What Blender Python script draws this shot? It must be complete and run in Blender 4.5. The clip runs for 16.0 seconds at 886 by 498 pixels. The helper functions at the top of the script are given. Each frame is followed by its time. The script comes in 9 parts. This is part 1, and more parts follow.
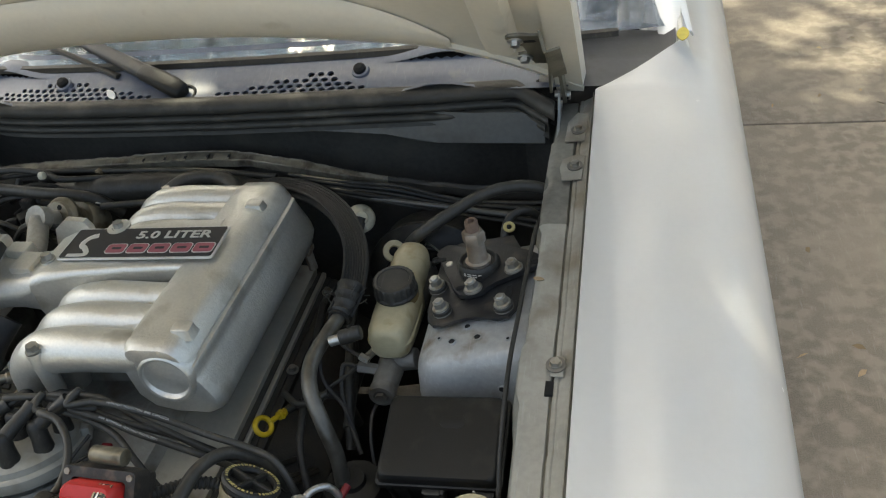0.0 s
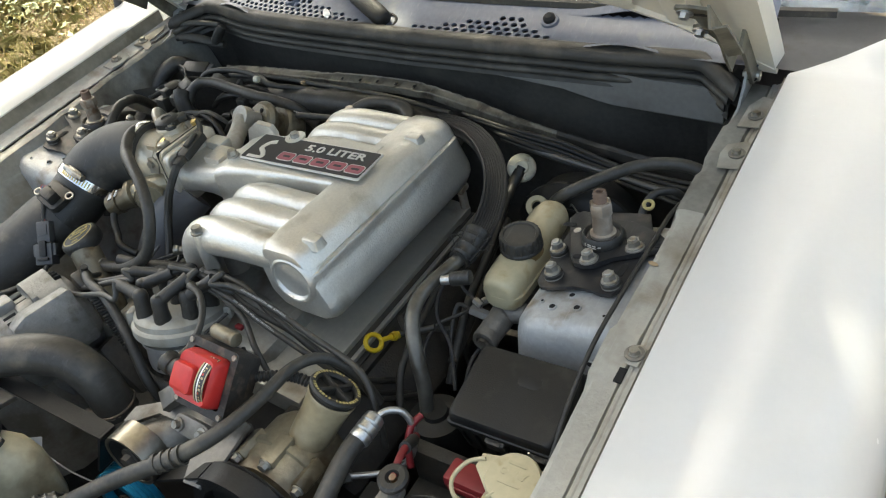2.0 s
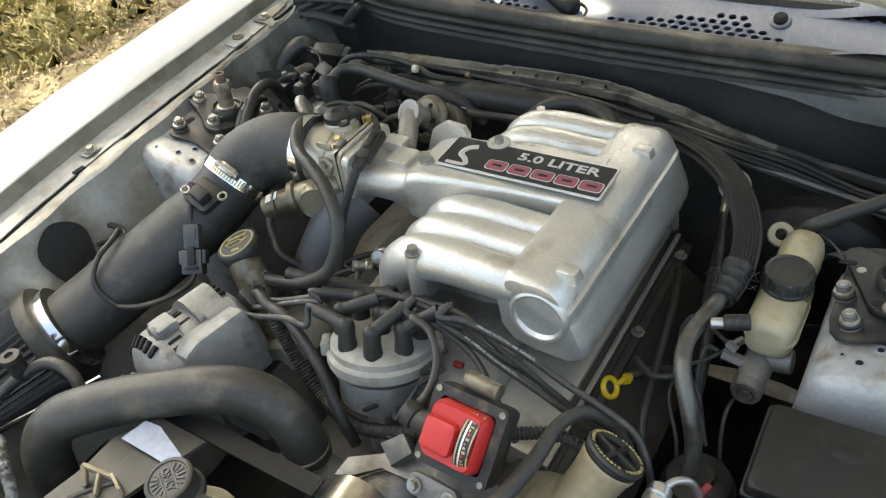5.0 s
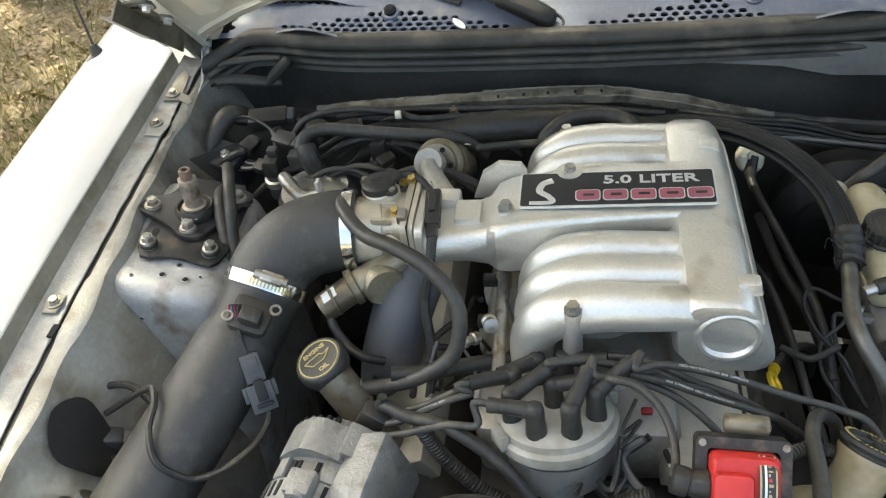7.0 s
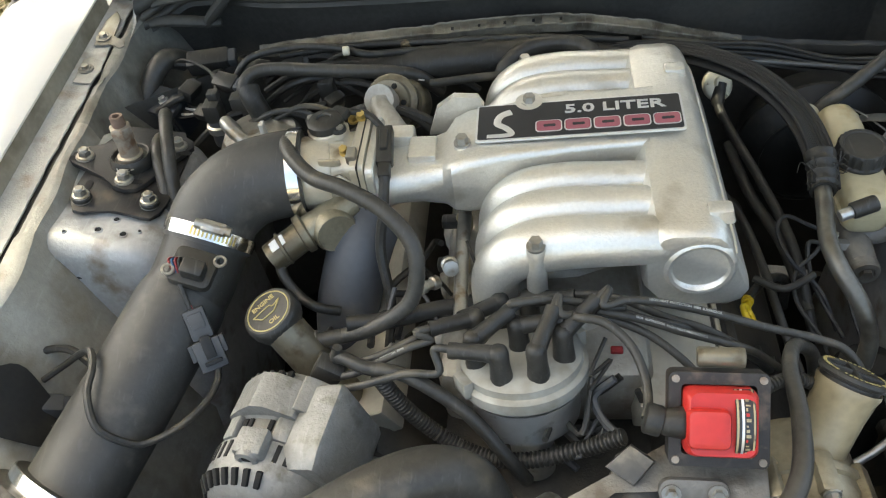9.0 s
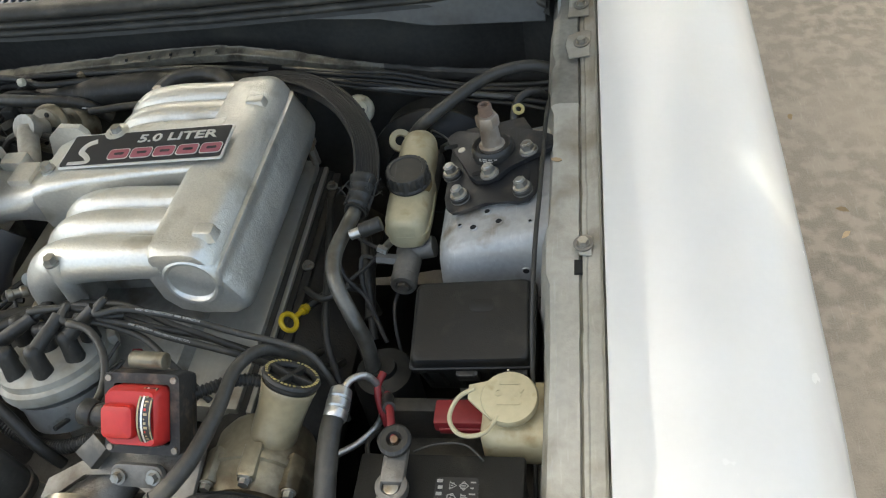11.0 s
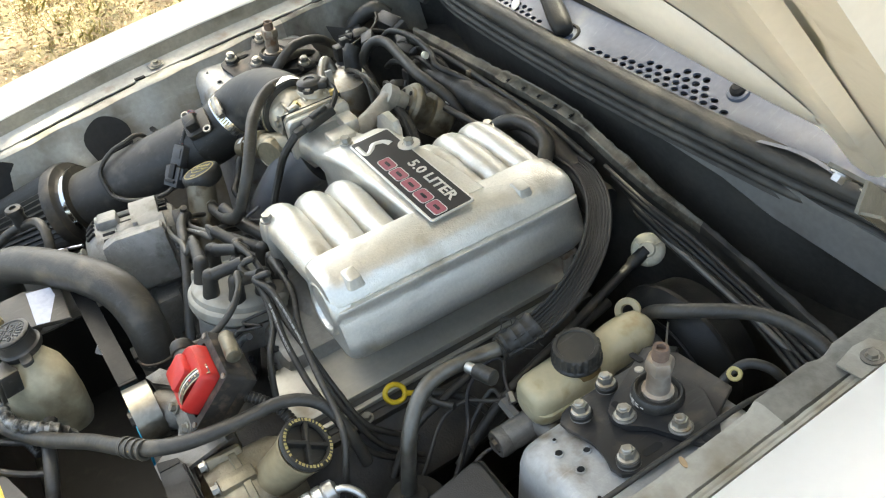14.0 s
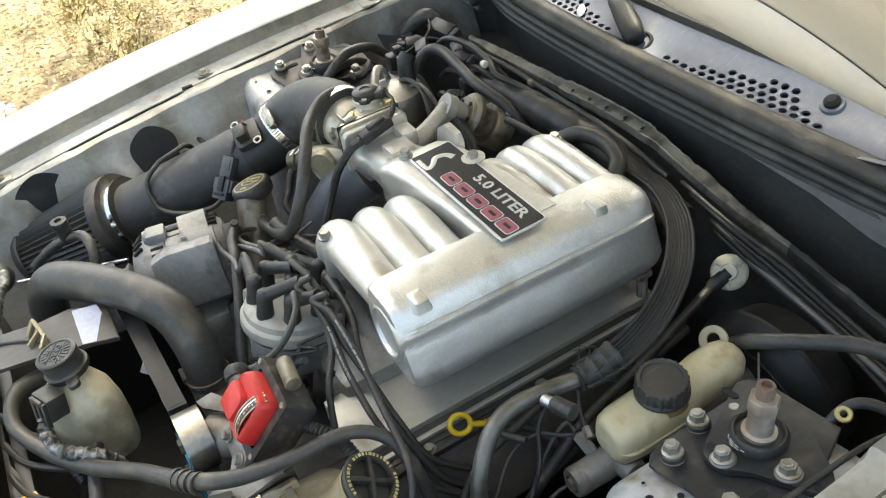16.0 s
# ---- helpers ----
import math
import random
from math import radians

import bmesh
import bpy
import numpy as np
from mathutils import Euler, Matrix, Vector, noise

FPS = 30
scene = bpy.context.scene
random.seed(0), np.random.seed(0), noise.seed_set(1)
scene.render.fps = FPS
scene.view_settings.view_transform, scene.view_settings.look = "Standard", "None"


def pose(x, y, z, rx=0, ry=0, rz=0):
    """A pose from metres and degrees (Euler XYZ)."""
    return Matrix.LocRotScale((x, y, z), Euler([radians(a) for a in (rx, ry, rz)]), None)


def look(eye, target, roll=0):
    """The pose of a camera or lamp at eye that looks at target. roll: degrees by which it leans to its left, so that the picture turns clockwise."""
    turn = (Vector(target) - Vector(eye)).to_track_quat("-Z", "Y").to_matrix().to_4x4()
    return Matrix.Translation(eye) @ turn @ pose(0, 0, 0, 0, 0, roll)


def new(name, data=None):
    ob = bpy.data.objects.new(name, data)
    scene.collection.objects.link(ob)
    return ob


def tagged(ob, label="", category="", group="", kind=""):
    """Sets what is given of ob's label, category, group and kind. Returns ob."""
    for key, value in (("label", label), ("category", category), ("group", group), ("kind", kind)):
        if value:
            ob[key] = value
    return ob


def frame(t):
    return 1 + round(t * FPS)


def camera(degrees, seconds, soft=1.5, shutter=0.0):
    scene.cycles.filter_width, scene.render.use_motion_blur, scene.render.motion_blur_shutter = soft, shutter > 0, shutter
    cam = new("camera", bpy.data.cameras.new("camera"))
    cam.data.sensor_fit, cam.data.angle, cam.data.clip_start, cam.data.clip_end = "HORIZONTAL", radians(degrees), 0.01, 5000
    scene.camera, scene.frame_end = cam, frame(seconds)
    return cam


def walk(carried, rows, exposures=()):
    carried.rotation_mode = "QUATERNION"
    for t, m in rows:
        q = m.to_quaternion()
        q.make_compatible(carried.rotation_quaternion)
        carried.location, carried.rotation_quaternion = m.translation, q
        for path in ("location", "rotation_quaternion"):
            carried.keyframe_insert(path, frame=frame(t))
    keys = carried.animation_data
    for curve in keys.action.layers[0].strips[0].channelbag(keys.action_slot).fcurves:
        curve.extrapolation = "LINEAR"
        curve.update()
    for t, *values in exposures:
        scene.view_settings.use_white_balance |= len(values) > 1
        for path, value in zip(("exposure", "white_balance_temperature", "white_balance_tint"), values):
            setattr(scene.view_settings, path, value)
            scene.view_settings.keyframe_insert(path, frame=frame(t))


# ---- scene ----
cam = camera(57.6, 16.0, soft=1.15)
METRES, EYE, TILT, LEAN, TURN = 2.4, 1.5, -35.0, 0.0, 0.0
PATH = [
    (0, (0.72, -0.757, 1.491), (0.258, 0.768, 0.283), -10.0),
    (0.5, (0.884, -0.69, 1.501), (-0.009, 0.593, 0.253), -12.1),
    (1, (0.876, -0.677, 1.483), (-0.127, 0.537, 0.25), -13.4),
    (1.5, (0.881, -0.674, 1.486), (-0.107, 0.546, 0.247), -12.8),
    (2, (0.87, -0.703, 1.497), (-0.127, 0.51, 0.259), -12.4),
    (2.5, (0.848, -0.723, 1.497), (-0.299, 0.375, 0.281), -10.2),
    (3, (0.775, -0.738, 1.498), (-0.422, 0.319, 0.293), -9.9),
    (3.2, (0.694, -0.728, 1.496), (-0.433, 0.403, 0.292), -8.8),
    (5.3, (0.444, -0.754, 1.502), (-0.469, 0.471, 0.212), -9.4),
    (5.5, (0.383, -0.756, 1.507), (-0.524, 0.491, 0.233), -11.1),
    (6, (0.094, -0.759, 1.508), (-0.442, 0.655, 0.199), -13.4),
    (6.5, (0.025, -0.786, 1.524), (-0.411, 0.613, 0.163), -11.4),
    (7, (0.021, -0.789, 1.533), (-0.309, 0.652, 0.186), -8.5),
    (7.5, (-0.007, -0.795, 1.531), (-0.328, 0.65, 0.185), -8.3),
    (8, (-0.009, -0.777, 1.499), (-0.326, 0.677, 0.162), -7.7),
    (8.5, (0.011, -0.763, 1.491), (-0.289, 0.631, 0.088), -9.3),
    (9, (0.029, -0.758, 1.476), (-0.231, 0.615, 0.044), -9.3),
    (9.5, (0.11, -0.757, 1.477), (0.016, 0.596, 0.008), -6.5),
    (10, (0.364, -0.789, 1.491), (0.26, 0.629, 0.084), -9.1),
    (10.2, (0.435, -0.784, 1.494), (0.329, 0.624, 0.076), -9.2),
    (12.5, (0.84, -0.647, 1.502), (-0.208, 0.417, 0.172), -15.7),
    (13, (0.841, -0.506, 1.505), (-0.178, 0.58, 0.171), -12.5),
    (13.5, (0.878, -0.391, 1.497), (-0.226, 0.65, 0.193), -10.5),
    (14, (0.903, -0.365, 1.53), (-0.456, 0.303, 0.223), -9.3),
    (14.5, (0.889, -0.385, 1.521), (-0.548, 0.194, 0.256), -10.3),
    (15, (0.864, -0.391, 1.521), (-0.563, 0.184, 0.242), -10.3),
    (15.5, (0.84, -0.39, 1.513), (-0.574, 0.201, 0.227), -10.1),
    (16, (0.824, -0.382, 1.505), (-0.58, 0.24, 0.224), -10.2),
]
walk(cam, [(t, look(eye, target, roll)) for t, eye, target, roll in PATH], exposures=((0, 1.84, 7450, -2), (0.5, 1.96, 7450, -2), (1, 2.14, 7450, -2), (2, 2.38, 7450, -2), (3, 2.84, 7450, -2), (5.5, 2.54, 7400, -2), (6.5, 2.54, 7300, -2), (7.5, 2.76, 7350, -2), (9, 2.72, 7600, -2), (9.5, 2.86, 8050, -2), (10, 2.64, 7550, -2), (12.5, 2.34, 7350, -2), (13, 2.58, 7400, -2), (13.5, 2.54, 7400, -2), (14, 2.87, 7450, -2), (16, 2.83, 7450, -2)))
HOOD_OPEN = -47.0
# Unseen trees, placed and thinned to shade car and drive, and for reflections.
TREES = ((3.6, 3.4, 7.5, 2.6, 21, 0.55, 2600), (-2.7, 2.9, 7.5, 3.0, 11, 0.62, 3600), (5.0, 6.5, 9.0, 3.6, 14, 0.40, 2600), (-6.5, 9.5, 8.0, 3.6, 12, 0.35, 2200), (1.5, 12.0, 9.0, 4.2, 13, 0.35, 2200), (-1.9, 6.4, 8.5, 3.0, 31, 0.55, 900))

# ---------------------------------------------------------------- world and light
world = bpy.data.worlds.new("sky")
scene.world = world
world.use_nodes = True
wn = world.node_tree
sky = wn.nodes.new("ShaderNodeTexSky")
sky.sky_type = "NISHITA"
sky.sun_disc = False
SUN_EL, SUN_AZ = 60.0, 315.0
sky.sun_elevation, sky.sun_rotation = radians(SUN_EL), radians(SUN_AZ)
sky.air_density, sky.dust_density, sky.ozone_density = 0.6, 6.0, 0.5
wn.links.new(sky.outputs[0], wn.nodes["Background"].inputs[0])
wn.nodes["Background"].inputs[1].default_value = 0.15
sun_data = bpy.data.lights.new("sun", "SUN")
sun_data.energy, sun_data.angle, sun_data.color = 2.2, radians(0.6), (1.0, 0.94, 0.85)
sun = new("sun", sun_data)
sun_dir = Vector((math.sin(radians(SUN_AZ)) * math.cos(radians(SUN_EL)), math.cos(radians(SUN_AZ)) * math.cos(radians(SUN_EL)), math.sin(radians(SUN_EL))))
sun.matrix_world = look(sun_dir * 30, (0, 0, 0))


# ---------------------------------------------------------------- materials
def material(name, base, rough=0.5, metal=0.0, vary=0.12, big=6.0, fine=120.0, dirt=None, dirt_at=0.62, dirt_scale=14.0,
             bump=0.0, bump_scale=300.0, coat=0.0, island=0.0, alt=None, spec=0.5, dent=0.0, dent_scale=16.0, scuff=0.0):
    """Two scales of colour variation, patches of dirt with soft edges, grain in the relief."""
    m = bpy.data.materials.new(name)
    m.use_nodes = True
    t = m.node_tree
    p = t.nodes["Principled BSDF"]
    co = t.nodes.new("ShaderNodeTexCoord").outputs["Object"]

    def noisy(scale, detail=4.0):
        n = t.nodes.new("ShaderNodeTexNoise")
        n.inputs["Scale"].default_value, n.inputs["Detail"].default_value = scale, detail
        t.links.new(co, n.inputs["Vector"])
        return n.outputs["Fac"]

    def mixed(fac, a, b, kind="MIX"):
        x = t.nodes.new("ShaderNodeMix")
        x.data_type, x.blend_type = "RGBA", kind
        for sock, v in ((x.inputs[0], fac), (x.inputs[6], a), (x.inputs[7], b)):
            if hasattr(v, "is_linked"):
                t.links.new(v, sock)
            else:
                sock.default_value = v
        return x.outputs[2]

    def ramp(fac, lo, hi):
        r = t.nodes.new("ShaderNodeMapRange")
        r.inputs[1].default_value, r.inputs[2].default_value = lo, hi
        t.links.new(fac, r.inputs[0])
        return r.outputs[0]

    dark = [c * (1 - vary) for c in base] + [1]
    light = [min(1, c * (1 + vary)) for c in base] + [1]
    colour = mixed(ramp(noisy(big), 0.35, 0.65), dark, light)
    colour = mixed(0.35, colour, mixed(ramp(noisy(fine, 2.0), 0.35, 0.65), dark, light))
    if island:
        g = t.nodes.new("ShaderNodeNewGeometry")
        if alt:
            w = t.nodes.new("ShaderNodeTexWhiteNoise")
            w.noise_dimensions = "1D"
            t.links.new(g.outputs["Random Per Island"], w.inputs["W"])
            colour = mixed(w.outputs["Value"], colour, [*alt, 1])
        colour = mixed(ramp(g.outputs["Random Per Island"], 0.0, 1.0), mixed(1.0, colour, [1 - island] * 3 + [1], "MULTIPLY"), colour)
    if dirt:
        spots = ramp(noisy(dirt_scale, 8.0), dirt_at - 0.06, dirt_at + 0.1)
        colour = mixed(spots, colour, [*dirt, 1])
    t.links.new(colour, p.inputs["Base Color"])
    r = t.nodes.new("ShaderNodeMapRange")
    r.inputs[3].default_value, r.inputs[4].default_value = max(0.02, rough - 0.12), min(1, rough + 0.12)
    t.links.new(noisy(big * 3), r.inputs[0])
    t.links.new(r.outputs[0], p.inputs["Roughness"])
    p.inputs["Metallic"].default_value = metal
    p.inputs["Specular IOR Level"].default_value = spec
    p.inputs["Coat Weight"].default_value = coat
    p.inputs["Coat Roughness"].default_value = 0.05
    if scuff:
        # fine streaks: noise drawn out along one axis
        mp = t.nodes.new("ShaderNodeMapping")
        mp.inputs["Scale"].default_value = (260, 22, 120)
        mp.inputs["Rotation"].default_value = (0.4, 0.9, 0.6)
        t.links.new(co, mp.inputs["Vector"])
        n = t.nodes.new("ShaderNodeTexNoise")
        n.inputs["Scale"].default_value, n.inputs["Detail"].default_value = 1.0, 3.0
        t.links.new(mp.outputs[0], n.inputs["Vector"])
        lit = mixed(ramp(n.outputs["Fac"], 0.60, 0.74), (0, 0, 0, 1), (scuff, scuff, scuff, 1))
        p_in = mixed(1.0, colour, lit, "ADD")
        t.links.new(p_in, p.inputs["Base Color"])
    if bump or dent:
        b = t.nodes.new("ShaderNodeBump")
        b.inputs["Strength"].default_value, b.inputs["Distance"].default_value = bump, 0.002
        t.links.new(noisy(bump_scale, 3.0), b.inputs["Height"])
        t.links.new(b.outputs[0], p.inputs["Normal"])
        if dent:
            d = t.nodes.new("ShaderNodeBump")
            d.inputs["Strength"].default_value, d.inputs["Distance"].default_value = dent, 0.012
            t.links.new(noisy(dent_scale, 2.0), d.inputs["Height"])
            t.links.new(d.outputs[0], b.inputs["Normal"])
    return m


M = {}
M["white"] = material("white_paint", (0.89, 0.893, 0.88), 0.22, vary=0.015, coat=0.3, dirt=(0.6, 0.58, 0.52), dirt_at=0.8)
M["hoodin"] = material("hood_inner_paint", (0.68, 0.65, 0.565), 0.4, vary=0.05, dirt=(0.46, 0.42, 0.34), dirt_at=0.68, dent=0.12, dent_scale=6)
M["rail"] = material("overspray_grey", (0.37, 0.37, 0.35), 0.5, 0.15, vary=0.18, big=14, dirt=(0.24, 0.205, 0.155), dirt_at=0.63, dirt_scale=22, bump=0.25, dent=0.35, dent_scale=13, scuff=0.06)
M["apron"] = material("apron_grey", (0.33, 0.322, 0.285), 0.48, 0.12, vary=0.16, big=7, dirt=(0.205, 0.185, 0.145), dirt_at=0.56, dirt_scale=13, bump=0.25, dent=0.35, dent_scale=13, scuff=0.05)
M["undercoat"] = material("undercoat_and_shade_olive", (0.19, 0.186, 0.162), 0.55, 0.05, vary=0.25, big=9, dirt=(0.08, 0.072, 0.055), dirt_at=0.55, dirt_scale=12, bump=0.25, dent=0.3, dent_scale=13)
M["tower"] = material("tower_grey", (0.385, 0.392, 0.388), 0.42, 0.25, vary=0.16, big=12, dirt=(0.21, 0.18, 0.135), dirt_at=0.6, dirt_scale=24, bump=0.25, dent=0.35, dent_scale=13, scuff=0.06)
M["alu"] = material("cast_aluminium_paint", (0.69, 0.672, 0.615), 0.39, 0.75, vary=0.10, big=11, fine=260, bump=0.3, bump_scale=380, dirt=(0.46, 0.43, 0.36), dirt_at=0.64, dirt_scale=16, dent=0.12, dent_scale=34, scuff=0.035)
M["alurough"] = material("raw_cast_aluminium", (0.36, 0.345, 0.305), 0.5, 0.5, vary=0.18, bump=0.35, bump_scale=260, dirt=(0.2, 0.17, 0.125), dirt_at=0.57, dent=0.15, dent_scale=40, scuff=0.05)
M["gold"] = material("aged_bronze_casting", (0.32, 0.28, 0.195), 0.4, 0.55, vary=0.25, bump=0.25, dirt=(0.12, 0.096, 0.06), dirt_at=0.52)
M["throttle"] = material("pale_bronze_alloy", (0.62, 0.575, 0.47), 0.4, 0.55, vary=0.1, bump=0.25, dirt=(0.25, 0.2, 0.13), dirt_at=0.62, dirt_scale=24)
M["brass"] = material("brass", (0.55, 0.42, 0.16), 0.35, 0.8, vary=0.15, dirt=(0.3, 0.22, 0.1), dirt_at=0.62, dirt_scale=80)
M["steel"] = material("zinc_steel", (0.38, 0.37, 0.335), 0.38, 0.8, vary=0.2, dirt=(0.22, 0.175, 0.12), dirt_at=0.6, dirt_scale=60)
M["chrome"] = material("polished_steel", (0.75, 0.75, 0.74), 0.16, 1.0, vary=0.05)
M["rustysteel"] = material("browned_steel", (0.30, 0.26, 0.21), 0.5, 0.5, vary=0.2, fine=160, dirt=(0.2, 0.12, 0.07), dirt_at=0.55, dirt_scale=60, bump=0.2)
M["rust"] = material("rusty_steel", (0.17, 0.115, 0.085), 0.75, 0.2, vary=0.3, fine=200, bump=0.3)
M["rubber"] = material("black_rubber", (0.028, 0.0268, 0.0232), 0.46, vary=0.35, big=10, bump=0.2, dirt=(0.072, 0.063, 0.048), dirt_at=0.63, dirt_scale=26, spec=0.42, scuff=0.02)
M["hose"] = material("grey_black_hose", (0.045, 0.0425, 0.0365), 0.42, vary=0.3, big=9, bump=0.2, bump_scale=200, dirt=(0.1, 0.088, 0.066), dirt_at=0.62, dirt_scale=22, spec=0.42, scuff=0.02)
M["tube"] = material("satin_black_silicone", (0.046, 0.0455, 0.0425), 0.5, vary=0.16, big=12, dirt=(0.08, 0.076, 0.066), dirt_at=0.62, dirt_scale=30, bump=0.08, spec=0.4, scuff=0.02)
M["tubeblue"] = material("matte_blue_grey", (0.075, 0.078, 0.085), 0.5, vary=0.12, dirt=(0.14, 0.13, 0.11), dirt_at=0.62)
M["cream"] = material("cream_plastic", (0.62, 0.58, 0.45), 0.45, vary=0.1, dirt=(0.3, 0.25, 0.15), dirt_at=0.64, dirt_scale=40)
M["plastic"] = material("black_plastic", (0.03, 0.0288, 0.0252), 0.42, vary=0.22, bump=0.14, bump_scale=600, dirt=(0.066, 0.058, 0.045), dirt_at=0.64, spec=0.42, scuff=0.03)
M["lidblack"] = material("moulded_black_plastic", (0.0095, 0.0097, 0.0092), 0.46, vary=0.2, bump=0.2, bump_scale=700, dirt=(0.026, 0.025, 0.021), dirt_at=0.62, dirt_scale=30, spec=0.38)
M["belt"] = material("worn_belt_rubber", (0.018, 0.0176, 0.0165), 0.5, vary=0.3, bump=0.15, bump_scale=300, spec=0.35)
M["brightsteel"] = material("belt_polished_steel", (0.36, 0.335, 0.28), 0.34, 0.95, vary=0.2, big=30, dirt=(0.17, 0.14, 0.09), dirt_at=0.62)
M["satinpipe"] = material("satin_zinc_pipe", (0.55, 0.55, 0.53), 0.34, 0.85, vary=0.12, dirt=(0.25, 0.24, 0.2), dirt_at=0.64, dirt_scale=60)
M["cavity"] = material("opening_shade", (0.018, 0.0175, 0.017), 0.8, vary=0.3, dirt=(0.04, 0.037, 0.03), dirt_at=0.6)
M["castgrey"] = material("dull_cast_alloy", (0.2, 0.19, 0.17), 0.5, 0.4, vary=0.2, dirt=(0.1, 0.085, 0.065), dirt_at=0.57, dirt_scale=20, bump=0.3, dent=0.2, dent_scale=40)
M["tankbeige"] = material("dim_translucent_tank", (0.36, 0.325, 0.225), 0.38, vary=0.2, dirt=(0.17, 0.135, 0.08), dirt_at=0.57, dirt_scale=14)
M["greyplastic"] = material("grey_plastic", (0.06, 0.063, 0.066), 0.5, vary=0.15, dirt=(0.05, 0.045, 0.04), dirt_at=0.6)
M["firewall"] = material("black_firewall_mat", (0.058, 0.0555, 0.049), 0.7, vary=0.3, bump=0.25, bump_scale=120, dirt=(0.09, 0.083, 0.068), dirt_at=0.6, dirt_scale=8, spec=0.35)
M["panel"] = material("satin_black_panel", (0.14, 0.138, 0.130), 0.4, vary=0.2, dirt=(0.10, 0.095, 0.085), dirt_at=0.6)
M["lip"] = material("tan_dusty_metal", (0.185, 0.17, 0.132), 0.5, 0.3, vary=0.3, big=20, dirt=(0.07, 0.061, 0.045), dirt_at=0.57, dirt_scale=34, bump=0.3, scuff=0.05)
M["cowl"] = material("blue_grey_cowl_plastic", (0.080, 0.096, 0.132), 0.34, vary=0.18, dirt=(0.15, 0.152, 0.158), dirt_at=0.64, dirt_scale=18, spec=0.5, scuff=0.03)
M["trimgrey"] = material("faded_grey_trim", (0.115, 0.118, 0.124), 0.32, vary=0.12, dirt=(0.08, 0.068, 0.05), dirt_at=0.66, dirt_scale=20)
M["cap"] = material("grey_bakelite", (0.31, 0.302, 0.265), 0.45, vary=0.1, dirt=(0.17, 0.15, 0.11), dirt_at=0.6)
M["beige"] = material("aged_beige_plastic", (0.47, 0.415, 0.265), 0.4, vary=0.12, dirt=(0.27, 0.19, 0.08), dirt_at=0.62, dirt_scale=30)
M["tan"] = material("oily_tan_plastic", (0.275, 0.228, 0.14), 0.34, vary=0.2, big=16, dirt=(0.12, 0.09, 0.05), dirt_at=0.54)
M["red"] = material("red_plastic", (0.50, 0.026, 0.022), 0.38, vary=0.12, dirt=(0.14, 0.022, 0.02), dirt_at=0.68)
M["redwire"] = material("red_cable", (0.2, 0.015, 0.018), 0.5, vary=0.15)
M["yellow"] = material("yellow_plastic", (0.6, 0.42, 0.02), 0.4, vary=0.08, dirt=(0.35, 0.22, 0.02), dirt_at=0.66)
M["blue"] = material("blue_anodised", (0.02, 0.26, 0.42), 0.3, 0.5, vary=0.1)
M["frame"] = material("dark_iron_laminate", (0.04, 0.036, 0.032), 0.55, 0.3, vary=0.25, dirt=(0.15, 0.11, 0.08), dirt_at=0.58, dirt_scale=40, bump=0.2)
M["blackpaint"] = material("black_steel", (0.02, 0.0205, 0.022), 0.42, 0.1, vary=0.25, dirt=(0.075, 0.063, 0.05), dirt_at=0.63, dirt_scale=24, bump=0.1, spec=0.4, scuff=0.02)
M["cover"] = material("grey_valve_cover_paint", (0.43, 0.413, 0.355), 0.38, 0.5, vary=0.1, dirt=(0.2, 0.17, 0.125), dirt_at=0.66, dent=0.06, scuff=0.03)
M["block"] = material("oily_engine_black", (0.038, 0.035, 0.029), 0.55, vary=0.45, dirt=(0.056, 0.047, 0.033), dirt_at=0.55, dirt_scale=12, bump=0.3)
M["plateblack"] = material("badge_black", (0.02, 0.02, 0.022), 0.35, vary=0.1)
M["platepink"] = material("badge_red", (0.34, 0.1, 0.125), 0.4, vary=0.08)
M["silver"] = material("badge_silver", (0.72, 0.72, 0.70), 0.35, 0.6, vary=0.06)
M["mark"] = material("pale_print", (0.5, 0.48, 0.43), 0.6, vary=0.1)
M["labelgold"] = material("worn_gold_label", (0.44, 0.35, 0.2), 0.4, 0.2, vary=0.2, dirt=(0.1, 0.06, 0.05), dirt_at=0.6, dirt_scale=120)
M["goldprint"] = material("gold_print", (0.45, 0.37, 0.15), 0.5, vary=0.1)
M["paper"] = material("white_label", (0.72, 0.72, 0.70), 0.6, vary=0.06)
M["bluepaper"] = material("pale_blue_sticker", (0.34, 0.38, 0.48), 0.5, vary=0.2)
M["edge"] = material("dusty_fender_edge", (0.25, 0.233, 0.188), 0.48, 0.1, vary=0.2, big=9, dirt=(0.15, 0.132, 0.095), dirt_at=0.58, dirt_scale=14, bump=0.2, scuff=0.06)
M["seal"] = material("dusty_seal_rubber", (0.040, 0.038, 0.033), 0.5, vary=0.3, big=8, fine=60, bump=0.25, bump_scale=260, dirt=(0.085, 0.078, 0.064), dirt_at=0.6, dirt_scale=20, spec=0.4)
# Olive darkened to hold the hood's shade and the seam gap's shade.
M["shaded_olive"] = material("shaded_olive_steel", (0.15, 0.142, 0.11), 0.45, 0.2, vary=0.25, dirt=(0.07, 0.062, 0.045), dirt_at=0.56, dirt_scale=26, bump=0.15)
M["foil"] = material("crumpled_foil_tape", (0.22, 0.22, 0.21), 0.4, 0.5, vary=0.4, big=60, dirt=(0.03, 0.03, 0.028), dirt_at=0.5, dirt_scale=90, bump=0.8, bump_scale=140)
M["oilybrown"] = material("stained_plastic", (0.2, 0.135, 0.05), 0.35, vary=0.3, big=30, dirt=(0.09, 0.055, 0.02), dirt_at=0.5, dirt_scale=60)
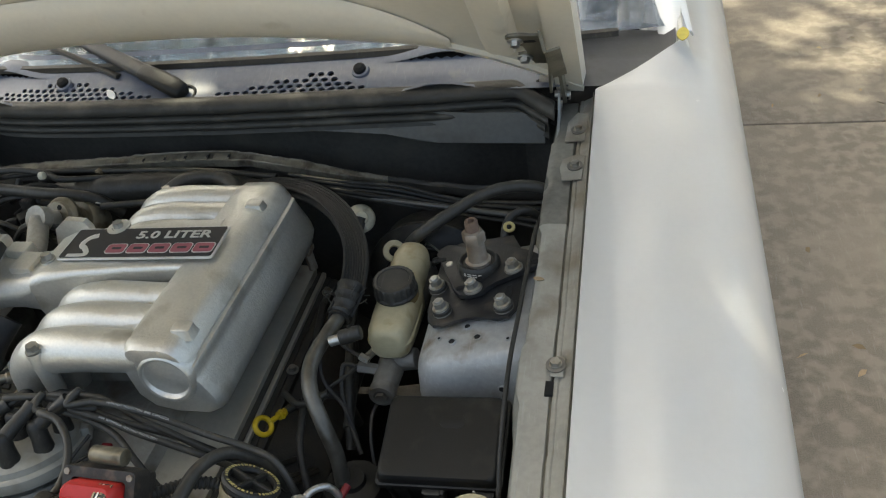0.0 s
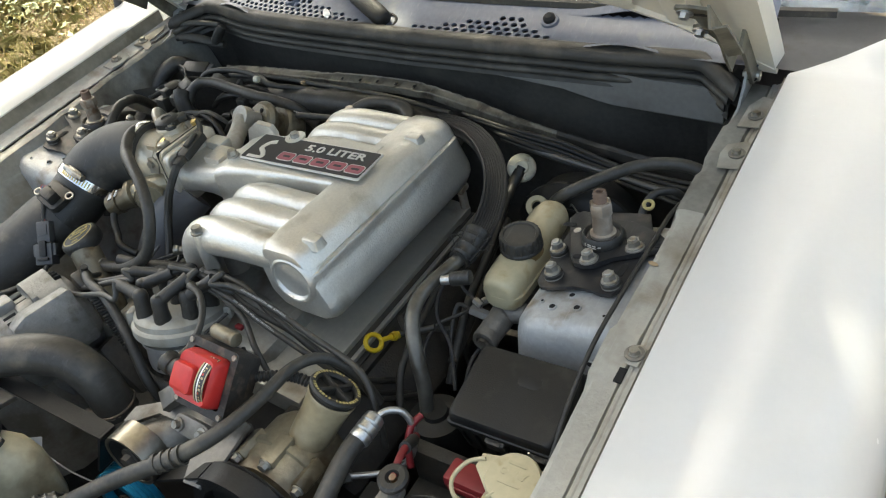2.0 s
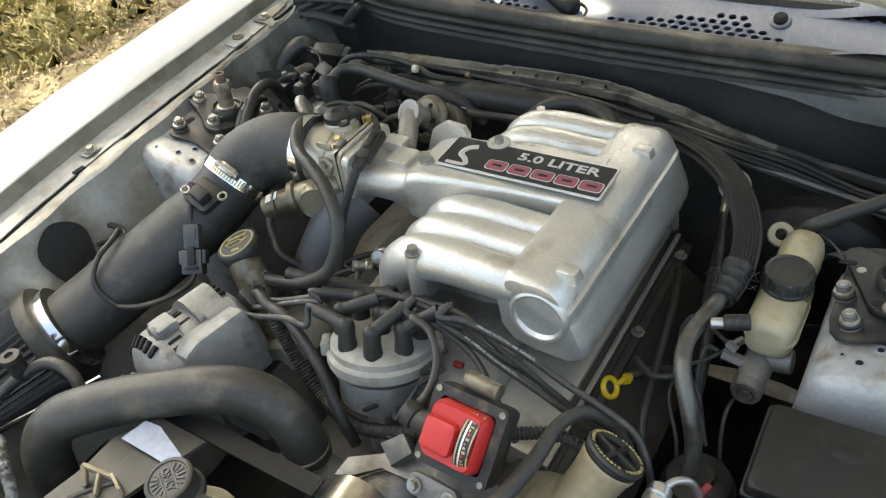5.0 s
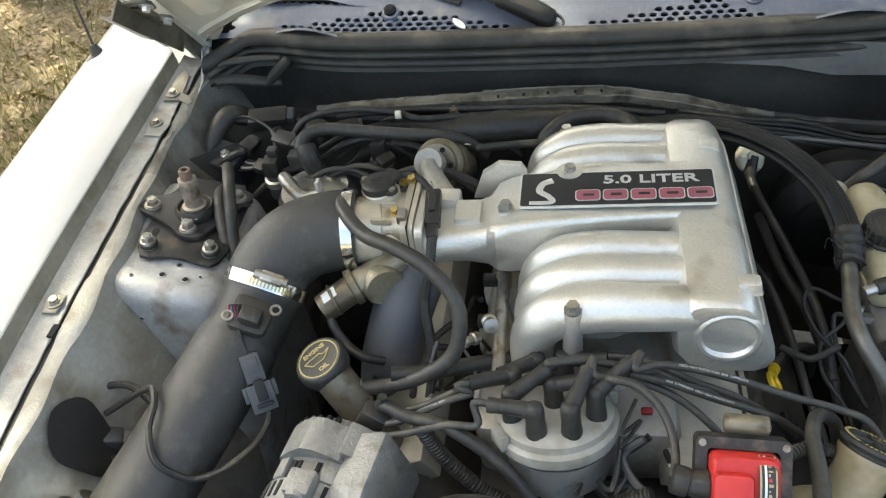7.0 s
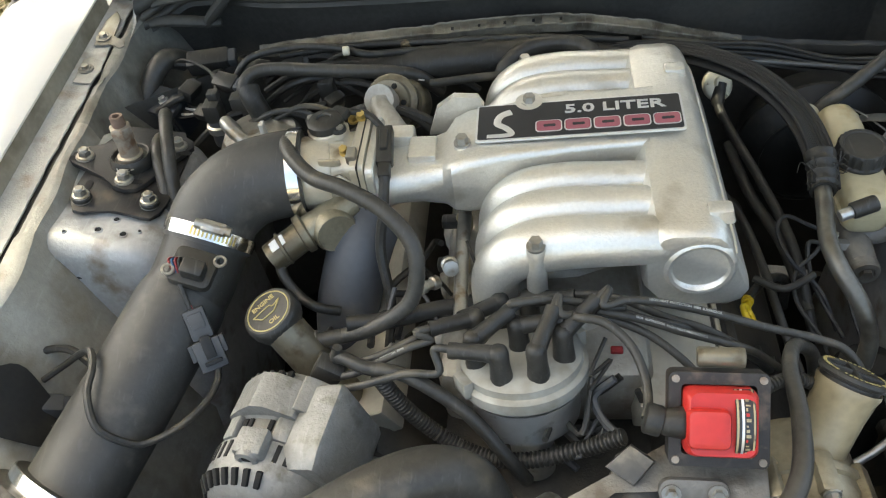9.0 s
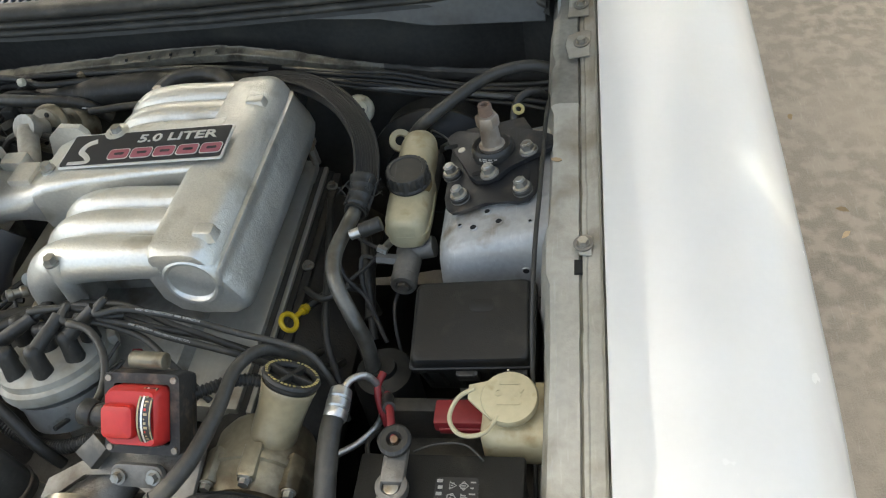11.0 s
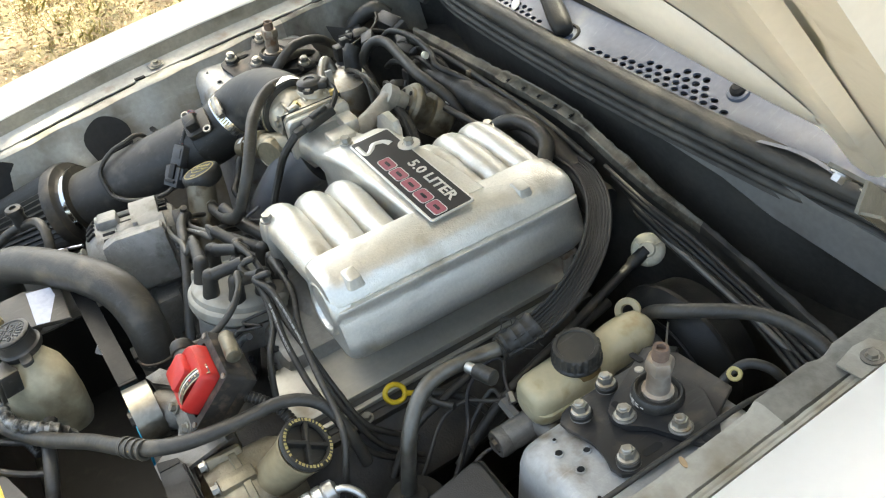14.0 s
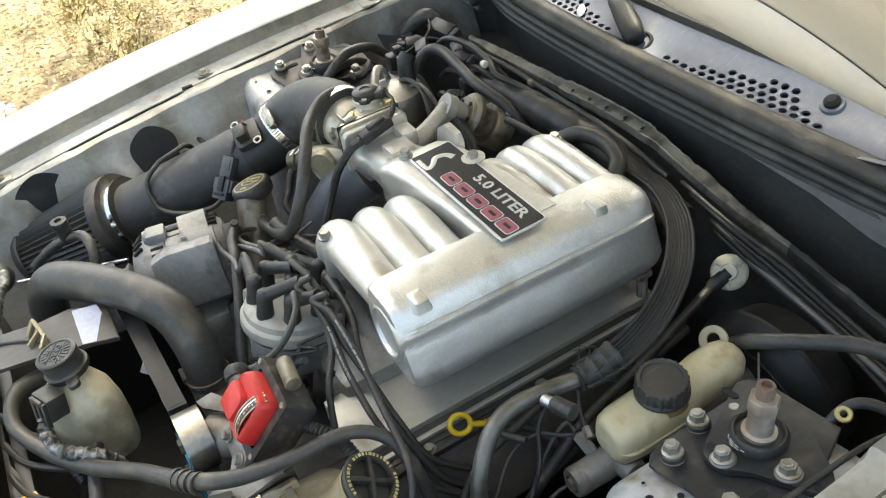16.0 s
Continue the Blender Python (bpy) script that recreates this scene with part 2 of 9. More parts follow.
M["slate"] = material("blue_black_plastic", (0.032, 0.037, 0.043), 0.36, vary=0.15, dirt=(0.045, 0.045, 0.042), dirt_at=0.64, dirt_scale=40)
M["bluewire"] = material("blue_wire", (0.02, 0.08, 0.16), 0.5, vary=0.15)
M["trimblack"] = material("satin_grey_black", (0.05, 0.05, 0.052), 0.4, vary=0.15, dirt=(0.075, 0.07, 0.062), dirt_at=0.62)
M["tarnish"] = material("tarnished_zinc", (0.2, 0.178, 0.13), 0.42, 0.6, vary=0.2, dirt=(0.1, 0.08, 0.05), dirt_at=0.56, dirt_scale=50, bump=0.15)
M["altcast"] = material("dull_sand_cast_alloy", (0.235, 0.232, 0.218), 0.5, 0.35, vary=0.14, big=26, bump=0.5, bump_scale=260, dirt=(0.13, 0.12, 0.098), dirt_at=0.62, dirt_scale=40, dent=0.1, dent_scale=40, scuff=0.05)
M["smoky"] = material("smoky_plastic", (0.07, 0.064, 0.052), 0.3, vary=0.3, dirt=(0.14, 0.125, 0.095), dirt_at=0.6, dirt_scale=50)
M["shaft"] = material("dusty_strut_shaft", (0.40, 0.355, 0.30), 0.45, 0.5, vary=0.2, fine=160, dirt=(0.22, 0.165, 0.12), dirt_at=0.55)
M["satinrod"] = material("dull_grey_rod", (0.13, 0.128, 0.12), 0.38, 0.3, vary=0.2, dirt=(0.07, 0.065, 0.055), dirt_at=0.6)
M["line"] = material("dull_grey_metal_line", (0.15, 0.143, 0.122), 0.36, 0.55, vary=0.25, big=14, dirt=(0.06, 0.054, 0.043), dirt_at=0.55)
# Near-black that puts the shade inside holes and slots into the colour.
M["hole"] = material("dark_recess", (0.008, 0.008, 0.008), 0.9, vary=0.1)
M["concrete"] = material("exposed_aggregate_concrete", (0.195, 0.166, 0.132), 0.88, vary=0.3, big=1.4, fine=320, dirt=(0.25, 0.217, 0.172), dirt_at=0.50, dirt_scale=20, bump=0.7, bump_scale=190, scuff=0.04)
M["ground"] = material("dry_sandy_ground", (0.19, 0.152, 0.09), 0.95, vary=0.3, big=2.0, fine=60, dirt=(0.11, 0.102, 0.045), dirt_at=0.55, dirt_scale=2.2, bump=0.8, bump_scale=60)
M["sand"] = material("pale_sand", (0.46, 0.425, 0.36), 0.95, vary=0.1, dirt=(0.34, 0.29, 0.215), dirt_at=0.6, bump=0.5, bump_scale=80)
M["dryleaf"] = material("dry_leaves", (0.34, 0.225, 0.125), 0.8, vary=0.3, island=0.5, alt=(0.39, 0.315, 0.19))
M["grass"] = material("grass_blades", (0.45, 0.365, 0.155), 0.7, vary=0.3, island=0.4, alt=(0.235, 0.235, 0.068))
M["weed"] = material("weed_leaves", (0.22, 0.26, 0.1), 0.6, vary=0.3, island=0.5)
M["leaf"] = material("tree_leaves", (0.075, 0.11, 0.03), 0.55, vary=0.3, island=0.5)
M["bark"] = material("bark", (0.16, 0.13, 0.10), 0.9, vary=0.3, bump=0.6, bump_scale=40)
M["yleaf"] = material("yellow_leaf", (0.42, 0.36, 0.06), 0.6, vary=0.2)
M["interior"] = material("dark_interior", (0.03, 0.03, 0.032), 0.7, vary=0.2)

glass = bpy.data.materials.new("windshield_glass")
glass.use_nodes = True
gp = glass.node_tree.nodes["Principled BSDF"]
gp.inputs["Base Color"].default_value = (0.75, 0.82, 0.85, 1)
gp.inputs["Roughness"].default_value, gp.inputs["IOR"].default_value, gp.inputs["Transmission Weight"].default_value = 0.02, 1.5, 1.0
# Blue tint paints the sky's colour into the glass reflections.
gp.inputs["Specular Tint"].default_value = (0.72, 0.82, 1.0, 1)
M["glass"] = glass
M["leadprint"] = material("white_lead_print", (0.34, 0.34, 0.32), 0.6, vary=0.2)


# ---------------------------------------------------------------- mesh helpers
def thing(name, loc, label, category, group="", kind=""):
    ob = new(name)
    ob.empty_display_size = 0.03
    ob.location = loc
    return tagged(ob, label, category, group, kind)


def part(name, bm, mat, parent=None, label="", sharp=38.0):
    """Links a bmesh, whose vertices are in world metres, as one mesh object."""
    bmesh.ops.recalc_face_normals(bm, faces=bm.faces[:])
    me = bpy.data.meshes.new(name)
    bm.to_mesh(me)
    bm.free()
    me.polygons.foreach_set("use_smooth", [True] * len(me.polygons))
    me.set_sharp_from_angle(angle=radians(sharp))
    me.materials.append(M[mat] if isinstance(mat, str) else mat)
    ob = new(name, me)
    if parent:
        ob.parent = parent
        if parent.type == "EMPTY":
            ob.matrix_parent_inverse = Matrix.Translation(-parent.location)
    if label:
        ob["label"] = label
    return ob


def solo(name, bm, mat, label, category, group="", kind="", sharp=38.0):
    return tagged(part(name, bm, mat, None, "", sharp), label, category, group, kind)


def nb():
    return bmesh.new()


def frame_of(origin, axis, up=(0, 0, 1)):
    """A matrix at origin whose z runs along axis and whose y is as near to up as can be."""
    z = Vector(axis).normalized()
    u = Vector(up)
    if abs(z.dot(u.normalized())) > 0.98:
        u = Vector((0, 1, 0)) if abs(z.y) < 0.9 else Vector((1, 0, 0))
    x = u.cross(z).normalized()
    y = z.cross(x)
    m = Matrix((x, y, z)).transposed().to_4x4()
    m.translation = origin
    return m


def box(bm, c, s, bev=0.0, m=None, seg=2):
    """A box of size s at c, in the frame m if one is given."""
    t = (m or Matrix()) @ Matrix.Translation(c) @ Matrix.Diagonal((*s, 1))
    vs = bmesh.ops.create_cube(bm, size=1, matrix=t)["verts"]
    if bev:
        es = list({e for v in vs for e in v.link_edges})
        bmesh.ops.bevel(bm, geom=es, offset=bev, segments=seg, profile=0.5, affect="EDGES")
    return bm


def cyl(bm, p0, p1, r0, r1=None, seg=20, bev=0.0):
    p0, p1 = Vector(p0), Vector(p1)
    r1 = r0 if r1 is None else r1
    if bev:
        L = (p1 - p0).length
        b = min(bev, L * 0.45)
        return lathe(bm, ((0, 0), (r0 - b, 0), (r0 - 0.3 * b, 0.3 * b), (r0, b), (r1, L - b), (r1 - 0.3 * b, L - 0.3 * b), (r1 - b, L), (0, L)), p0, p1 - p0, seg)
    return lathe(bm, ((0, 0), (r0, 0), (r1, (p1 - p0).length), (0, (p1 - p0).length)), p0, p1 - p0, seg)


def lathe(bm, profile, origin, axis, seg=24, arc=None):
    m = frame_of(origin, axis)
    rings = []
    for r, h in profile:
        if r < 1e-6:
            rings.append([bm.verts.new(m @ Vector((0, 0, h)))])
        else:
            rings.append([bm.verts.new(m @ Vector((r * math.cos(2 * math.pi * i / seg), r * math.sin(2 * math.pi * i / seg), h))) for i in range(seg)])
    for a, b in zip(rings, rings[1:]):
        for i in range(seg):
            j = (i + 1) % seg
            vs = [a[i % len(a)], a[j % len(a)], b[j % len(b)], b[i % len(b)]]
            vs = [v for n, v in enumerate(vs) if v not in vs[:n]]
            if len(vs) > 2:
                bm.faces.new(vs)
    return bm


def loft(bm, rings, closed=True, caps=True):
    rows = [[bm.verts.new(p) for p in r] for r in rings]
    n = len(rows[0])
    for a, b in zip(rows, rows[1:]):
        for i in range(n if closed else n - 1):
            bm.faces.new((a[i], a[(i + 1) % n], b[(i + 1) % n], b[i]))
    if closed and caps:
        bm.faces.new(rows[0])
        bm.faces.new(rows[-1])
    return bm


def smooth_path(pts, per=8):
    p = [Vector(q) for q in pts]
    if len(p) == 2:
        return [p[0].lerp(p[1], i / per) for i in range(per + 1)]
    out = []
    for i in range(len(p) - 1):
        a, b, c, d = p[max(i - 1, 0)], p[i], p[i + 1], p[min(i + 2, len(p) - 1)]
        for k in range(per):
            s = k / per
            out.append(0.5 * ((2 * b) + (c - a) * s + (2 * a - 5 * b + 4 * c - d) * s * s + (3 * b - a - 3 * c + d) * s ** 3))
    return out + [p[-1]]


def tube(bm, pts, r, seg=12, per=8, rfun=None, flat=1.0, side=(0, 0, 1), shift=(0, 0)):
    """A hose along a smooth path. rfun(s, d): a factor for the radius at part s of the way, d metres along. flat: the section's height to its width.
    shift: an offset across the path, for a bundle."""
    path = smooth_path(pts, per)
    x = None
    rings, d = [], 0.0
    for i, q in enumerate(path):
        z = (path[min(i + 1, len(path) - 1)] - path[max(i - 1, 0)]).normalized()
        if x is None:
            u = Vector(side)
            if abs(u.normalized().dot(z)) > 0.95:
                u = Vector((1, 0, 0))
            x = u.cross(z).normalized()
        else:
            x = (x - z * x.dot(z)).normalized()
        y = z.cross(x)
        d += (q - path[i - 1]).length if i else 0
        k = r * (rfun(i / (len(path) - 1), d) if rfun else 1)
        o = q + x * shift[0] + y * shift[1]
        rings.append([o + x * (k * math.cos(2 * math.pi * j / seg)) + y * (k * flat * math.sin(2 * math.pi * j / seg)) for j in range(seg)])
    return loft(bm, rings)


def loom(bm, pts, r, seg=10):
    """A split corrugated conduit."""
    path = smooth_path(pts, 6)
    L = sum((a - b).length for a, b in zip(path, path[1:]))
    n = max(8, int(L / 0.0011))
    step = [path[0]]
    dense, acc = smooth_path(pts, 160), 0.0
    for a, b in zip(dense, dense[1:]):
        acc += (b - a).length
        if acc >= L / n:
            step.append(b)
            acc = 0.0
    odd = [1.0, 1.0, 0.82, 0.82]
    x = None
    rings = []
    for i, q in enumerate(step):
        z = (step[min(i + 1, len(step) - 1)] - step[max(i - 1, 0)]).normalized()
        x = (Vector((0.3, 0.2, 1)).cross(z) if x is None else x - z * x.dot(z)).normalized()
        y = z.cross(x)
        rings.append([q + (x * math.cos(2 * math.pi * j / seg) + y * math.sin(2 * math.pi * j / seg)) * r * odd[i % 4] for j in range(seg)])
    return loft(bm, rings)


def hexbolt(bm, p, axis, r=0.008, h=0.008, washer=1.5):
    a = Vector(axis).normalized()
    p = Vector(p)
    cyl(bm, p, p + a * (h * 0.3), r * washer, seg=16)
    cyl(bm, p + a * (h * 0.25), p + a * h * 1.2, r, r * 0.94, seg=6)
    return bm


def ring(bm, c, axis, R, r, seg=24, sub=8):
    m = frame_of(c, axis)
    rows = []
    for i in range(seg):
        a = 2 * math.pi * i / seg
        rows.append([m @ Vector(((R + r * math.cos(2 * math.pi * j / sub)) * math.cos(a), (R + r * math.cos(2 * math.pi * j / sub)) * math.sin(a), r * math.sin(2 * math.pi * j / sub))) for j in range(sub)])
    return loft(bm, rows + rows[:1], caps=False)


def plate(bm, outline, m, thick, bev=0.0):
    """An outline in the frame m's xy, given depth along its z."""
    lo = [bm.verts.new(m @ Vector((x, y, 0))) for x, y in outline]
    hi = [bm.verts.new(m @ Vector((x, y, thick))) for x, y in outline]
    bm.faces.new(lo[::-1])
    top = bm.faces.new(hi)
    n = len(lo)
    for i in range(n):
        bm.faces.new((lo[i], lo[(i + 1) % n], hi[(i + 1) % n], hi[i]))
    if bev:
        bmesh.ops.bevel(bm, geom=list(top.edges), offset=bev, segments=2, profile=0.5, affect="EDGES")
    return bm


def rounded(w, h, r, n=5, cx=0.0, cy=0.0):
    """A rounded rectangle's outline round (cx, cy)."""
    out = []
    for sx, sy, a0 in ((1, 1, 0), (-1, 1, 90), (-1, -1, 180), (1, -1, 270)):
        for k in range(n + 1):
            a = radians(a0 + 90 * k / n)
            out.append((cx + sx * (w / 2 - r) + r * math.cos(a), cy + sy * (h / 2 - r) + r * math.sin(a)))
    return out


def words(text, size, m, depth, mat, name, parent, label=""):
    """Raised letters in the built-in font, centred in the frame m."""
    cu = bpy.data.curves.new(name, "FONT")
    cu.body, cu.size, cu.extrude, cu.align_x, cu.align_y, cu.resolution_u = text, size, depth, "CENTER", "CENTER", 2
    cu.offset = size * 0.02
    tmp = bpy.data.objects.new(name, cu)
    scene.collection.objects.link(tmp)
    me = bpy.data.meshes.new_from_object(tmp.evaluated_get(bpy.context.evaluated_depsgraph_get()))
    bpy.data.objects.remove(tmp)
    bm = nb()
    bm.from_mesh(me)
    bpy.data.meshes.remove(me)
    bmesh.ops.transform(bm, matrix=m, verts=bm.verts[:])
    return part(name, bm, mat, parent, label)


def fall(y):
    """The height of the wings' inner edge along the car."""
    return 0.887 + 0.062 * y - 0.10 * max(0.0, -y) ** 2


# ---------------------------------------------------------------- ground
def sandy(x, y):
    """Above zero where bare pale sand shows through."""
    if x > -1.5:
        return -1.0
    rough = 0.30 * noise.noise(Vector((x * 1.7, y * 1.7, 21))) + 0.16 * noise.noise(Vector((x * 7, y * 7, 5)))
    return min(-0.50 - y - 0.35 * max(0.0, -2.6 - x), y + 2.9, x + 5.7) + rough


def lay_sand():
    bm = nb()
    step = 0.05
    grid = {}
    for i in range(100):
        for j in range(70):
            x, y = -6.6 + i * step, -3.9 + j * step
            if sandy(x, y) <= -0.04:
                continue
            quad = []
            for a, b in ((i, j), (i + 1, j), (i + 1, j + 1), (i, j + 1)):
                if (a, b) not in grid:
                    px, py = -6.6 + a * step, -3.9 + b * step
                    grid[a, b] = bm.verts.new((px, py, -0.010 - (0.036 if sandy(px, py) < 0.05 else 0) + 0.006 * noise.noise(Vector((px * 5, py * 5, 1)))))
                quad.append(grid[a, b])
            bm.faces.new(quad)
    return solo("bare_sand", bm, "sand", "bare pale sand patch in the thin grass", "sand", kind="stuff")


def lay_ground():
    bm = nb()
    grid = {}
    xs = [-400, -120, -40, -20] + [-12 + i * 0.6 for i in range(41)] + [20, 40, 120, 400]
    for i, x in enumerate(xs):
        for j, y in enumerate(xs):
            near = abs(x) < 11 and abs(y) < 11
            z = -0.03 + (0.01 * noise.noise(Vector((x * 0.7, y * 0.7, 3))) if near and x < -2.0 else 0)
            grid[i, j] = bm.verts.new((x, y, z))
    for i in range(len(xs) - 1):
        for j in range(len(xs) - 1):
            bm.faces.new((grid[i, j], grid[i + 1, j], grid[i + 1, j + 1], grid[i, j + 1]))
    return solo("ground", bm, "ground", "dry sandy ground with patchy grass and leaf litter", "ground", kind="structure")


def lay_drive():
    drive = thing("pavement", (0, 0, 0), "weathered aggregate concrete driveway slabs with a joint", "pavement", kind="structure")
    for y0, y1 in ((-7.0, -1.712), (-1.704, 1.826), (1.834, 5.406), (5.414, 9.0)):
        for x0, x1 in ((-1.45, 1.903), (1.911, 5.2)):
            bm = nb()
            box(bm, ((x0 + x1) / 2, (y0 + y1) / 2, -0.05), (x1 - x0, y1 - y0, 0.1), 0.006)
            part("slab", bm, "concrete", drive)
    return drive


def scatter(name, count, region, make, mat, label, category, seed):
    rnd = random.Random(seed)
    bm = nb()
    for _ in range(count):
        x, y = rnd.uniform(region[0], region[1]), rnd.uniform(region[2], region[3])
        make(bm, rnd, x, y)
    return solo(name, bm, mat, label, category, kind="stuff")


def leaf_litter(bm, rnd, x, y, z=-0.012):
    a, s = rnd.uniform(0, 6.3), rnd.uniform(0.007, 0.019)
    bare = sandy(x, y)
    if bare > 0 and rnd.random() < (0.92 if bare > 0.3 else 0.45):
        return
    u = Vector((math.cos(a), math.sin(a), rnd.uniform(-0.3, 0.3))) * s
    v = Vector((-math.sin(a), math.cos(a), rnd.uniform(-0.3, 0.3))) * s * 0.30
    c = Vector((x, y, z + rnd.uniform(0, 0.02)))
    pts = [c - u, c - u * 0.2 + v, c + u * 0.4 + v * 0.8, c + u, c + u * 0.4 - v * 0.8 + Vector((0, 0, 0.006)), c - u * 0.2 - v + Vector((0, 0, 0.006))]
    bm.faces.new([bm.verts.new(p) for p in pts])


def grass_tuft(bm, rnd, x, y):
    if noise.noise(Vector((x * 0.9, y * 0.9, 7))) < rnd.uniform(-0.35, 0.35) or sandy(x, y) > 0:
        return
    for _ in range(6):
        a, h = rnd.uniform(0, 6.3), rnd.uniform(0.02, 0.085)
        o = Vector((x + rnd.uniform(-0.04, 0.04), y + rnd.uniform(-0.04, 0.04), -0.03))
        w = Vector((math.cos(a), math.sin(a), 0)) * rnd.uniform(0.0009, 0.0022)
        lean = Vector((math.sin(a) * rnd.uniform(-1, 1), math.cos(a) * rnd.uniform(-1, 1), 0)) * h * 0.9
        mid, tip = o + lean * 0.4 + Vector((0, 0, h * 0.6)), o + lean + Vector((0, 0, h * rnd.uniform(0.6, 1)))
        bm.faces.new([bm.verts.new(p) for p in (o - w, o + w, mid + w * 0.8, tip, mid - w * 0.8)])


def tall_blade(bm, rnd, x, y):
    """A clump of long, bent blades."""
    if noise.noise(Vector((x * 1.3, y * 1.3, 11))) < rnd.uniform(-0.6, 0.25) - 0.6 * max(0, 1.0 - y):
        return
    for _ in range(6):
        a, h = rnd.uniform(0, 6.3), rnd.uniform(0.03, 0.14)
        o = Vector((x + rnd.uniform(-0.04, 0.04), y + rnd.uniform(-0.04, 0.04), -0.03))
        w = Vector((math.cos(a), math.sin(a), 0)) * rnd.uniform(0.0010, 0.0025)
        b = rnd.uniform(0, 6.3)
        lean = Vector((math.cos(b), math.sin(b), 0)) * h * rnd.uniform(0.4, 1.4)
        mid, tip = o + lean * 0.35 + Vector((0, 0, h * 0.65)), o + lean + Vector((0, 0, h * rnd.uniform(0.4, 0.95)))
        bm.faces.new([bm.verts.new(p) for p in (o - w, o + w, mid + w * 0.8, tip, mid - w * 0.8)])


def weed(bm, rnd, x, y):
    """A low leafy plant: broad leaves on short stalks."""
    if (x + 4.15) ** 2 / 1.1 + (y - 1.8) ** 2 / 0.6 > 1 or noise.noise(Vector((x, y, 2))) < -0.1:
        return
    for _ in range(7):
        a, h = rnd.uniform(0, 6.3), rnd.uniform(0.01, 0.13)
        c = Vector((x + rnd.uniform(-0.1, 0.1), y + rnd.uniform(-0.1, 0.1), h))
        u = Vector((math.cos(a), math.sin(a), rnd.uniform(-0.4, 0.5))) * rnd.uniform(0.014, 0.034)
        v = Vector((-math.sin(a), math.cos(a), rnd.uniform(-0.3, 0.3))) * u.length * 0.45
        bm.faces.new([bm.verts.new(p) for p in (c - u, c + v, c + u, c - v)])


lay_ground()
lay_sand()
lay_drive()
scatter("weeds", 520, (-5.4, -3.2, 0.4, 3.6), weed, "weed", "green broad-leaved weeds growing in the grass", "weeds", 8)
scatter("leaf_litter", 80000, (-6.8, -1.5, -1.6, 5.0), leaf_litter, "dryleaf", "dry brown fallen leaves on the sandy ground", "leaf litter", 5)
scatter("grass", 24000, (-7.0, -1.6, -0.3, 6.0), grass_tuft, "grass", "thin patchy green and straw grass", "grass", 6)
scatter("tall_grass", 2600, (-5.2, -2.9, 0.7, 2.45), tall_blade, "grass", "long bent green and straw grass blades beside the car", "grass", 9)
scatter("driveway_leaves", 70, (0.95, 3.2, -0.2, 3.6), lambda b, r, x, y: leaf_litter(b, r, x, y, 0.004), "dryleaf", "few dry leaves lying on the concrete", "leaf litter", 7)


# ---------------------------------------------------------------- trees out of view, added for shade and reflections
def tree(x, y, height, spread, seed, base, leaves=2600):
    rnd = random.Random(seed)
    t = thing("tree", (x, y, -0.03), "tall broadleaf tree out of view with a loose green crown", "tree", "trees round the drive")
    bm = nb()
    top = Vector((x + rnd.uniform(-0.5, 0.5), y + rnd.uniform(-0.5, 0.5), height * 0.8))
    tube(bm, [(x, y, -0.1), (x + 0.1, y, height * 0.3), (x - 0.1, y + 0.1, height * 0.55), top], 0.19, 10, 6, lambda s, d: 1.25 - s)
    limbs = []
    for k in range(9):
        a = k * 2.4 + rnd.uniform(-0.4, 0.4)
        z0 = height * rnd.uniform(base, 0.75)
        o = Vector((x, y, z0))
        e = o + Vector((math.cos(a) * spread * 0.75, math.sin(a) * spread * 0.75, height * rnd.uniform(0.08, 0.25)))
        tube(bm, [o, o.lerp(e, 0.5) + Vector((0, 0, 0.25)), e], 0.07, 7, 5, lambda s, d: 1.1 - 0.9 * s)
        limbs.append((o, e))
    part("trunk", bm, "bark", t)
    bm = nb()
    for _ in range(leaves):
        o, e = limbs[rnd.randrange(len(limbs))]
        c = o.lerp(e, rnd.uniform(0.35, 1.1)) + Vector((rnd.gauss(0, 1), rnd.gauss(0, 1), rnd.gauss(0, 0.7))) * spread * 0.2
        for _k in range(3):
            q = c + Vector((rnd.uniform(-1, 1), rnd.uniform(-1, 1), rnd.uniform(-1, 1))) * 0.16
            u = Vector((rnd.uniform(-1, 1), rnd.uniform(-1, 1), rnd.uniform(-0.6, 0.6))).normalized() * rnd.uniform(0.07, 0.13)
            v = u.cross(Vector((rnd.uniform(-1, 1), rnd.uniform(-1, 1), rnd.uniform(-1, 1)))).normalized() * u.length * 0.5
            bm.faces.new([bm.verts.new(p) for p in (q - u, q + v, q + u, q - v)])
    part("crown", bm, "leaf", t)
    return t


for spec in TREES:
    tree(*spec)


# ---------------------------------------------------------------- body shell round the engine bay
def wing_inner(y):
    """How far the wing's inner edge stands from the centre line."""
    if y < 0.372:
        return 0.660
    k = min(1.0, (y - 0.372) / 0.085)
    return 0.660 + 0.125 * k ** 0.8


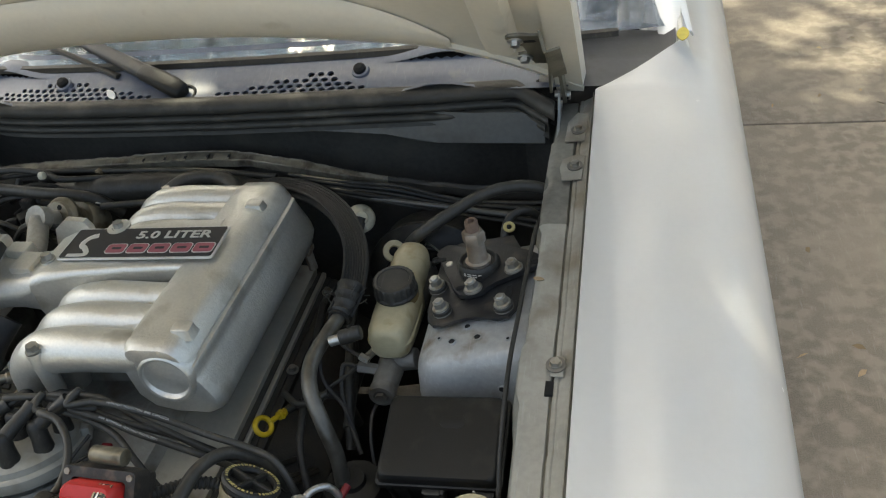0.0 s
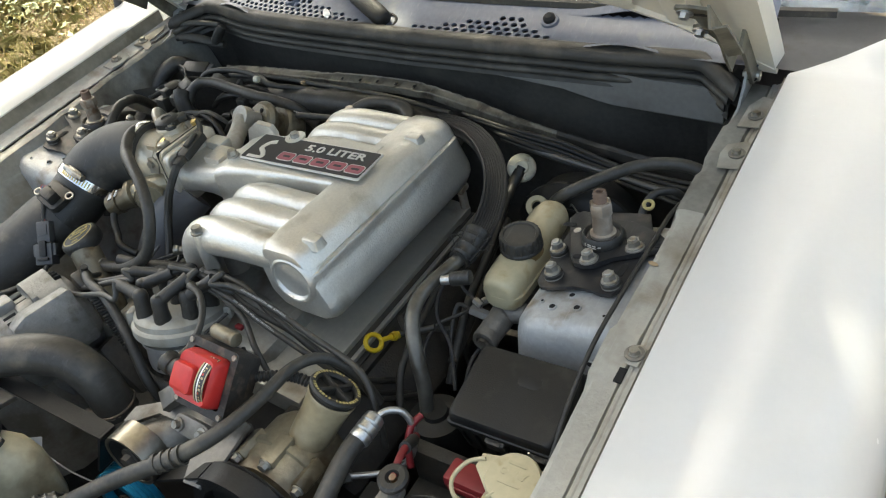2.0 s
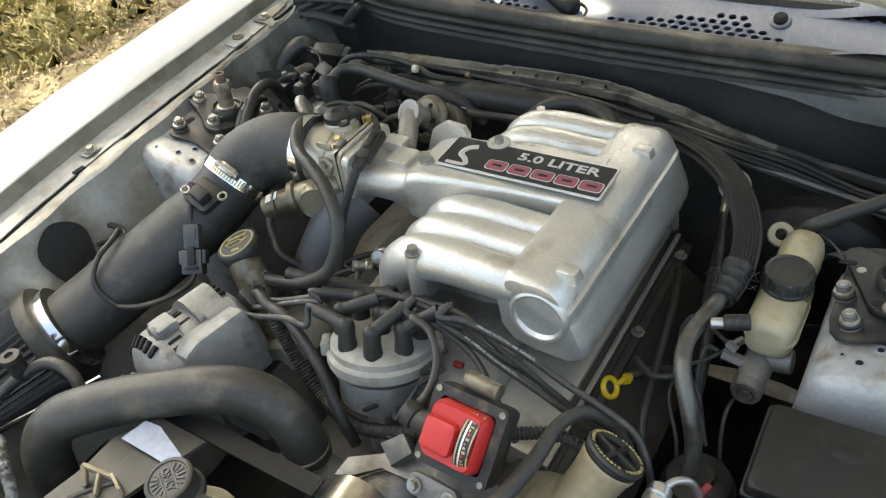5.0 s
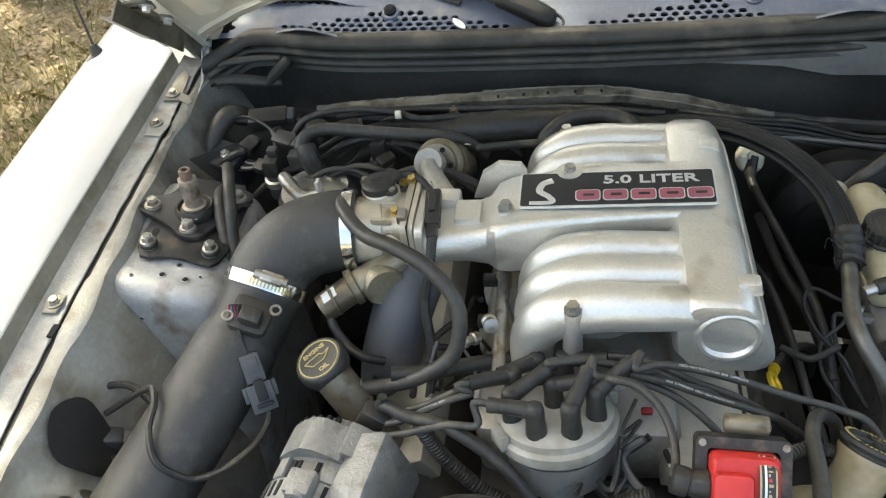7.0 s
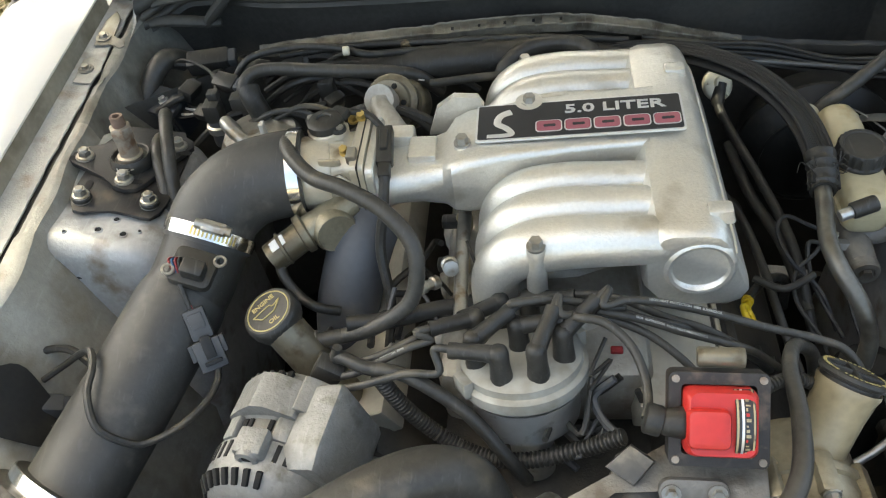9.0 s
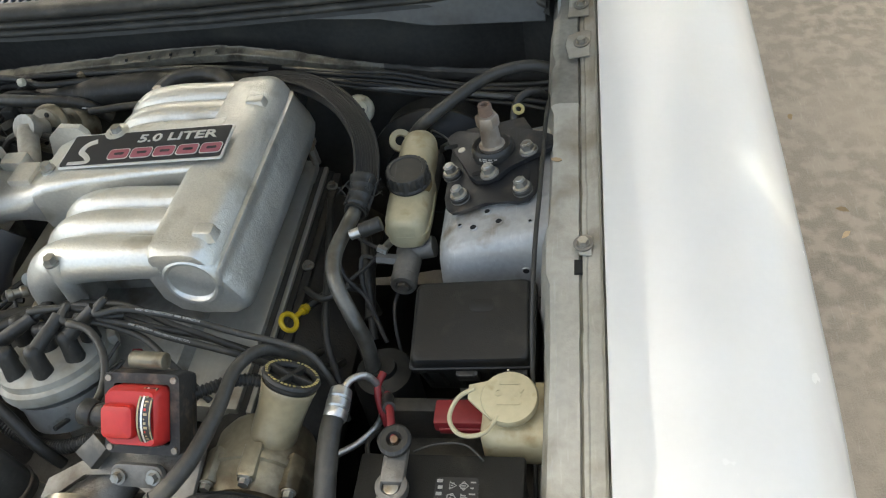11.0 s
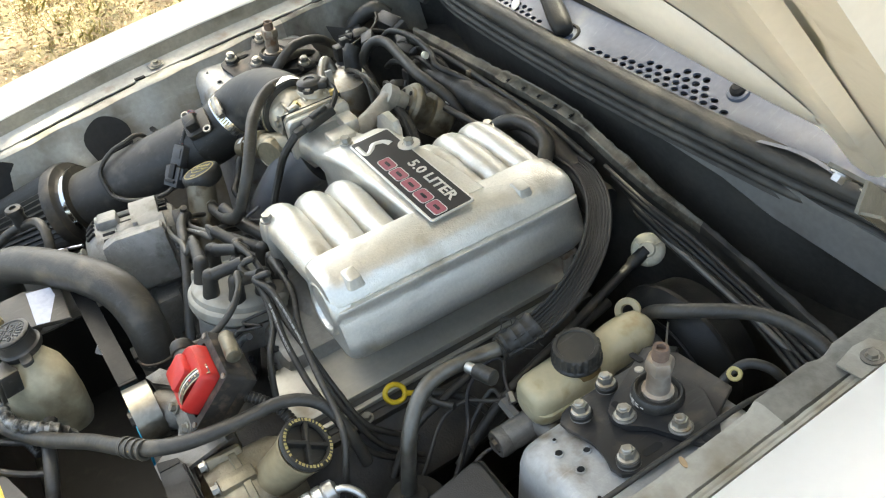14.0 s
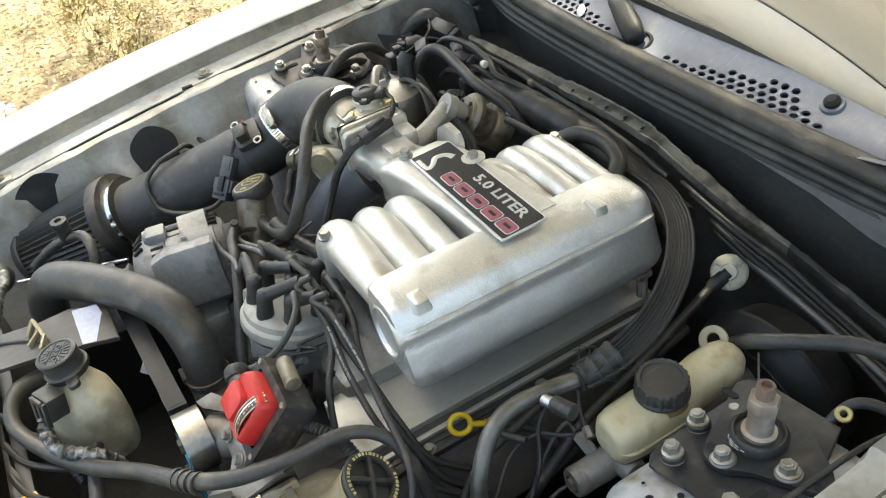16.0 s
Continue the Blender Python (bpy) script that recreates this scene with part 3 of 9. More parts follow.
def fender(s):
    w = thing("fender", (0.8 * s, 0, 0.3), "glossy white steel front fender with rolled outer edge", "fender", "front fenders")
    rings = []
    ys = [-0.98, -0.9, -0.8, -0.7, -0.6, -0.5, -0.4, -0.3, -0.2, -0.1, 0, 0.1, 0.2, 0.3, 0.36, 0.372, 0.375, 0.38, 0.39, 0.40, 0.415, 0.43, 0.445, 0.457, 0.48, 0.6, 0.8, 1.1, 1.5]
    for y in ys:
        z, xi = fall(y), wing_inner(y)
        zi = z + (0.028 * (xi - 0.655) / 0.130 if xi > 0.655 else 0)
        w0 = 0.025 * max(0.0, -y - 0.35)
        out = [(xi, zi - 0.03), (xi + 0.0005, zi - 0.003), (xi + 0.004, zi)]
        for dx, dz in ((0.70, 0.004), (0.74, 0.006), (0.78, 0.002), (0.81, -0.008), (0.835, -0.022), (0.855, -0.04), (0.872, -0.064), (0.884, -0.095), (0.891, -0.14), (0.895, -0.22), (0.893, -0.33), (0.88, -0.5)):
            x = max(xi + 0.006, dx) - w0 * (dx - 0.655) * 6
            out.append((x, z + dz + (0.03 * min(1, max(0, (y - 0.37) / 0.10)) if dx < 0.8 else 0)))
        rings.append([Vector((x * s, y, h)) for x, h in out])
    bm = nb()
    loft(bm, rings, closed=False)
    bmesh.ops.solidify(bm, geom=bm.faces[:], thickness=0.0012)
    part("outer_skin", bm, "white", w)
    bm = nb()
    rows = []
    for k in range(25):
        y = -0.95 + 0.055 * k
        xi, z = wing_inner(y) - 0.0014 - 0.0008 * s, fall(y)
        rows.append([Vector((x * s, y, h)) for x, h in ((xi, z - 0.004), (xi - 0.0008, z - 0.015), (xi - 0.0022, z - 0.0185), (xi - 0.0024, z - 0.034), (xi + 0.02, z - 0.036), (xi + 0.02, z - 0.030), (xi + 0.004, z - 0.028))])
    loft(bm, rows)
    part("edge_flange", bm, "edge", w, "dusty grey overspray on the inner edge")
    return w


for side in (1, -1):
    fender(side)


def ledge_step(y, s):
    """Pressed pads along the inner fender's top: height and how far the edge jogs in."""
    pads = ((-0.90, -0.70, 0.0), (-0.56, -0.43, 0.003), (-0.21, -0.105, 0.0035), (0.135, 0.185, 0.003), (0.205, 0.29, 0.004))
    if s > 0:
        pads = ((-0.90, -0.70, 0.0), (-0.56, -0.43, 0.002), (-0.185, -0.10, 0.003), (0.09, 0.185, 0.002), (0.205, 0.29, 0.004))
    for a, b, h in pads:
        if a < y < b:
            return h, 0.004
    return 0.0, 0.0


def wall_slope(y, s):
    """How far the passenger side's wall leans into the bay, for each metre down."""
    return 0.35 * min(1.0, max(0.0, (y + 0.45) / 0.10)) if s < 0 else 0.0


def apron(s):
    """The strips along the top of the inner wing and the wall below them."""
    a = thing("inner_fender", (0.6 * s, 0, 0.45), "dusty grey painted inner fender with a bolted top flange", "inner fender", "inner fenders")
    ys = [-0.95 + 0.0125 * i for i in range(109)]

    def ragged(y):
        return 0.0026 * noise.noise(Vector((y * 24, 3.0 * s, 1))) + 0.0016 * noise.noise(Vector((y * 90, 5.0 * s, 2)))

    bm = nb()
    rings = []
    for y in ys:
        z = fall(y) - 0.037
        e = (0.6365 if s > 0 else 0.6235) + (0.4 if s > 0 else 1.0) * ragged(y)
        rings.append([Vector((x * s, y, h)) for x, h in ((0.658, z + 0.008), (0.650, z + 0.0035), (0.646, z + 0.002), (max(0.635, e + 0.006), z - 0.0005), (e + 0.004, z + 0.0004), (e, z - 0.0008), (e, z - 0.003), (e + 0.002, z - 0.004), (0.658, z - 0.03))])
    loft(bm, rings)
    part("fender_flange", bm, "apron" if s > 0 else "rail", a, "grey flange with a pressed seam")
    bm = nb()
    rings = []
    for y in ys:
        z = fall(y) - 0.0405
        h, jog = ledge_step(y, s)
        h += 0.0012 * noise.noise(Vector((y * 14, 9.0 * s, 4)))
        inn = 0.597 + 0.005 * math.sin(y * 9) + 0.003 * math.sin(y * 47) - jog
        e = 0.6186 + 0.5 * ragged(y)
        sl = wall_slope(y, s)
        if s > 0:
            inn = 0.600 + 0.003 * noise.noise(Vector((y * 5, 2, 7))) - jog
            e = 0.6345 + 0.4 * ragged(y)
        rings.append([Vector((x * s, y, v)) for x, v in ((e + 0.011, z - 0.034), (e + 0.0012, z - 0.030), (e + 0.0006, z - 0.010), (e, z - 0.004 + h), (e - 0.002, z + h), (0.609, z + 0.001 + h), (inn + 0.006, z - 0.0005 + h), (inn + 0.0015, z - 0.003 + h * 0.7), (inn, z - 0.009), (inn - 0.005, z - 0.03), (inn - 0.009 - sl * 0.04, z - 0.07), (inn - 0.012 - sl * 0.10, z - 0.13),
                                                         (inn - 0.03 - sl * 0.17, z - 0.22), (inn - 0.06 - sl * 0.2, z - 0.32), (inn - 0.05 - sl * 0.2, z - 0.66), (inn - 0.04 - sl * 0.2, z - 0.66), (0.615, z - 0.1))])
    loft(bm, rings[:85])
    part("apron_panel", bm, "apron", a)
    # Rear stretch in a darker colour: undercoat plus the shade behind the tower.
    bm = nb()
    loft(bm, rings[84:])
    part("rear_apron_panel", bm, "undercoat", a, "rear panel behind the strut tower, dark with undercoat and painted shade")
    # Strip whose dark colour stands in for the shaded gap beside the flange.
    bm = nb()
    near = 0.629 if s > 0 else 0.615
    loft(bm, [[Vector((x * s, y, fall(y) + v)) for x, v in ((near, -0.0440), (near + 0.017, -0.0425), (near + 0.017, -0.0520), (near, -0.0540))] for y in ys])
    part("seam_shade", bm, "shaded_olive" if s > 0 else "seal", a, "dark strip painting the shade in the open gap beside the flange")
    shapes = {-0.155: [(-0.010, -0.018), (0.012, -0.020), (0.014, 0.014), (0.005, 0.020), (-0.011, 0.016)],
              0.21: [(-0.020, -0.036), (0.012, -0.034), (0.016, 0.03), (0.002, 0.036), (-0.022, 0.024), (-0.026, 0.0)],
              0.288: [(-0.045, -0.022), (-0.038, -0.030), (-0.018, -0.018), (0.012, -0.022), (0.016, 0.05), (0.004, 0.085), (-0.012, 0.06), (-0.016, 0.006), (-0.040, -0.008)],
              -0.56: [(-0.018, -0.03), (0.016, -0.03), (0.016, 0.03), (-0.016, 0.028)]}
    if s > 0:
        shapes = {{-0.155: -0.144, 0.21: 0.218, 0.288: 0.308}.get(y, y): v for y, v in shapes.items()}
        shapes[-0.144] = [(-0.006, -0.016), (0.010, -0.018), (0.012, 0.012), (0.004, 0.018), (-0.007, 0.014)]
        shapes[0.308] = [(-0.022, -0.030), (0.012, -0.030), (0.016, 0.05), (-0.004, 0.060), (-0.020, 0.03)]
    for y, outline in shapes.items():
        z = fall(y) - 0.0335
        m = Matrix.Translation((0.638 * s, y, z)) @ Matrix.Rotation(radians(3.5), 4, "X") @ Matrix.Rotation(radians(-4 * s), 4, "Y")
        bm = nb()
        plate(bm, [(px * s * 0.85, py * 0.85) for px, py in outline], m, 0.0020, 0.0006)
        brace = part("bolted_plate", bm, "apron", a, "thin dusty pressed bracket")
        bm = nb()
        lathe(bm, ((0, 0.0022), (0.0108, 0.0022), (0.0112, 0.0034), (0.0112, 0.0044), (0.009, 0.0046), (0, 0.0046)), m @ Vector((0, 0, 0)), m.to_3x3() @ Vector((0, 0, 1)), 20)
        part("washer", bm, "castgrey", brace, "dull browned washer")
        bm = nb()
        hexbolt(bm, m @ Vector((0, 0, 0.0045)), m.to_3x3() @ Vector((0, 0, 1)), 0.0062, 0.005, 1.15)
        part("bolt", bm, "steel", brace, "dull flange bolt")
    bm = nb()
    box(bm, ((0.632 if s > 0 else 0.622) * s, -0.170 if s > 0 else -0.196, fall(-0.185) - 0.0365), (0.009, 0.020, 0.003))
    part("slot", bm, "hole", a, "dark square slot in the flange")
    return a


for side in (1, -1):
    apron(side)


def stop(y):
    bm = nb()
    box(bm, (0.645, y, fall(y) - 0.022), (0.046, 0.036, 0.03), 0.008)
    return solo("bump_stop", bm, "rubber", "black rubber hood bump stop on the fender flange", "bump stop")


stop(-0.47)


def strut_tower(s):
    t = thing("strut_tower", (0.53 * s, 0.03, 0.4), "grey painted strut tower with drilled holes", "strut tower", "strut towers")
    bm = nb()
    rings = []
    back = 0.118 if s > 0 else 0.135
    lvl = ((0.40, 0.012, 0.03), (0.55, 0.008, 0.03), (0.70, 0.003, 0.03), (0.765, 0.0, 0.032), (0.778, -0.0015, 0.034), (0.787, -0.006, 0.036), (0.7935, -0.013, 0.036), (0.797, -0.022, 0.034), (0.7975, -0.032, 0.03))
    for z, g, r in lvl:
        x0, x1, y0, y1 = 0.455 - g * 1.2, 0.618, -0.108 - g * (4.5 if s < 0 and g > 0 else 1), back + g
        ringp = []
        for px, py in rounded(x1 - x0, y1 - y0, r, 6, (x0 + x1) / 2, (y0 + y1) / 2):
            zz = z + (0.2 * (px - 0.47) if z > 0.74 else 0) + 0.0016 * noise.noise(Vector((px * 22, py * 22, z * 9 + s)))
            ringp.append(Vector((px * s, py, zz)))
        rings.append(ringp)
    loft(bm, rings)
    shell = part("tower_shell", bm, "tower", t, "", 60)

    def top(x, y, up=0.0):
        return Vector((x * s, y, 0.797 + 0.2 * (x - 0.47) + up))

    n = Vector((-0.2 * s, 0, 1)).normalized()
    for x, y, r in ((0.504, -0.074, 0.0042), (0.536, -0.071, 0.0042), (0.520, -0.050, 0.0038), (0.486, -0.066, 0.0022), (0.575, -0.08, 0.0022)):
        bm = nb()
        lathe(bm, ((r * 1.35, 0.0), (r * 1.3, 0.0024), (r * 1.05, 0.0030), (r * 0.98, 0.0022), (r * 0.95, -0.003)), top(x, y), n, 16)
        rim = part("hole_rim", bm, "tower", shell)
        bm = nb()
        cyl(bm, top(x, y, -0.004), top(x, y, 0.0024), r * 0.99, seg=14)
        part("drilled_hole", bm, "hole", rim)
    for x, z, r in ((0.567, 0.765, 0.0042), (0.54, 0.738, 0.0040), (0.582, 0.715, 0.0025), (0.50, 0.69, 0.003), (0.52, 0.655, 0.003), (0.56, 0.64, 0.003)):
        bm = nb()
        ring(bm, (x * s, -0.1105, z), (0, 1, 0), r * 1.15, 0.0012, 14, 6)
        rim = part("hole_rim", bm, "tower", shell)
        bm = nb()
        cyl(bm, (x * s, -0.1115, z), (x * s, -0.107, z), r * 0.95, seg=14)
        part("drilled_hole", bm, "hole", rim)
    return t


def caster_plate(s):
    c = thing("caster_plate", (0.52 * s, 0.03, 0.81), "black steel strut mount plate bolted to the tower", "strut mount", "strut mounts")
    n = Vector((-0.2 * s, 0, 1)).normalized()

    def at(x, y, up=0.0):
        return Vector((x * s, y, 0.803 + 0.2 * (x - 0.47) + up))

    m = frame_of(at(0.52, 0.04), (-0.2 * s, 0, 1), (0, 1, 0))
    flip = 1 if (m @ Vector((1, 0, 0)))[0] * s > m.translation[0] * s else -1
    far = 0.075 if s > 0 else 0.085
    bm = nb()
    plate(bm, [(x * 0.9 * flip, y) for x, y in ((-0.065, -0.06), (-0.060, -0.080), (-0.050, -0.090), (-0.034, -0.090), (-0.020, -0.087), (0.000, -0.084), (0.012, -0.084), (0.030, -0.087), (0.044, -0.092), (0.060, -0.090), (0.070, -0.076), (0.073, -0.05), (0.07, far - 0.05), (0.045, far), (-0.045, far), (-0.065, 0.04))], m, 0.005, 0.001)
    base = part("base_plate", bm, "blackpaint", c)
    bm = nb()
    plate(bm, [(x * flip, y) for x, y in ((0.080, -0.012), (0.087, -0.006), (0.088, 0.004), (0.082, 0.014), (0.072, 0.023), (0.03, 0.045), (-0.02, 0.046), (-0.042, 0.062), (-0.052, 0.064), (-0.062, 0.058), (-0.066, 0.046), (-0.045, 0.005), (-0.026, -0.036), (-0.016, -0.048), (-0.002, -0.052), (0.014, -0.048), (0.030, -0.032), (0.060, -0.020))], Matrix.Translation((0, 0, 0.007)) @ m, 0.007, 0.0015)
    slider = part("slider_plate", bm, "blackpaint", c)
    # adjustment slots beside the bolts
    for x, y, up, lx, ly in ((0.603, 0.036, 0.0146, 0.022, 0.008), (0.507, 0.004, 0.0146, 0.02, 0.008), (0.568, -0.006, 0.0056, 0.009, 0.024), (0.462, 0.07, 0.0146, 0.02, 0.008)):
        bm = nb()
        plate(bm, rounded(lx, ly, min(lx, ly) * 0.49, 4), frame_of(at(x, y, up), n, (0, 1, 0)), 0.0006)
        part("slot", bm, "hole", slider if up > 0.01 else base)
    nuts = ((0.482, -0.025, 0.005), (0.567, -0.029, 0.005), (0.522, 0.006, 0.014), (0.585, 0.042, 0.014), (0.474, 0.083, 0.014))
    if s > 0:
        nuts = ((0.484, -0.027, 0.005), (0.565, -0.034, 0.005), (0.521, 0.000, 0.014), (0.570, 0.030, 0.014), (0.469, 0.021, 0.004), (0.482, 0.059, -0.006))
    for x, y, up in nuts:
        p = at(x, y, up)
        bm = nb()
        lathe(bm, ((0, 0), (0.0125, 0), (0.0127, 0.0012), (0.0120, 0.002), (0, 0.002)), p, n, 22)
        washer = part("washer", bm, "castgrey", c, "dull zinc washer")
        bm = nb()
        if up < 0.01:
            lathe(bm, ((0, 0.002), (0.0125, 0.002), (0.0127, 0.006), (0.0116, 0.0075), (0, 0.0075)), p, n, 22)
            part("rubber_ring", bm, "rubber", washer)
            p = p + n * 0.0058
            bm = nb()
        lathe(bm, ((0, 0.0015), (0.0112, 0.0015), (0.0106, 0.0038), (0.0088, 0.0048), (0, 0.0048)), p, n, 20)
        cyl(bm, p + n * 0.0040, p + n * 0.0120, 0.0087, 0.0082, 6)
        lathe(bm, ((0, 0.0118), (0.0055, 0.0118), (0.0055, 0.0140), (0.0045, 0.0150), (0, 0.0150)), p, n, 12)
        part("bolt", bm, "steel", washer, "zinc flange nut on its stud")
    o = at(0.523, 0.043, 0.010)
    ax = Vector((-0.06 * s, 0.06, 1)).normalized()
    bm = nb()
    lathe(bm, ((0, 0), (0.027, 0), (0.0285, 0.004), (0.028, 0.013), (0.025, 0.017), (0.0235, 0.0165), (0.021, 0.012), (0, 0.012)), o, ax, 28)
    bearing = part("bearing_housing", bm, "plastic", c, "black bearing housing with worn pale print")
    mm = frame_of(o + ax * 0.0085, ax)
    start = -135 if s > 0 else -125
    for k, row, wide in ((0, 0.0, 0.0030), (0, 0.0026, 0.0022), (1, 0.0030, 0.0058), (1, 0.0, 0.0066), (1, -0.0030, 0.0050), (2, 0.0026, 0.0052), (2, -0.0006, 0.0060), (3, 0.0014, 0.0040)):
        a = radians(start + 15.0 + 14.0 * k)
        d = Vector((math.cos(a), math.sin(a), 0))
        bm = nb()
        q = mm @ (d * 0.02845 + Vector((0, 0, row)))
        m2 = frame_of(q, (mm.to_3x3() @ d), ax)
        box(bm, (0, 0, 0), (wide, 0.0014, 0.0006), 0, m2)
        part("print", bm, "mark", bearing)
    bm = nb()
    lathe(bm, ((0, 0.012), (0.0165, 0.012), (0.0170, 0.0165), (0.0130, 0.018), (0.0128, 0.024), (0.0122, 0.041), (0.0122, 0.044)), o, ax, 18)
    part("strut_shaft", bm, "shaft" if s > 0 else "rustysteel", c, "dull brown-grey strut shaft")
    bm = nb()
    lathe(bm, ((0.0122, 0.043), (0.0142, 0.044), (0.0152, 0.047), (0.0152, 0.058), (0.0138, 0.061), (0.0095, 0.062), (0, 0.062)), o, ax, 6)
    part("shaft_nut", bm, "shaft" if s > 0 else "rustysteel", c, "worn brown-grey nut")
    bm = nb()
    lathe(bm, ((0, 0.061), (0.0092, 0.061), (0.0086, 0.063), (0.0092, 0.065), (0.0086, 0.067), (0.0092, 0.069), (0.0086, 0.071), (0.0090, 0.0735), (0.008, 0.0765), (0.005, 0.0765), (0.0045, 0.071), (0, 0.071)), o, ax, 14)
    part("shaft_tip", bm, "rust", c, "rusty threaded tip")
    return c


for side in (1, -1):
    strut_tower(side)
    caster_plate(side)


# ---------------------------------------------------------------- firewall and cowl
def seal_y(x):
    """How far back the rubber seal lies across the car."""
    return 0.328 + 0.17 * x * x + 0.02 * math.exp(-((x + 0.5) / 0.1) ** 2) - (0.9 * max(0.0, abs(x) - 0.54))


def seal_z(x):
    return 0.928 - 0.06 * x * x - 0.2 * max(0.0, abs(x) - 0.53)


XS = [-0.62 + 0.02 * i for i in range(63)]


def firewall():
    bm = nb()
    rings = []
    for x in XS:
        y, lz = lip_y(x), lip_z(x)
        rings.append([Vector((x, y + 0.012, 0.28)), Vector((x, y + 0.012, lz - 0.042)), Vector((x, y + 0.014, lz - 0.017)), Vector((x, y + 0.018, lz - 0.077)), Vector((x, seal_y(x) + 0.045, lz - 0.087)), Vector((x, seal_y(x) + 0.03, 0.86)), Vector((x, seal_y(x) + 0.01, seal_z(x) - 0.03)),
                      Vector((x, seal_y(x) + 0.06, seal_z(x) - 0.03)), Vector((x, 0.47, 0.78)), Vector((x, 0.47, 0.28))])
    loft(bm, rings)
    wall = tagged(part("wall_firewall", bm, "firewall", None), "black padded firewall with a recessed shelf under the cowl", "firewall", kind="structure")
    # soft-edged ridges that frame the pressed pocket in the passenger corner
    for pts, r in (([(-0.590, 0.346, 0.858), (-0.575, 0.354, 0.858), (-0.545, 0.361, 0.853), (-0.510, 0.365, 0.846), (-0.480, 0.368, 0.842)], 0.011),
                   ([(-0.500, 0.364, 0.846), (-0.490, 0.361, 0.858), (-0.475, 0.359, 0.872), (-0.462, 0.358, 0.884), (-0.455, 0.361, 0.889)], 0.012),
                   ([(-0.580, 0.358, 0.884), (-0.555, 0.362, 0.888), (-0.515, 0.364, 0.890), (-0.470, 0.364, 0.891)], 0.007)):
        bm = nb()
        tube(bm, pts, r, 12, 8, lambda q, d: 0.45 + 0.6 * math.sin(math.pi * min(1, max(0, 0.06 + 0.88 * q))) ** 0.5, flat=0.75)
        part("pressed_rib", bm, "firewall", wall)
    # satin panel in the driver corner, bent along a shallow knee
    bm = nb()
    pts = [Vector((x, seal_y(x) - 0.002, z)) for x, z in ((0.17, 0.896), (0.40, 0.890), (0.55, 0.876), (0.585, 0.868), (0.583, 0.829), (0.405, 0.832), (0.375, 0.838), (0.325, 0.860), (0.22, 0.872), (0.17, 0.874))]
    vs = [bm.verts.new(p) for p in pts]
    vb = [bm.verts.new(p + Vector((0, 0.012, 0))) for p in pts]
    bm.faces.new(vs)
    for i in range(len(vs)):
        j = (i + 1) % len(vs)
        bm.faces.new((vs[i], vs[j], vb[j], vb[i]))
    bmesh.ops.bevel(bm, geom=[e for e in bm.edges if e.verts[0] in vs and e.verts[1] in vs], offset=0.003, segments=2, profile=0.5, affect="EDGES")
    part("corner_panel", bm, "panel", wall, "satin black pressed panel")
    return wall


def lip_y(x):
    if x < 0.1:
        return 0.288 + 0.02 * math.exp(-((x - 0.0) / 0.2) ** 2) - 0.6 * max(0.0, -0.4 - x)
    return along(x, ((0.1, 0.302), (0.17, 0.297), (0.25, 0.304), (0.32, 0.318), (0.40, 0.318), (0.48, 0.306), (0.60, 0.272), (0.65, 0.262)))


def lip_z(x):
    if x < 0.1:
        return 0.842 - 0.03 * max(0, -x - 0.25)
    return along(x, ((0.1, 0.842), (0.17, 0.832), (0.25, 0.808), (0.32, 0.786), (0.40, 0.773), (0.48, 0.772), (0.60, 0.788), (0.65, 0.79)))


def along(x, pts):
    """Straight runs between stations."""
    for (a, p), (b, q) in zip(pts[:-1], pts[1:]):
        if x <= b:
            return p + (q - p) * (x - a) / (b - a)
    return pts[-1][1]


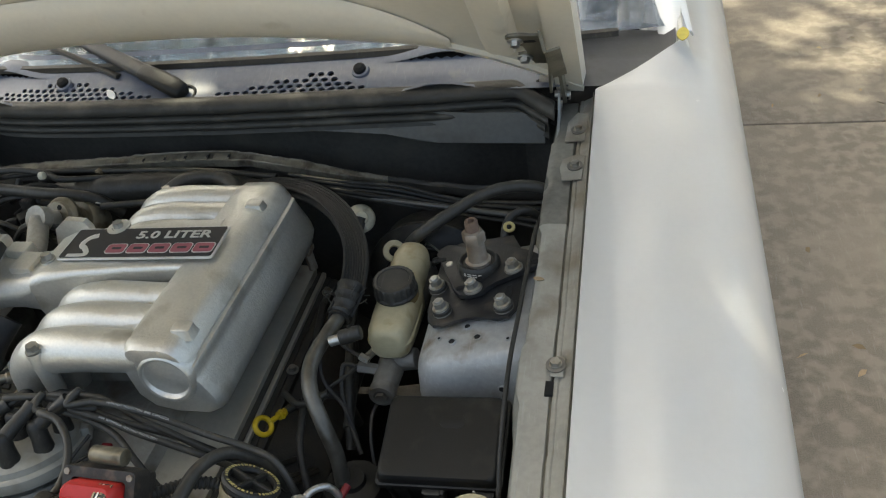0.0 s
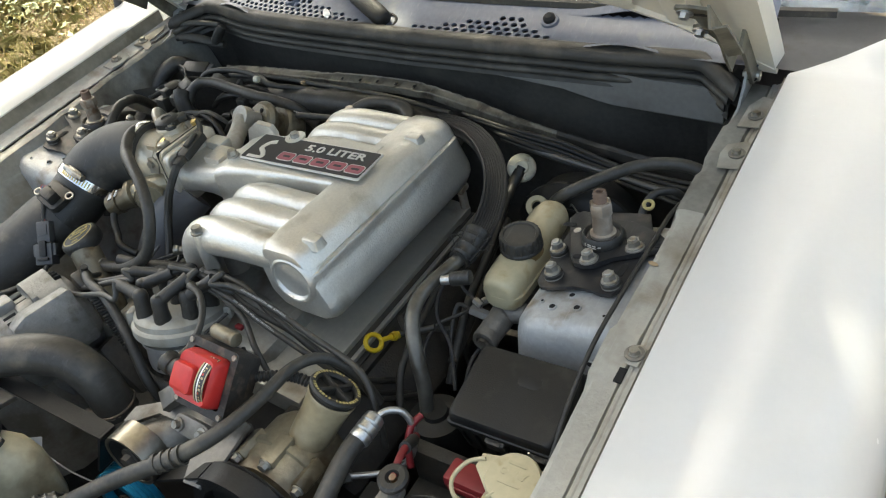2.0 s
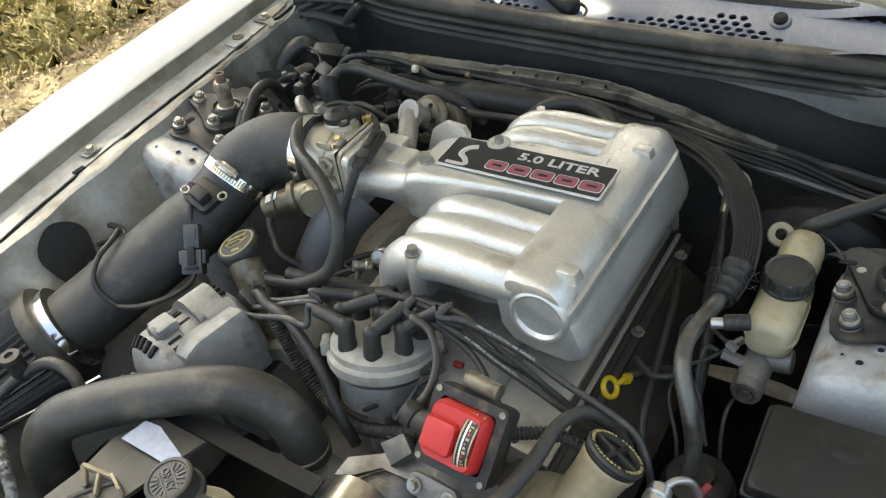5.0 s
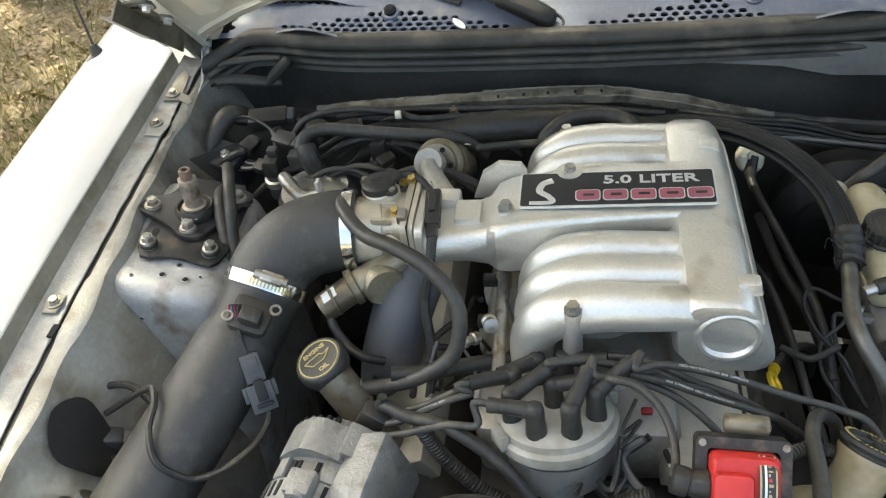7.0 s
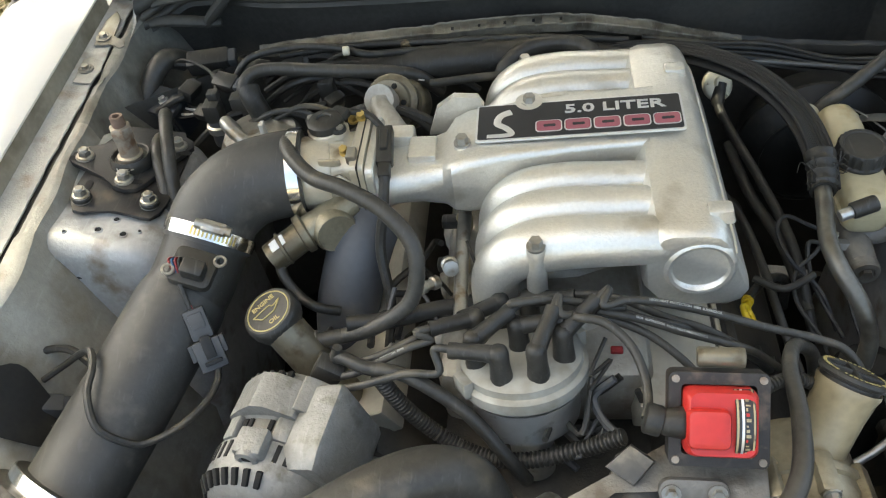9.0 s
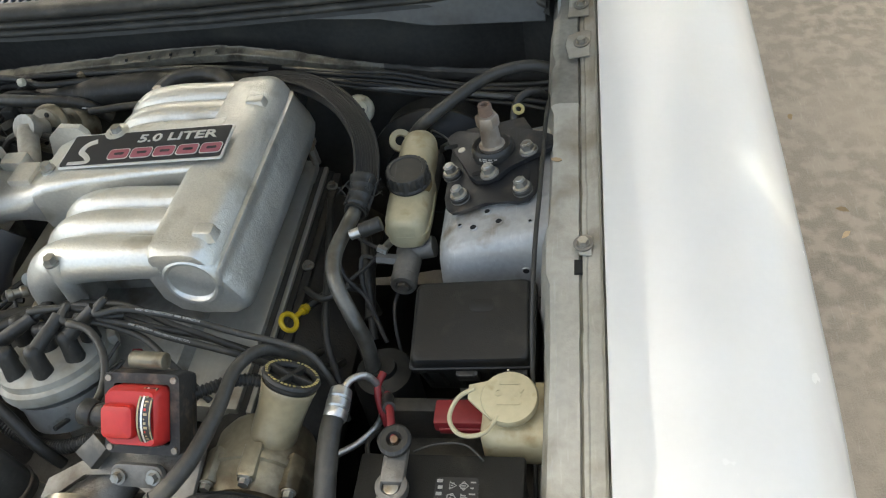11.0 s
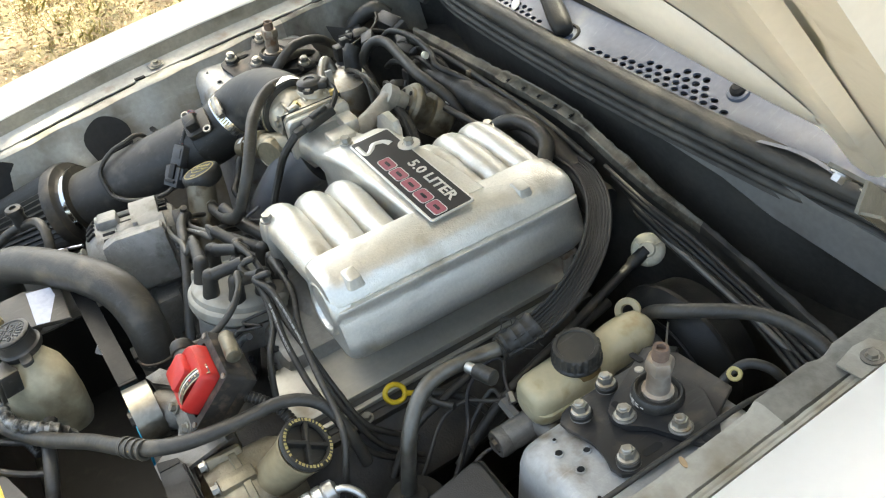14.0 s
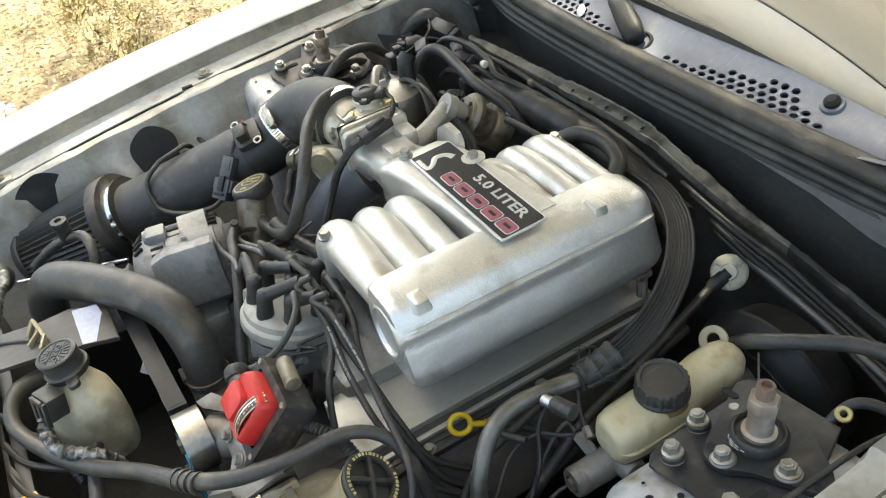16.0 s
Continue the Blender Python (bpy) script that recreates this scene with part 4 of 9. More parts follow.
def lip():
    """The dusty metal flange that stands along the firewall's top."""
    f = thing("firewall_flange", (0, 0.29, 0.82), "dusty tan folded metal flange along the firewall", "flange")
    bm = nb()
    rings = []
    for i in range(150):
        x = -0.40 + 0.995 * i / 149
        y, z = lip_y(x), lip_z(x)
        jag = 0.0018 * noise.noise(Vector((x * 30, 1, 5))) + 0.0014 * noise.noise(Vector((x * 85, 4, 2)))
        z += jag * 0.6
        w = 0.0095 + jag - 0.0062 * min(1, max(0, (x - 0.2) / 0.10)) + (0.004 if -0.13 < x < 0.07 else 0)
        w *= min(1, 0.25 + (x + 0.40) / 0.1) if x < -0.30 else 1
        rings.append([Vector((x, y - w * 0.5, z - 0.014)), Vector((x, y - w * 0.5, z - 0.002)), Vector((x, y - w * 0.35, z - 0.0004)), Vector((x, y, z)), Vector((x, y + w * 0.9, z + 0.0035)), Vector((x, y + w, z + 0.005)), Vector((x, y + w + 0.001, z + 0.0045)), Vector((x, y, z - 0.003)), Vector((x, y - w * 0.5 + 0.0015, z - 0.014))])
    loft(bm, rings[:109])
    part("flange_strip", bm, "lip", f, "", 30)
    bm = nb()
    loft(bm, rings[108:])
    part("flange_end", bm, "seal", f, "darker end of the flange", 30)
    for k, x in enumerate((-0.118, -0.078, -0.040, 0.002, 0.042)):
        bm = nb()
        m = frame_of((x, lip_y(x) - 0.001, 0.8422 + 0.0006 * k), (0, -0.32, 1), (0, 1, 0))
        plate(bm, [(-0.015, -0.008), (0.010, -0.0085), (0.0155, -0.006), (0.015, 0.007), (-0.012, 0.008)], m, 0.0016, 0.0005)
        part("fold_tab", bm, "lip", f)
        bm = nb()
        box(bm, (0.014, 0.0, 0.0012), (0.004, 0.006, 0.0012), 0, m)
        part("notch", bm, "hole", f)
    bm = nb()
    box(bm, (-0.171, 0.269, 0.838), (0.014, 0.012, 0.02), 0.003)
    box(bm, (-0.175, 0.264, 0.824), (0.02, 0.006, 0.012), 0.002)
    cyl(bm, (-0.171, 0.262, 0.842), (-0.171, 0.272, 0.846), 0.004, seg=10)
    part("clip", bm, "tan", f, "small tan plastic clip")
    return f


firewall()
lip()


def cowl_seal():
    s = thing("cowl_seal", (0, 0.33, 0.9), "long black rubber hood seal with soft ribs", "weatherstrip")

    def run(profile, name, x0, x1):
        n = 120
        rings = []
        for i in range(n + 1):
            x = x0 + (x1 - x0) * i / n
            wob = 0.0010 * noise.noise(Vector((x * 9, 2, 8)))
            rings.append([Vector((x, seal_y(x) + dy + wob, seal_z(x) + dz + wob)) for dy, dz in profile])
        bm = nb()
        loft(bm, rings)
        return part(name, bm, "seal", s, "", 70)

    run(((0.028, 0.000), (0.022, 0.007), (0.012, 0.0105), (0.002, 0.008), (-0.005, 0.001), (-0.0075, -0.007), (-0.005, -0.0125), (0.001, -0.0135), (0.015, -0.010)), "bulb", -0.60, 0.60)
    run(((0.004, -0.0142), (-0.003, -0.0150), (-0.0085, -0.0185), (-0.0095, -0.0225), (-0.0070, -0.0262), (-0.0025, -0.0275), (0.004, -0.027)), "upper_rib", -0.595, 0.59)
    run(((0.004, -0.0285), (-0.003, -0.0295), (-0.0088, -0.0325), (-0.0100, -0.0370), (-0.0078, -0.0410), (-0.0035, -0.0425), (0.004, -0.042)), "lower_rib", -0.595, 0.585)
    run(((0.012, -0.006), (0.0015, -0.0135), (0.0012, -0.0280), (-0.0010, -0.0440), (-0.0040, -0.0515), (0.002, -0.054), (0.008, -0.054)), "backing_strip", -0.59, 0.59)
    return s


cowl_seal()


def cowl_at(x, v):
    """The cowl panel's surface: v metres back from the seal."""
    y = seal_y(max(-0.5, min(0.5, x))) + 0.016 + v
    return Vector((x, y, seal_z(max(-0.5, min(0.5, x))) + 0.003 + 0.02 * v + 5.2 * max(0, v) ** 2))


def cowl():
    c = thing("cowl", (0, 0.38, 0.92), "blue-grey plastic cowl panel with round drain holes", "cowl panel")
    bm = nb()
    pitch, r = 0.0165, 0.0058
    rows = 5

    def holed(x, row):
        left = -0.475 < x < -0.085 and row <= min(4.2, 1.0 + 3.2 * (x + 0.475) / 0.16, 1.0 + 3.2 * (-0.085 - x) / 0.14)
        right = 0.02 < x < 0.30 and row <= min(4.2, 0.8 + 3.2 * (x - 0.02) / 0.17, 0.4 + 4.0 * (0.30 - x) / 0.07)
        return (left or right) and row < rows

    for row in range(rows + 1):
        n0 = int(-0.57 / pitch)
        for i in range(n0, -n0 + 1):
            cx, cv = (i + 0.5 * (row % 2)) * pitch, 0.008 + row * pitch * 0.866
            sq = 0.74
            cv *= sq
            hexa = [(cx + pitch / math.sqrt(3) * math.sin(a), cv + sq * pitch / math.sqrt(3) * math.cos(a)) for a in [math.pi * k / 3 for k in range(6)]]
            outer = [bm.verts.new(cowl_at(*p)) for p in hexa]
            if holed(cx, row):
                inner = [bm.verts.new(cowl_at(cx + r * math.sin(a), cv + sq * r * math.cos(a))) for a in [math.pi * k / 6 for k in range(12)]]
                deep = [bm.verts.new(cowl_at(cx + r * math.sin(a), cv + sq * r * math.cos(a)) + Vector((0, 0.002, -0.004))) for a in [math.pi * k / 6 for k in range(12)]]
                for k in range(6):
                    bm.faces.new((outer[k], outer[(k + 1) % 6], inner[(2 * k + 2) % 12], inner[2 * k + 1], inner[2 * k]))
                for k in range(12):
                    bm.faces.new((inner[k], inner[(k + 1) % 12], deep[(k + 1) % 12], deep[k]))
            else:
                bm.faces.new(outer)
    bmesh.ops.remove_doubles(bm, verts=bm.verts[:], dist=0.0006)
    # front roll and the plain field behind the holes
    v0 = 0.74 * (0.008 + rows * pitch * 0.866 + 0.006)
    for va, vb_, steps in ((-0.014, 0.0035, 3), (v0 - 0.003, 0.097, 4)):
        rings = []
        for x in XS:
            row_ = []
            for k in range(steps + 1):
                p = cowl_at(x, va + (vb_ - va) * k / steps)
                bump = 0.018 * math.exp(-((abs(x) - 0.42) / 0.06) ** 2) * math.exp(-((k / steps - 0.2) / 0.5) ** 2)
                row_.append(p + Vector((0, 0, bump - 0.0006)))
            rings.append(row_)
        loft(bm, rings, closed=False)
    part("vent_panel", bm, "cowl", c)
    # Near-black sheet puts the shade seen through the holes into colour.
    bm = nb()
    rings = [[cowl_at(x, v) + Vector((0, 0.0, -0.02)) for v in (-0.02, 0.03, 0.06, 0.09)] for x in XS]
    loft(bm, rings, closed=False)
    part("dark_backing", bm, "hole", c)
    for x in (0.281, -0.281):
        bm = nb()
        p = cowl_at(x, 0.05)
        lathe(bm, ((0.017, -0.003), (0.014, 0.003), (0.0105, 0.004), (0, 0.004)), p, (0, -0.45, 1), 18)
        part("screw_boss", bm, "cowl", c)
        bm = nb()
        lathe(bm, ((0.0105, 0.0), (0.010, 0.006), (0.006, 0.010), (0, 0.0105)), p + Vector((0, -0.001, 0.003)), (0, -0.45, 1), 14)
        part("screw", bm, "hole", c)
    return c


cowl()


def wiper():
    w = thing("wiper", (-0.03, 0.36, 0.94), "black wiper arm with its pivot on the cowl", "wiper")
    p = cowl_at(-0.035, 0.018)
    bm = nb()
    lathe(bm, ((0.024, -0.002), (0.022, 0.002), (0.019, 0.002), (0.018, -0.010), (0, -0.010)), p + Vector((0.012, 0, 0)), (0, -0.4, 1), 24)
    part("pivot_grommet", bm, "hole", w)
    d = Vector((-0.86, 0.36, 0.22)).normalized()
    up = Vector((0.1, -0.5, 1)).normalized()
    up = (up - d * up.dot(d)).normalized()
    side = d.cross(up)

    def bar(o, spec):
        """Rings of a rounded bar: metres along, width, height, lift."""
        rings = []
        for s, wd, ht, lift in spec:
            q = o + d * s + up * lift
            rings.append([q + side * x + up * z for x, z in rounded(wd, ht, min(wd, ht) * 0.42, 3)])
        return rings

    o = p + Vector((0.006, -0.002, 0.012))
    bm = nb()
    loft(bm, bar(o, ((-0.014, 0.022, 0.016, -0.002), (-0.010, 0.030, 0.022, 0.0), (0.006, 0.034, 0.026, 0.002), (0.030, 0.034, 0.026, 0.004), (0.058, 0.031, 0.024, 0.004), (0.078, 0.030, 0.022, 0.004), (0.082, 0.026, 0.018, 0.004))))
    part("arm_head", bm, "lidblack", w, "", 50)
    bm = nb()
    loft(bm, bar(o, ((0.080, 0.027, 0.016, 0.005), (0.10, 0.028, 0.018, 0.006), (0.20, 0.024, 0.014, 0.008), (0.34, 0.019, 0.010, 0.010), (0.52, 0.014, 0.007, 0.014))))
    part("arm", bm, "trimblack", w, "satin grey-black arm", 50)
    bm = nb()
    tube(bm, [p + Vector((-0.13, 0.045, 0.018)), p + Vector((-0.30, 0.11, 0.055)), p + Vector((-0.50, 0.175, 0.10)), p + Vector((-0.68, 0.21, 0.13))], 0.0065, 8, 6, flat=0.7)
    part("blade", bm, "rubber", w)
    return w


wiper()


def windshield():
    w = thing("windshield", (0, 0.7, 0.96), "tinted windshield with black border, sky blue put into its reflections", "windshield")
    rings = []
    for x in [-0.77 + 0.077 * i for i in range(21)]:
        y0 = 0.416 + 0.19 * x * x
        z0 = 0.966 - 0.05 * x * x
        rings.append([Vector((x * (1 - 0.16 * k), y0 + 0.80 * k, z0 + 0.40 * k)) for k in (0, 0.2, 0.4, 0.6, 0.8, 1.0)])
    bm = nb()
    loft(bm, rings, closed=False)
    bmesh.ops.solidify(bm, geom=bm.faces[:], thickness=0.004)
    pane = part("pane", bm, "glass", w)
    pane.visible_shadow = False
    bm = nb()
    loft(bm, [[r[0] + Vector((0, -0.004, -0.008)), r[0] + Vector((0, -0.002, 0.001)), r[0] + Vector((0, 0.004, 0.004)), r[0] + Vector((0, 0.007, -0.006))] for r in rings[1:-1]])
    part("lower_seal", bm, "rubber", w)
    return w


windshield()


def cabin():
    c = thing("cabin", (0, 1.2, 0.4), "white coupe cabin with dark interior behind the glass", "car body")
    bm = nb()
    box(bm, (0, 0.78, 0.90), (1.26, 0.55, 0.10), 0.03)
    box(bm, (0, 1.06, 0.7), (1.3, 0.02, 0.6), 0.005)
    part("dashboard", bm, "interior", c)
    for s in (1, -1):
        bm = nb()
        tube(bm, [(0.785 * s, 0.53, 0.915), (0.772 * s, 0.59, 0.958), (0.735 * s, 0.78, 1.07), (0.61 * s, 1.25, 1.36)], 0.028, 10, 5, flat=0.8)
        part("pillar", bm, "white", c)
        bm = nb()
        rings = [[Vector((x * s, y, z)) for x, z in ((0.775, 0.40), (0.893, 0.45), (0.895, 0.72), (0.875, 0.84), (0.83, 0.90), (0.76, 0.915), (0.74, 0.6))] for y in (1.45, 1.8, 2.4)]
        loft(bm, rings)
        part("door_skin", bm, "white", c)
    bm = nb()
    loft(bm, [[Vector((x, y, z - 0.05 * x * x)) for x in (-0.6, -0.3, 0, 0.3, 0.6)] for y, z in ((1.2, 1.385), (1.5, 1.42), (2.0, 1.42), (2.3, 1.38))], closed=False)
    bmesh.ops.solidify(bm, geom=bm.faces[:], thickness=0.03)
    part("roof", bm, "white", c)
    bm = nb()
    box(bm, (0, 2.4, 0.75), (1.5, 0.04, 1.0), 0.01)
    part("rear_bulkhead", bm, "interior", c)
    for s in (1, -1):
        for y in (-0.02, 2.25):
            bm = nb()
            lathe(bm, ((0.20, -0.10), (0.285, -0.105), (0.312, -0.09), (0.318, -0.05), (0.318, 0.05), (0.312, 0.09), (0.285, 0.105), (0.20, 0.10), (0.20, -0.10)), (0.765 * s, y, 0.318), (s, 0, 0), 40)
            wheel = part("tyre", bm, "rubber", c, "black road tyre")
            bm = nb()
            lathe(bm, ((0.204, -0.09), (0.204, 0.08), (0.19, 0.085), (0.18, 0.04), (0.06, 0.055), (0.05, 0.07), (0, 0.07), (0, 0.0), (0.19, -0.02)), (0.765 * s, y, 0.318), (s, 0, 0), 40)
            part("rim", bm, "steel", wheel)
        bm = nb()
        loft(bm, [[Vector((x * s, y, z)) for x, z in ((0.70, 0.22), (0.84, 0.24), (0.87, 0.34), (0.86, 0.42), (0.74, 0.42))] for y in (0.45, 1.0, 1.8)])
        part("sill", bm, "white", c)
    return c


cabin()


def side_trim(s):
    """The grey trim between the wing's rear edge and the glass."""
    bm = nb()
    rings = []
    for i in range(8):
        y = 0.380 + 0.024 * i
        x1 = wing_inner(y) - 0.003
        z = fall(y) - 0.004
        rings.append([Vector((x * s, y, z + h)) for x, h in ((0.575, 0.012 + 0.10 * (y - 0.35)), (0.62, 0.006 + 0.05 * (y - 0.35)), (max(0.65, x1 - 0.03), 0.004), (x1, 0.022 * (x1 - 0.655) / 0.130))])
    loft(bm, rings, closed=False)
    bmesh.ops.solidify(bm, geom=bm.faces[:], thickness=0.003)
    return solo("cowl_corner_trim", bm, "trimgrey", "faded grey cowl corner trim beside the fender", "trim", "cowl corner trims")


for side in (1, -1):
    side_trim(side)


# ---------------------------------------------------------------- hood, propped open
HOOD = Matrix.Translation((0, 0.40, 0.905)) @ Matrix.Rotation(radians(HOOD_OPEN), 4, "X")


def hood_at(x, d, out=0.0):
    """A point on the open hood: x across, d metres from the hinge line, out: away from the engine."""
    crown = 0.045 * (1 - (x / 0.64) ** 2) + 0.02 * math.sin(min(1, d / 1.1) * math.pi)
    return HOOD @ Vector((x, -d, crown + out))


def hood():
    h = thing("hood", (0, 0.36, 0.93), "raised white hood with a pale ribbed underside", "hood")
    xs = [-0.64 + 0.064 * i for i in range(21)]

    def edge(x):
        return 0.165 * (1 - (abs(x) / 0.64) ** 3.2)

    rings, inner = [], []
    for x in xs:
        e = edge(x)
        front = 1.12 + 0.07 * (1 - (x / 0.64) ** 2)
        ds = [e + (front - e) * k / 16 for k in range(17)]
        rings.append([hood_at(x, d, 0.03) for d in ds])
        row = []
        for k, d in enumerate(ds):
            u = abs(x) / 0.64
            deep = 0.02
            if 0.30 < u < 0.82 and 0.3 < k / 16 < 0.9:
                deep = 0.0
            if u < 0.18 and 0.3 < k / 16 < 0.9:
                deep = 0.0
            row.append(hood_at(x, d, 0.012 - deep))
        inner.append(row)
    bm = nb()
    loft(bm, rings, closed=False)
    bmesh.ops.solidify(bm, geom=bm.faces[:], thickness=0.0015)
    part("outer_skin", bm, "white", h)
    bm = nb()
    loft(bm, inner, closed=False)
    bmesh.ops.bevel(bm, geom=[e for e in bm.edges if e.is_manifold and e.calc_face_angle(0) > 0.3], offset=0.006, segments=2, profile=0.5, affect="EDGES")
    part("inner_panel", bm, "hoodin", h, "cream painted inner frame", 60)
    bm = nb()
    lip_ = []
    for x in xs:
        e = edge(x)
        lip_.append([hood_at(x, e, 0.031), hood_at(x, e - 0.006, 0.02), hood_at(x, e - 0.004, -0.008), hood_at(x, e + 0.02, -0.014), hood_at(x, e + 0.03, 0.0)])
    loft(bm, lip_)
    part("rear_edge", bm, "hoodin", h)
    # rolled swelling along the rear of the inner panel, fading at both ends
    bm = nb()
    rows_ = []
    for i in range(41):
        x = -0.46 + 0.023 * i
        k = max(0.02, 1 - abs(x / 0.47) ** 5)
        e = edge(x)
        rows_.append([hood_at(x, e + 0.012 + (0.02 + 0.10 * k) * (0.5 - 0.5 * math.cos(math.pi * q / 8)), -0.010 - 0.030 * k * math.sin(math.pi * q / 8)) for q in range(9)])
    loft(bm, rows_, closed=False)
    part("rear_roll", bm, "hoodin", h, "smooth rolled swelling", 80)
    for s in (1, -1):
        bm = nb()
        loft(bm, [[hood_at(0.64 * s, d, 0.031), hood_at(0.645 * s, d, 0.02), hood_at(0.642 * s, d, -0.012), hood_at(0.60 * s, d, -0.014), hood_at(0.60 * s, d, 0.0)] for d in [0.0 + 1.12 * k / 10 for k in range(11)]])
        part("side_flange", bm, "hoodin", h)
        bm = nb()
        loft(bm, [[hood_at(x * s, d, o) for x, o in ((0.505, -0.009), (0.515, -0.026), (0.523, -0.030), (0.547, -0.030), (0.555, -0.026), (0.563, -0.009))] for d in (0.15, 0.2, 0.5, 0.9, 1.0)], closed=False)
        part("stiffener", bm, "hoodin", h)
    return h


hood_thing = hood()


def hinge(s):
    """Folded steel hinge: a leaf bolted under the hood, its upright wall, and the arm down to the body."""
    slope = Vector((0, -0.74, 0.68))
    down = Vector((0, -0.68, -0.74))
    o = Vector((0.600 * s, 0.222, 1.056))
    m = Matrix((Vector((s, 0, 0)), slope, down)).transposed().to_4x4()
    m.translation = o
    bm = nb()
    plate(bm, [(-0.040, 0.036), (-0.036, 0.044), (-0.018, 0.046), (0.002, 0.040), (0.004, -0.070), (-0.014, -0.070), (-0.016, -0.050), (-0.030, -0.046), (-0.032, -0.030), (-0.018, -0.022), (-0.020, 0.006), (-0.034, 0.012)], m @ Matrix.Translation((0, 0, 0.002)), 0.004, 0.001)
    g = part("hood_hinge", bm, "shaded_olive", hood_thing, "olive steel hinge, darkened for the shade under the hood")
    bm = nb()
    loft(bm, [[m @ Vector((x, y, z)) for x, z in ((0.002, 0.002), (0.0055, 0.002), (0.0075 + w, 0.030), (0.004 + w, 0.030))] for y, w in ((0.050, 0.006), (0.044, 0.008), (-0.02, 0.006), (-0.075, 0.0), (-0.135, -0.004))])
    loft(bm, [[m @ Vector((x, y, z)) for x, z in ((0.012, 0.030), (0.012, 0.027), (0.030, 0.022), (0.030, 0.025))] for y in (0.048, -0.02, -0.06)])
    part("channel_wall", bm, "shaded_olive", g)
    for x, y in ((-0.028, 0.028), (-0.024, -0.038)):
        bm = nb()
        lathe(bm, ((0, 0.006), (0.0105, 0.006), (0.0105, 0.0078), (0, 0.0078)), m @ Vector((x, y, 0)), m.to_3x3() @ Vector((0, 0, 1)), 18)
        cyl(bm, m @ Vector((x, y, 0.0075)), m @ Vector((x, y, 0.014)), 0.0068, 0.0064, 6)
        part("bolt", bm, "satinpipe", g)
    bm = nb()
    plate(bm, rounded(0.020, 0.007, 0.0034, 3, -0.012, 0.024), m @ Matrix.Translation((0, 0, 0.0062)), 0.0006)
    part("slot", bm, "hole", g)
    # arm to the pivot and the bracket on the body
    bm = nb()
    mm = Matrix(((0, 0, s, 0.612 * s), (1, 0, 0, 0), (0, 1, 0, 0), (0, 0, 0, 1)))
    plate(bm, [(0.392, 0.902), (0.378, 0.888), (0.366, 0.890), (0.318, 0.955), (0.290, 0.985), (0.306, 1.002), (0.340, 0.972)], mm, 0.005, 0.001)
    part("arm", bm, "shaded_olive", g)
    bm = nb()
    plate(bm, [(0.300, 0.842), (0.300, 0.862), (0.335, 0.868), (0.352, 0.886), (0.368, 0.908), (0.392, 0.908), (0.398, 0.880), (0.385, 0.842)], Matrix(((0, 0, s, 0.604 * s), (1, 0, 0, 0), (0, 1, 0, 0), (0, 0, 0, 1))), 0.004, 0.001)
    box(bm, (0.622 * s, 0.335, 0.8555), (0.036, 0.075, 0.005), 0.0015)
    part("body_bracket", bm, "rail", g)
    bm = nb()
    cyl(bm, (0.598 * s, 0.382, 0.896), (0.622 * s, 0.382, 0.896), 0.008, seg=14, bev=0.001)
    part("pivot_pin", bm, "steel", g)
    return g


for side in (1, -1):
    hinge(side)


def antenna():
    a = thing("antenna", (-0.80, 0.375, 0.90), "black whip antenna with a cone base on the fender", "antenna")
    bm = nb()
    lathe(bm, ((0, 0), (0.026, 0), (0.024, 0.006), (0.012, 0.012), (0.006, 0.03), (0, 0.03)), (-0.80, 0.375, 0.893), (-0.15, 0, 1), 18)
    part("base", bm, "plastic", a)
    bm = nb()
    cyl(bm, (-0.803, 0.375, 0.92), (-0.83, 0.42, 1.75), 0.0022, 0.0012, 8)
    part("mast", bm, "plastic", a)
    return a


antenna()


# ---------------------------------------------------------------- engine: dark masses below
def engine_block():
    e = thing("engine_block", (0, -0.1, 0.25), "oily black engine block and cylinder heads", "engine")
    bm = nb()
    box(bm, (0.0, -0.09, 0.44), (0.42, 0.52, 0.36), 0.03)
    part("block", bm, "block", e)
    for s in (1, -1):
        bm = nb()
        m = Matrix.Translation((0.20 * s + 0.02, -0.08, 0.60)) @ Matrix.Rotation(radians(38 * s), 4, "Y")
        box(bm, (0, 0, 0), (0.15, 0.48, 0.14), 0.015, m)
        part("cylinder_head", bm, "block", e)
    bm = nb()
    box(bm, (0.02, -0.05, 0.69), (0.24, 0.40, 0.10), 0.02)
    part("lower_intake", bm, "alurough", e, "stained cast lower intake")
    for k in range(4):
        bm = nb()
        tube(bm, [(0.10, -0.17 + 0.085 * k, 0.715), (0.0, -0.17 + 0.085 * k, 0.735), (-0.10, -0.17 + 0.085 * k, 0.70)], 0.024, 10, 5)
        part("intake_runner", bm, "alurough", e)
    return e


engine_block()


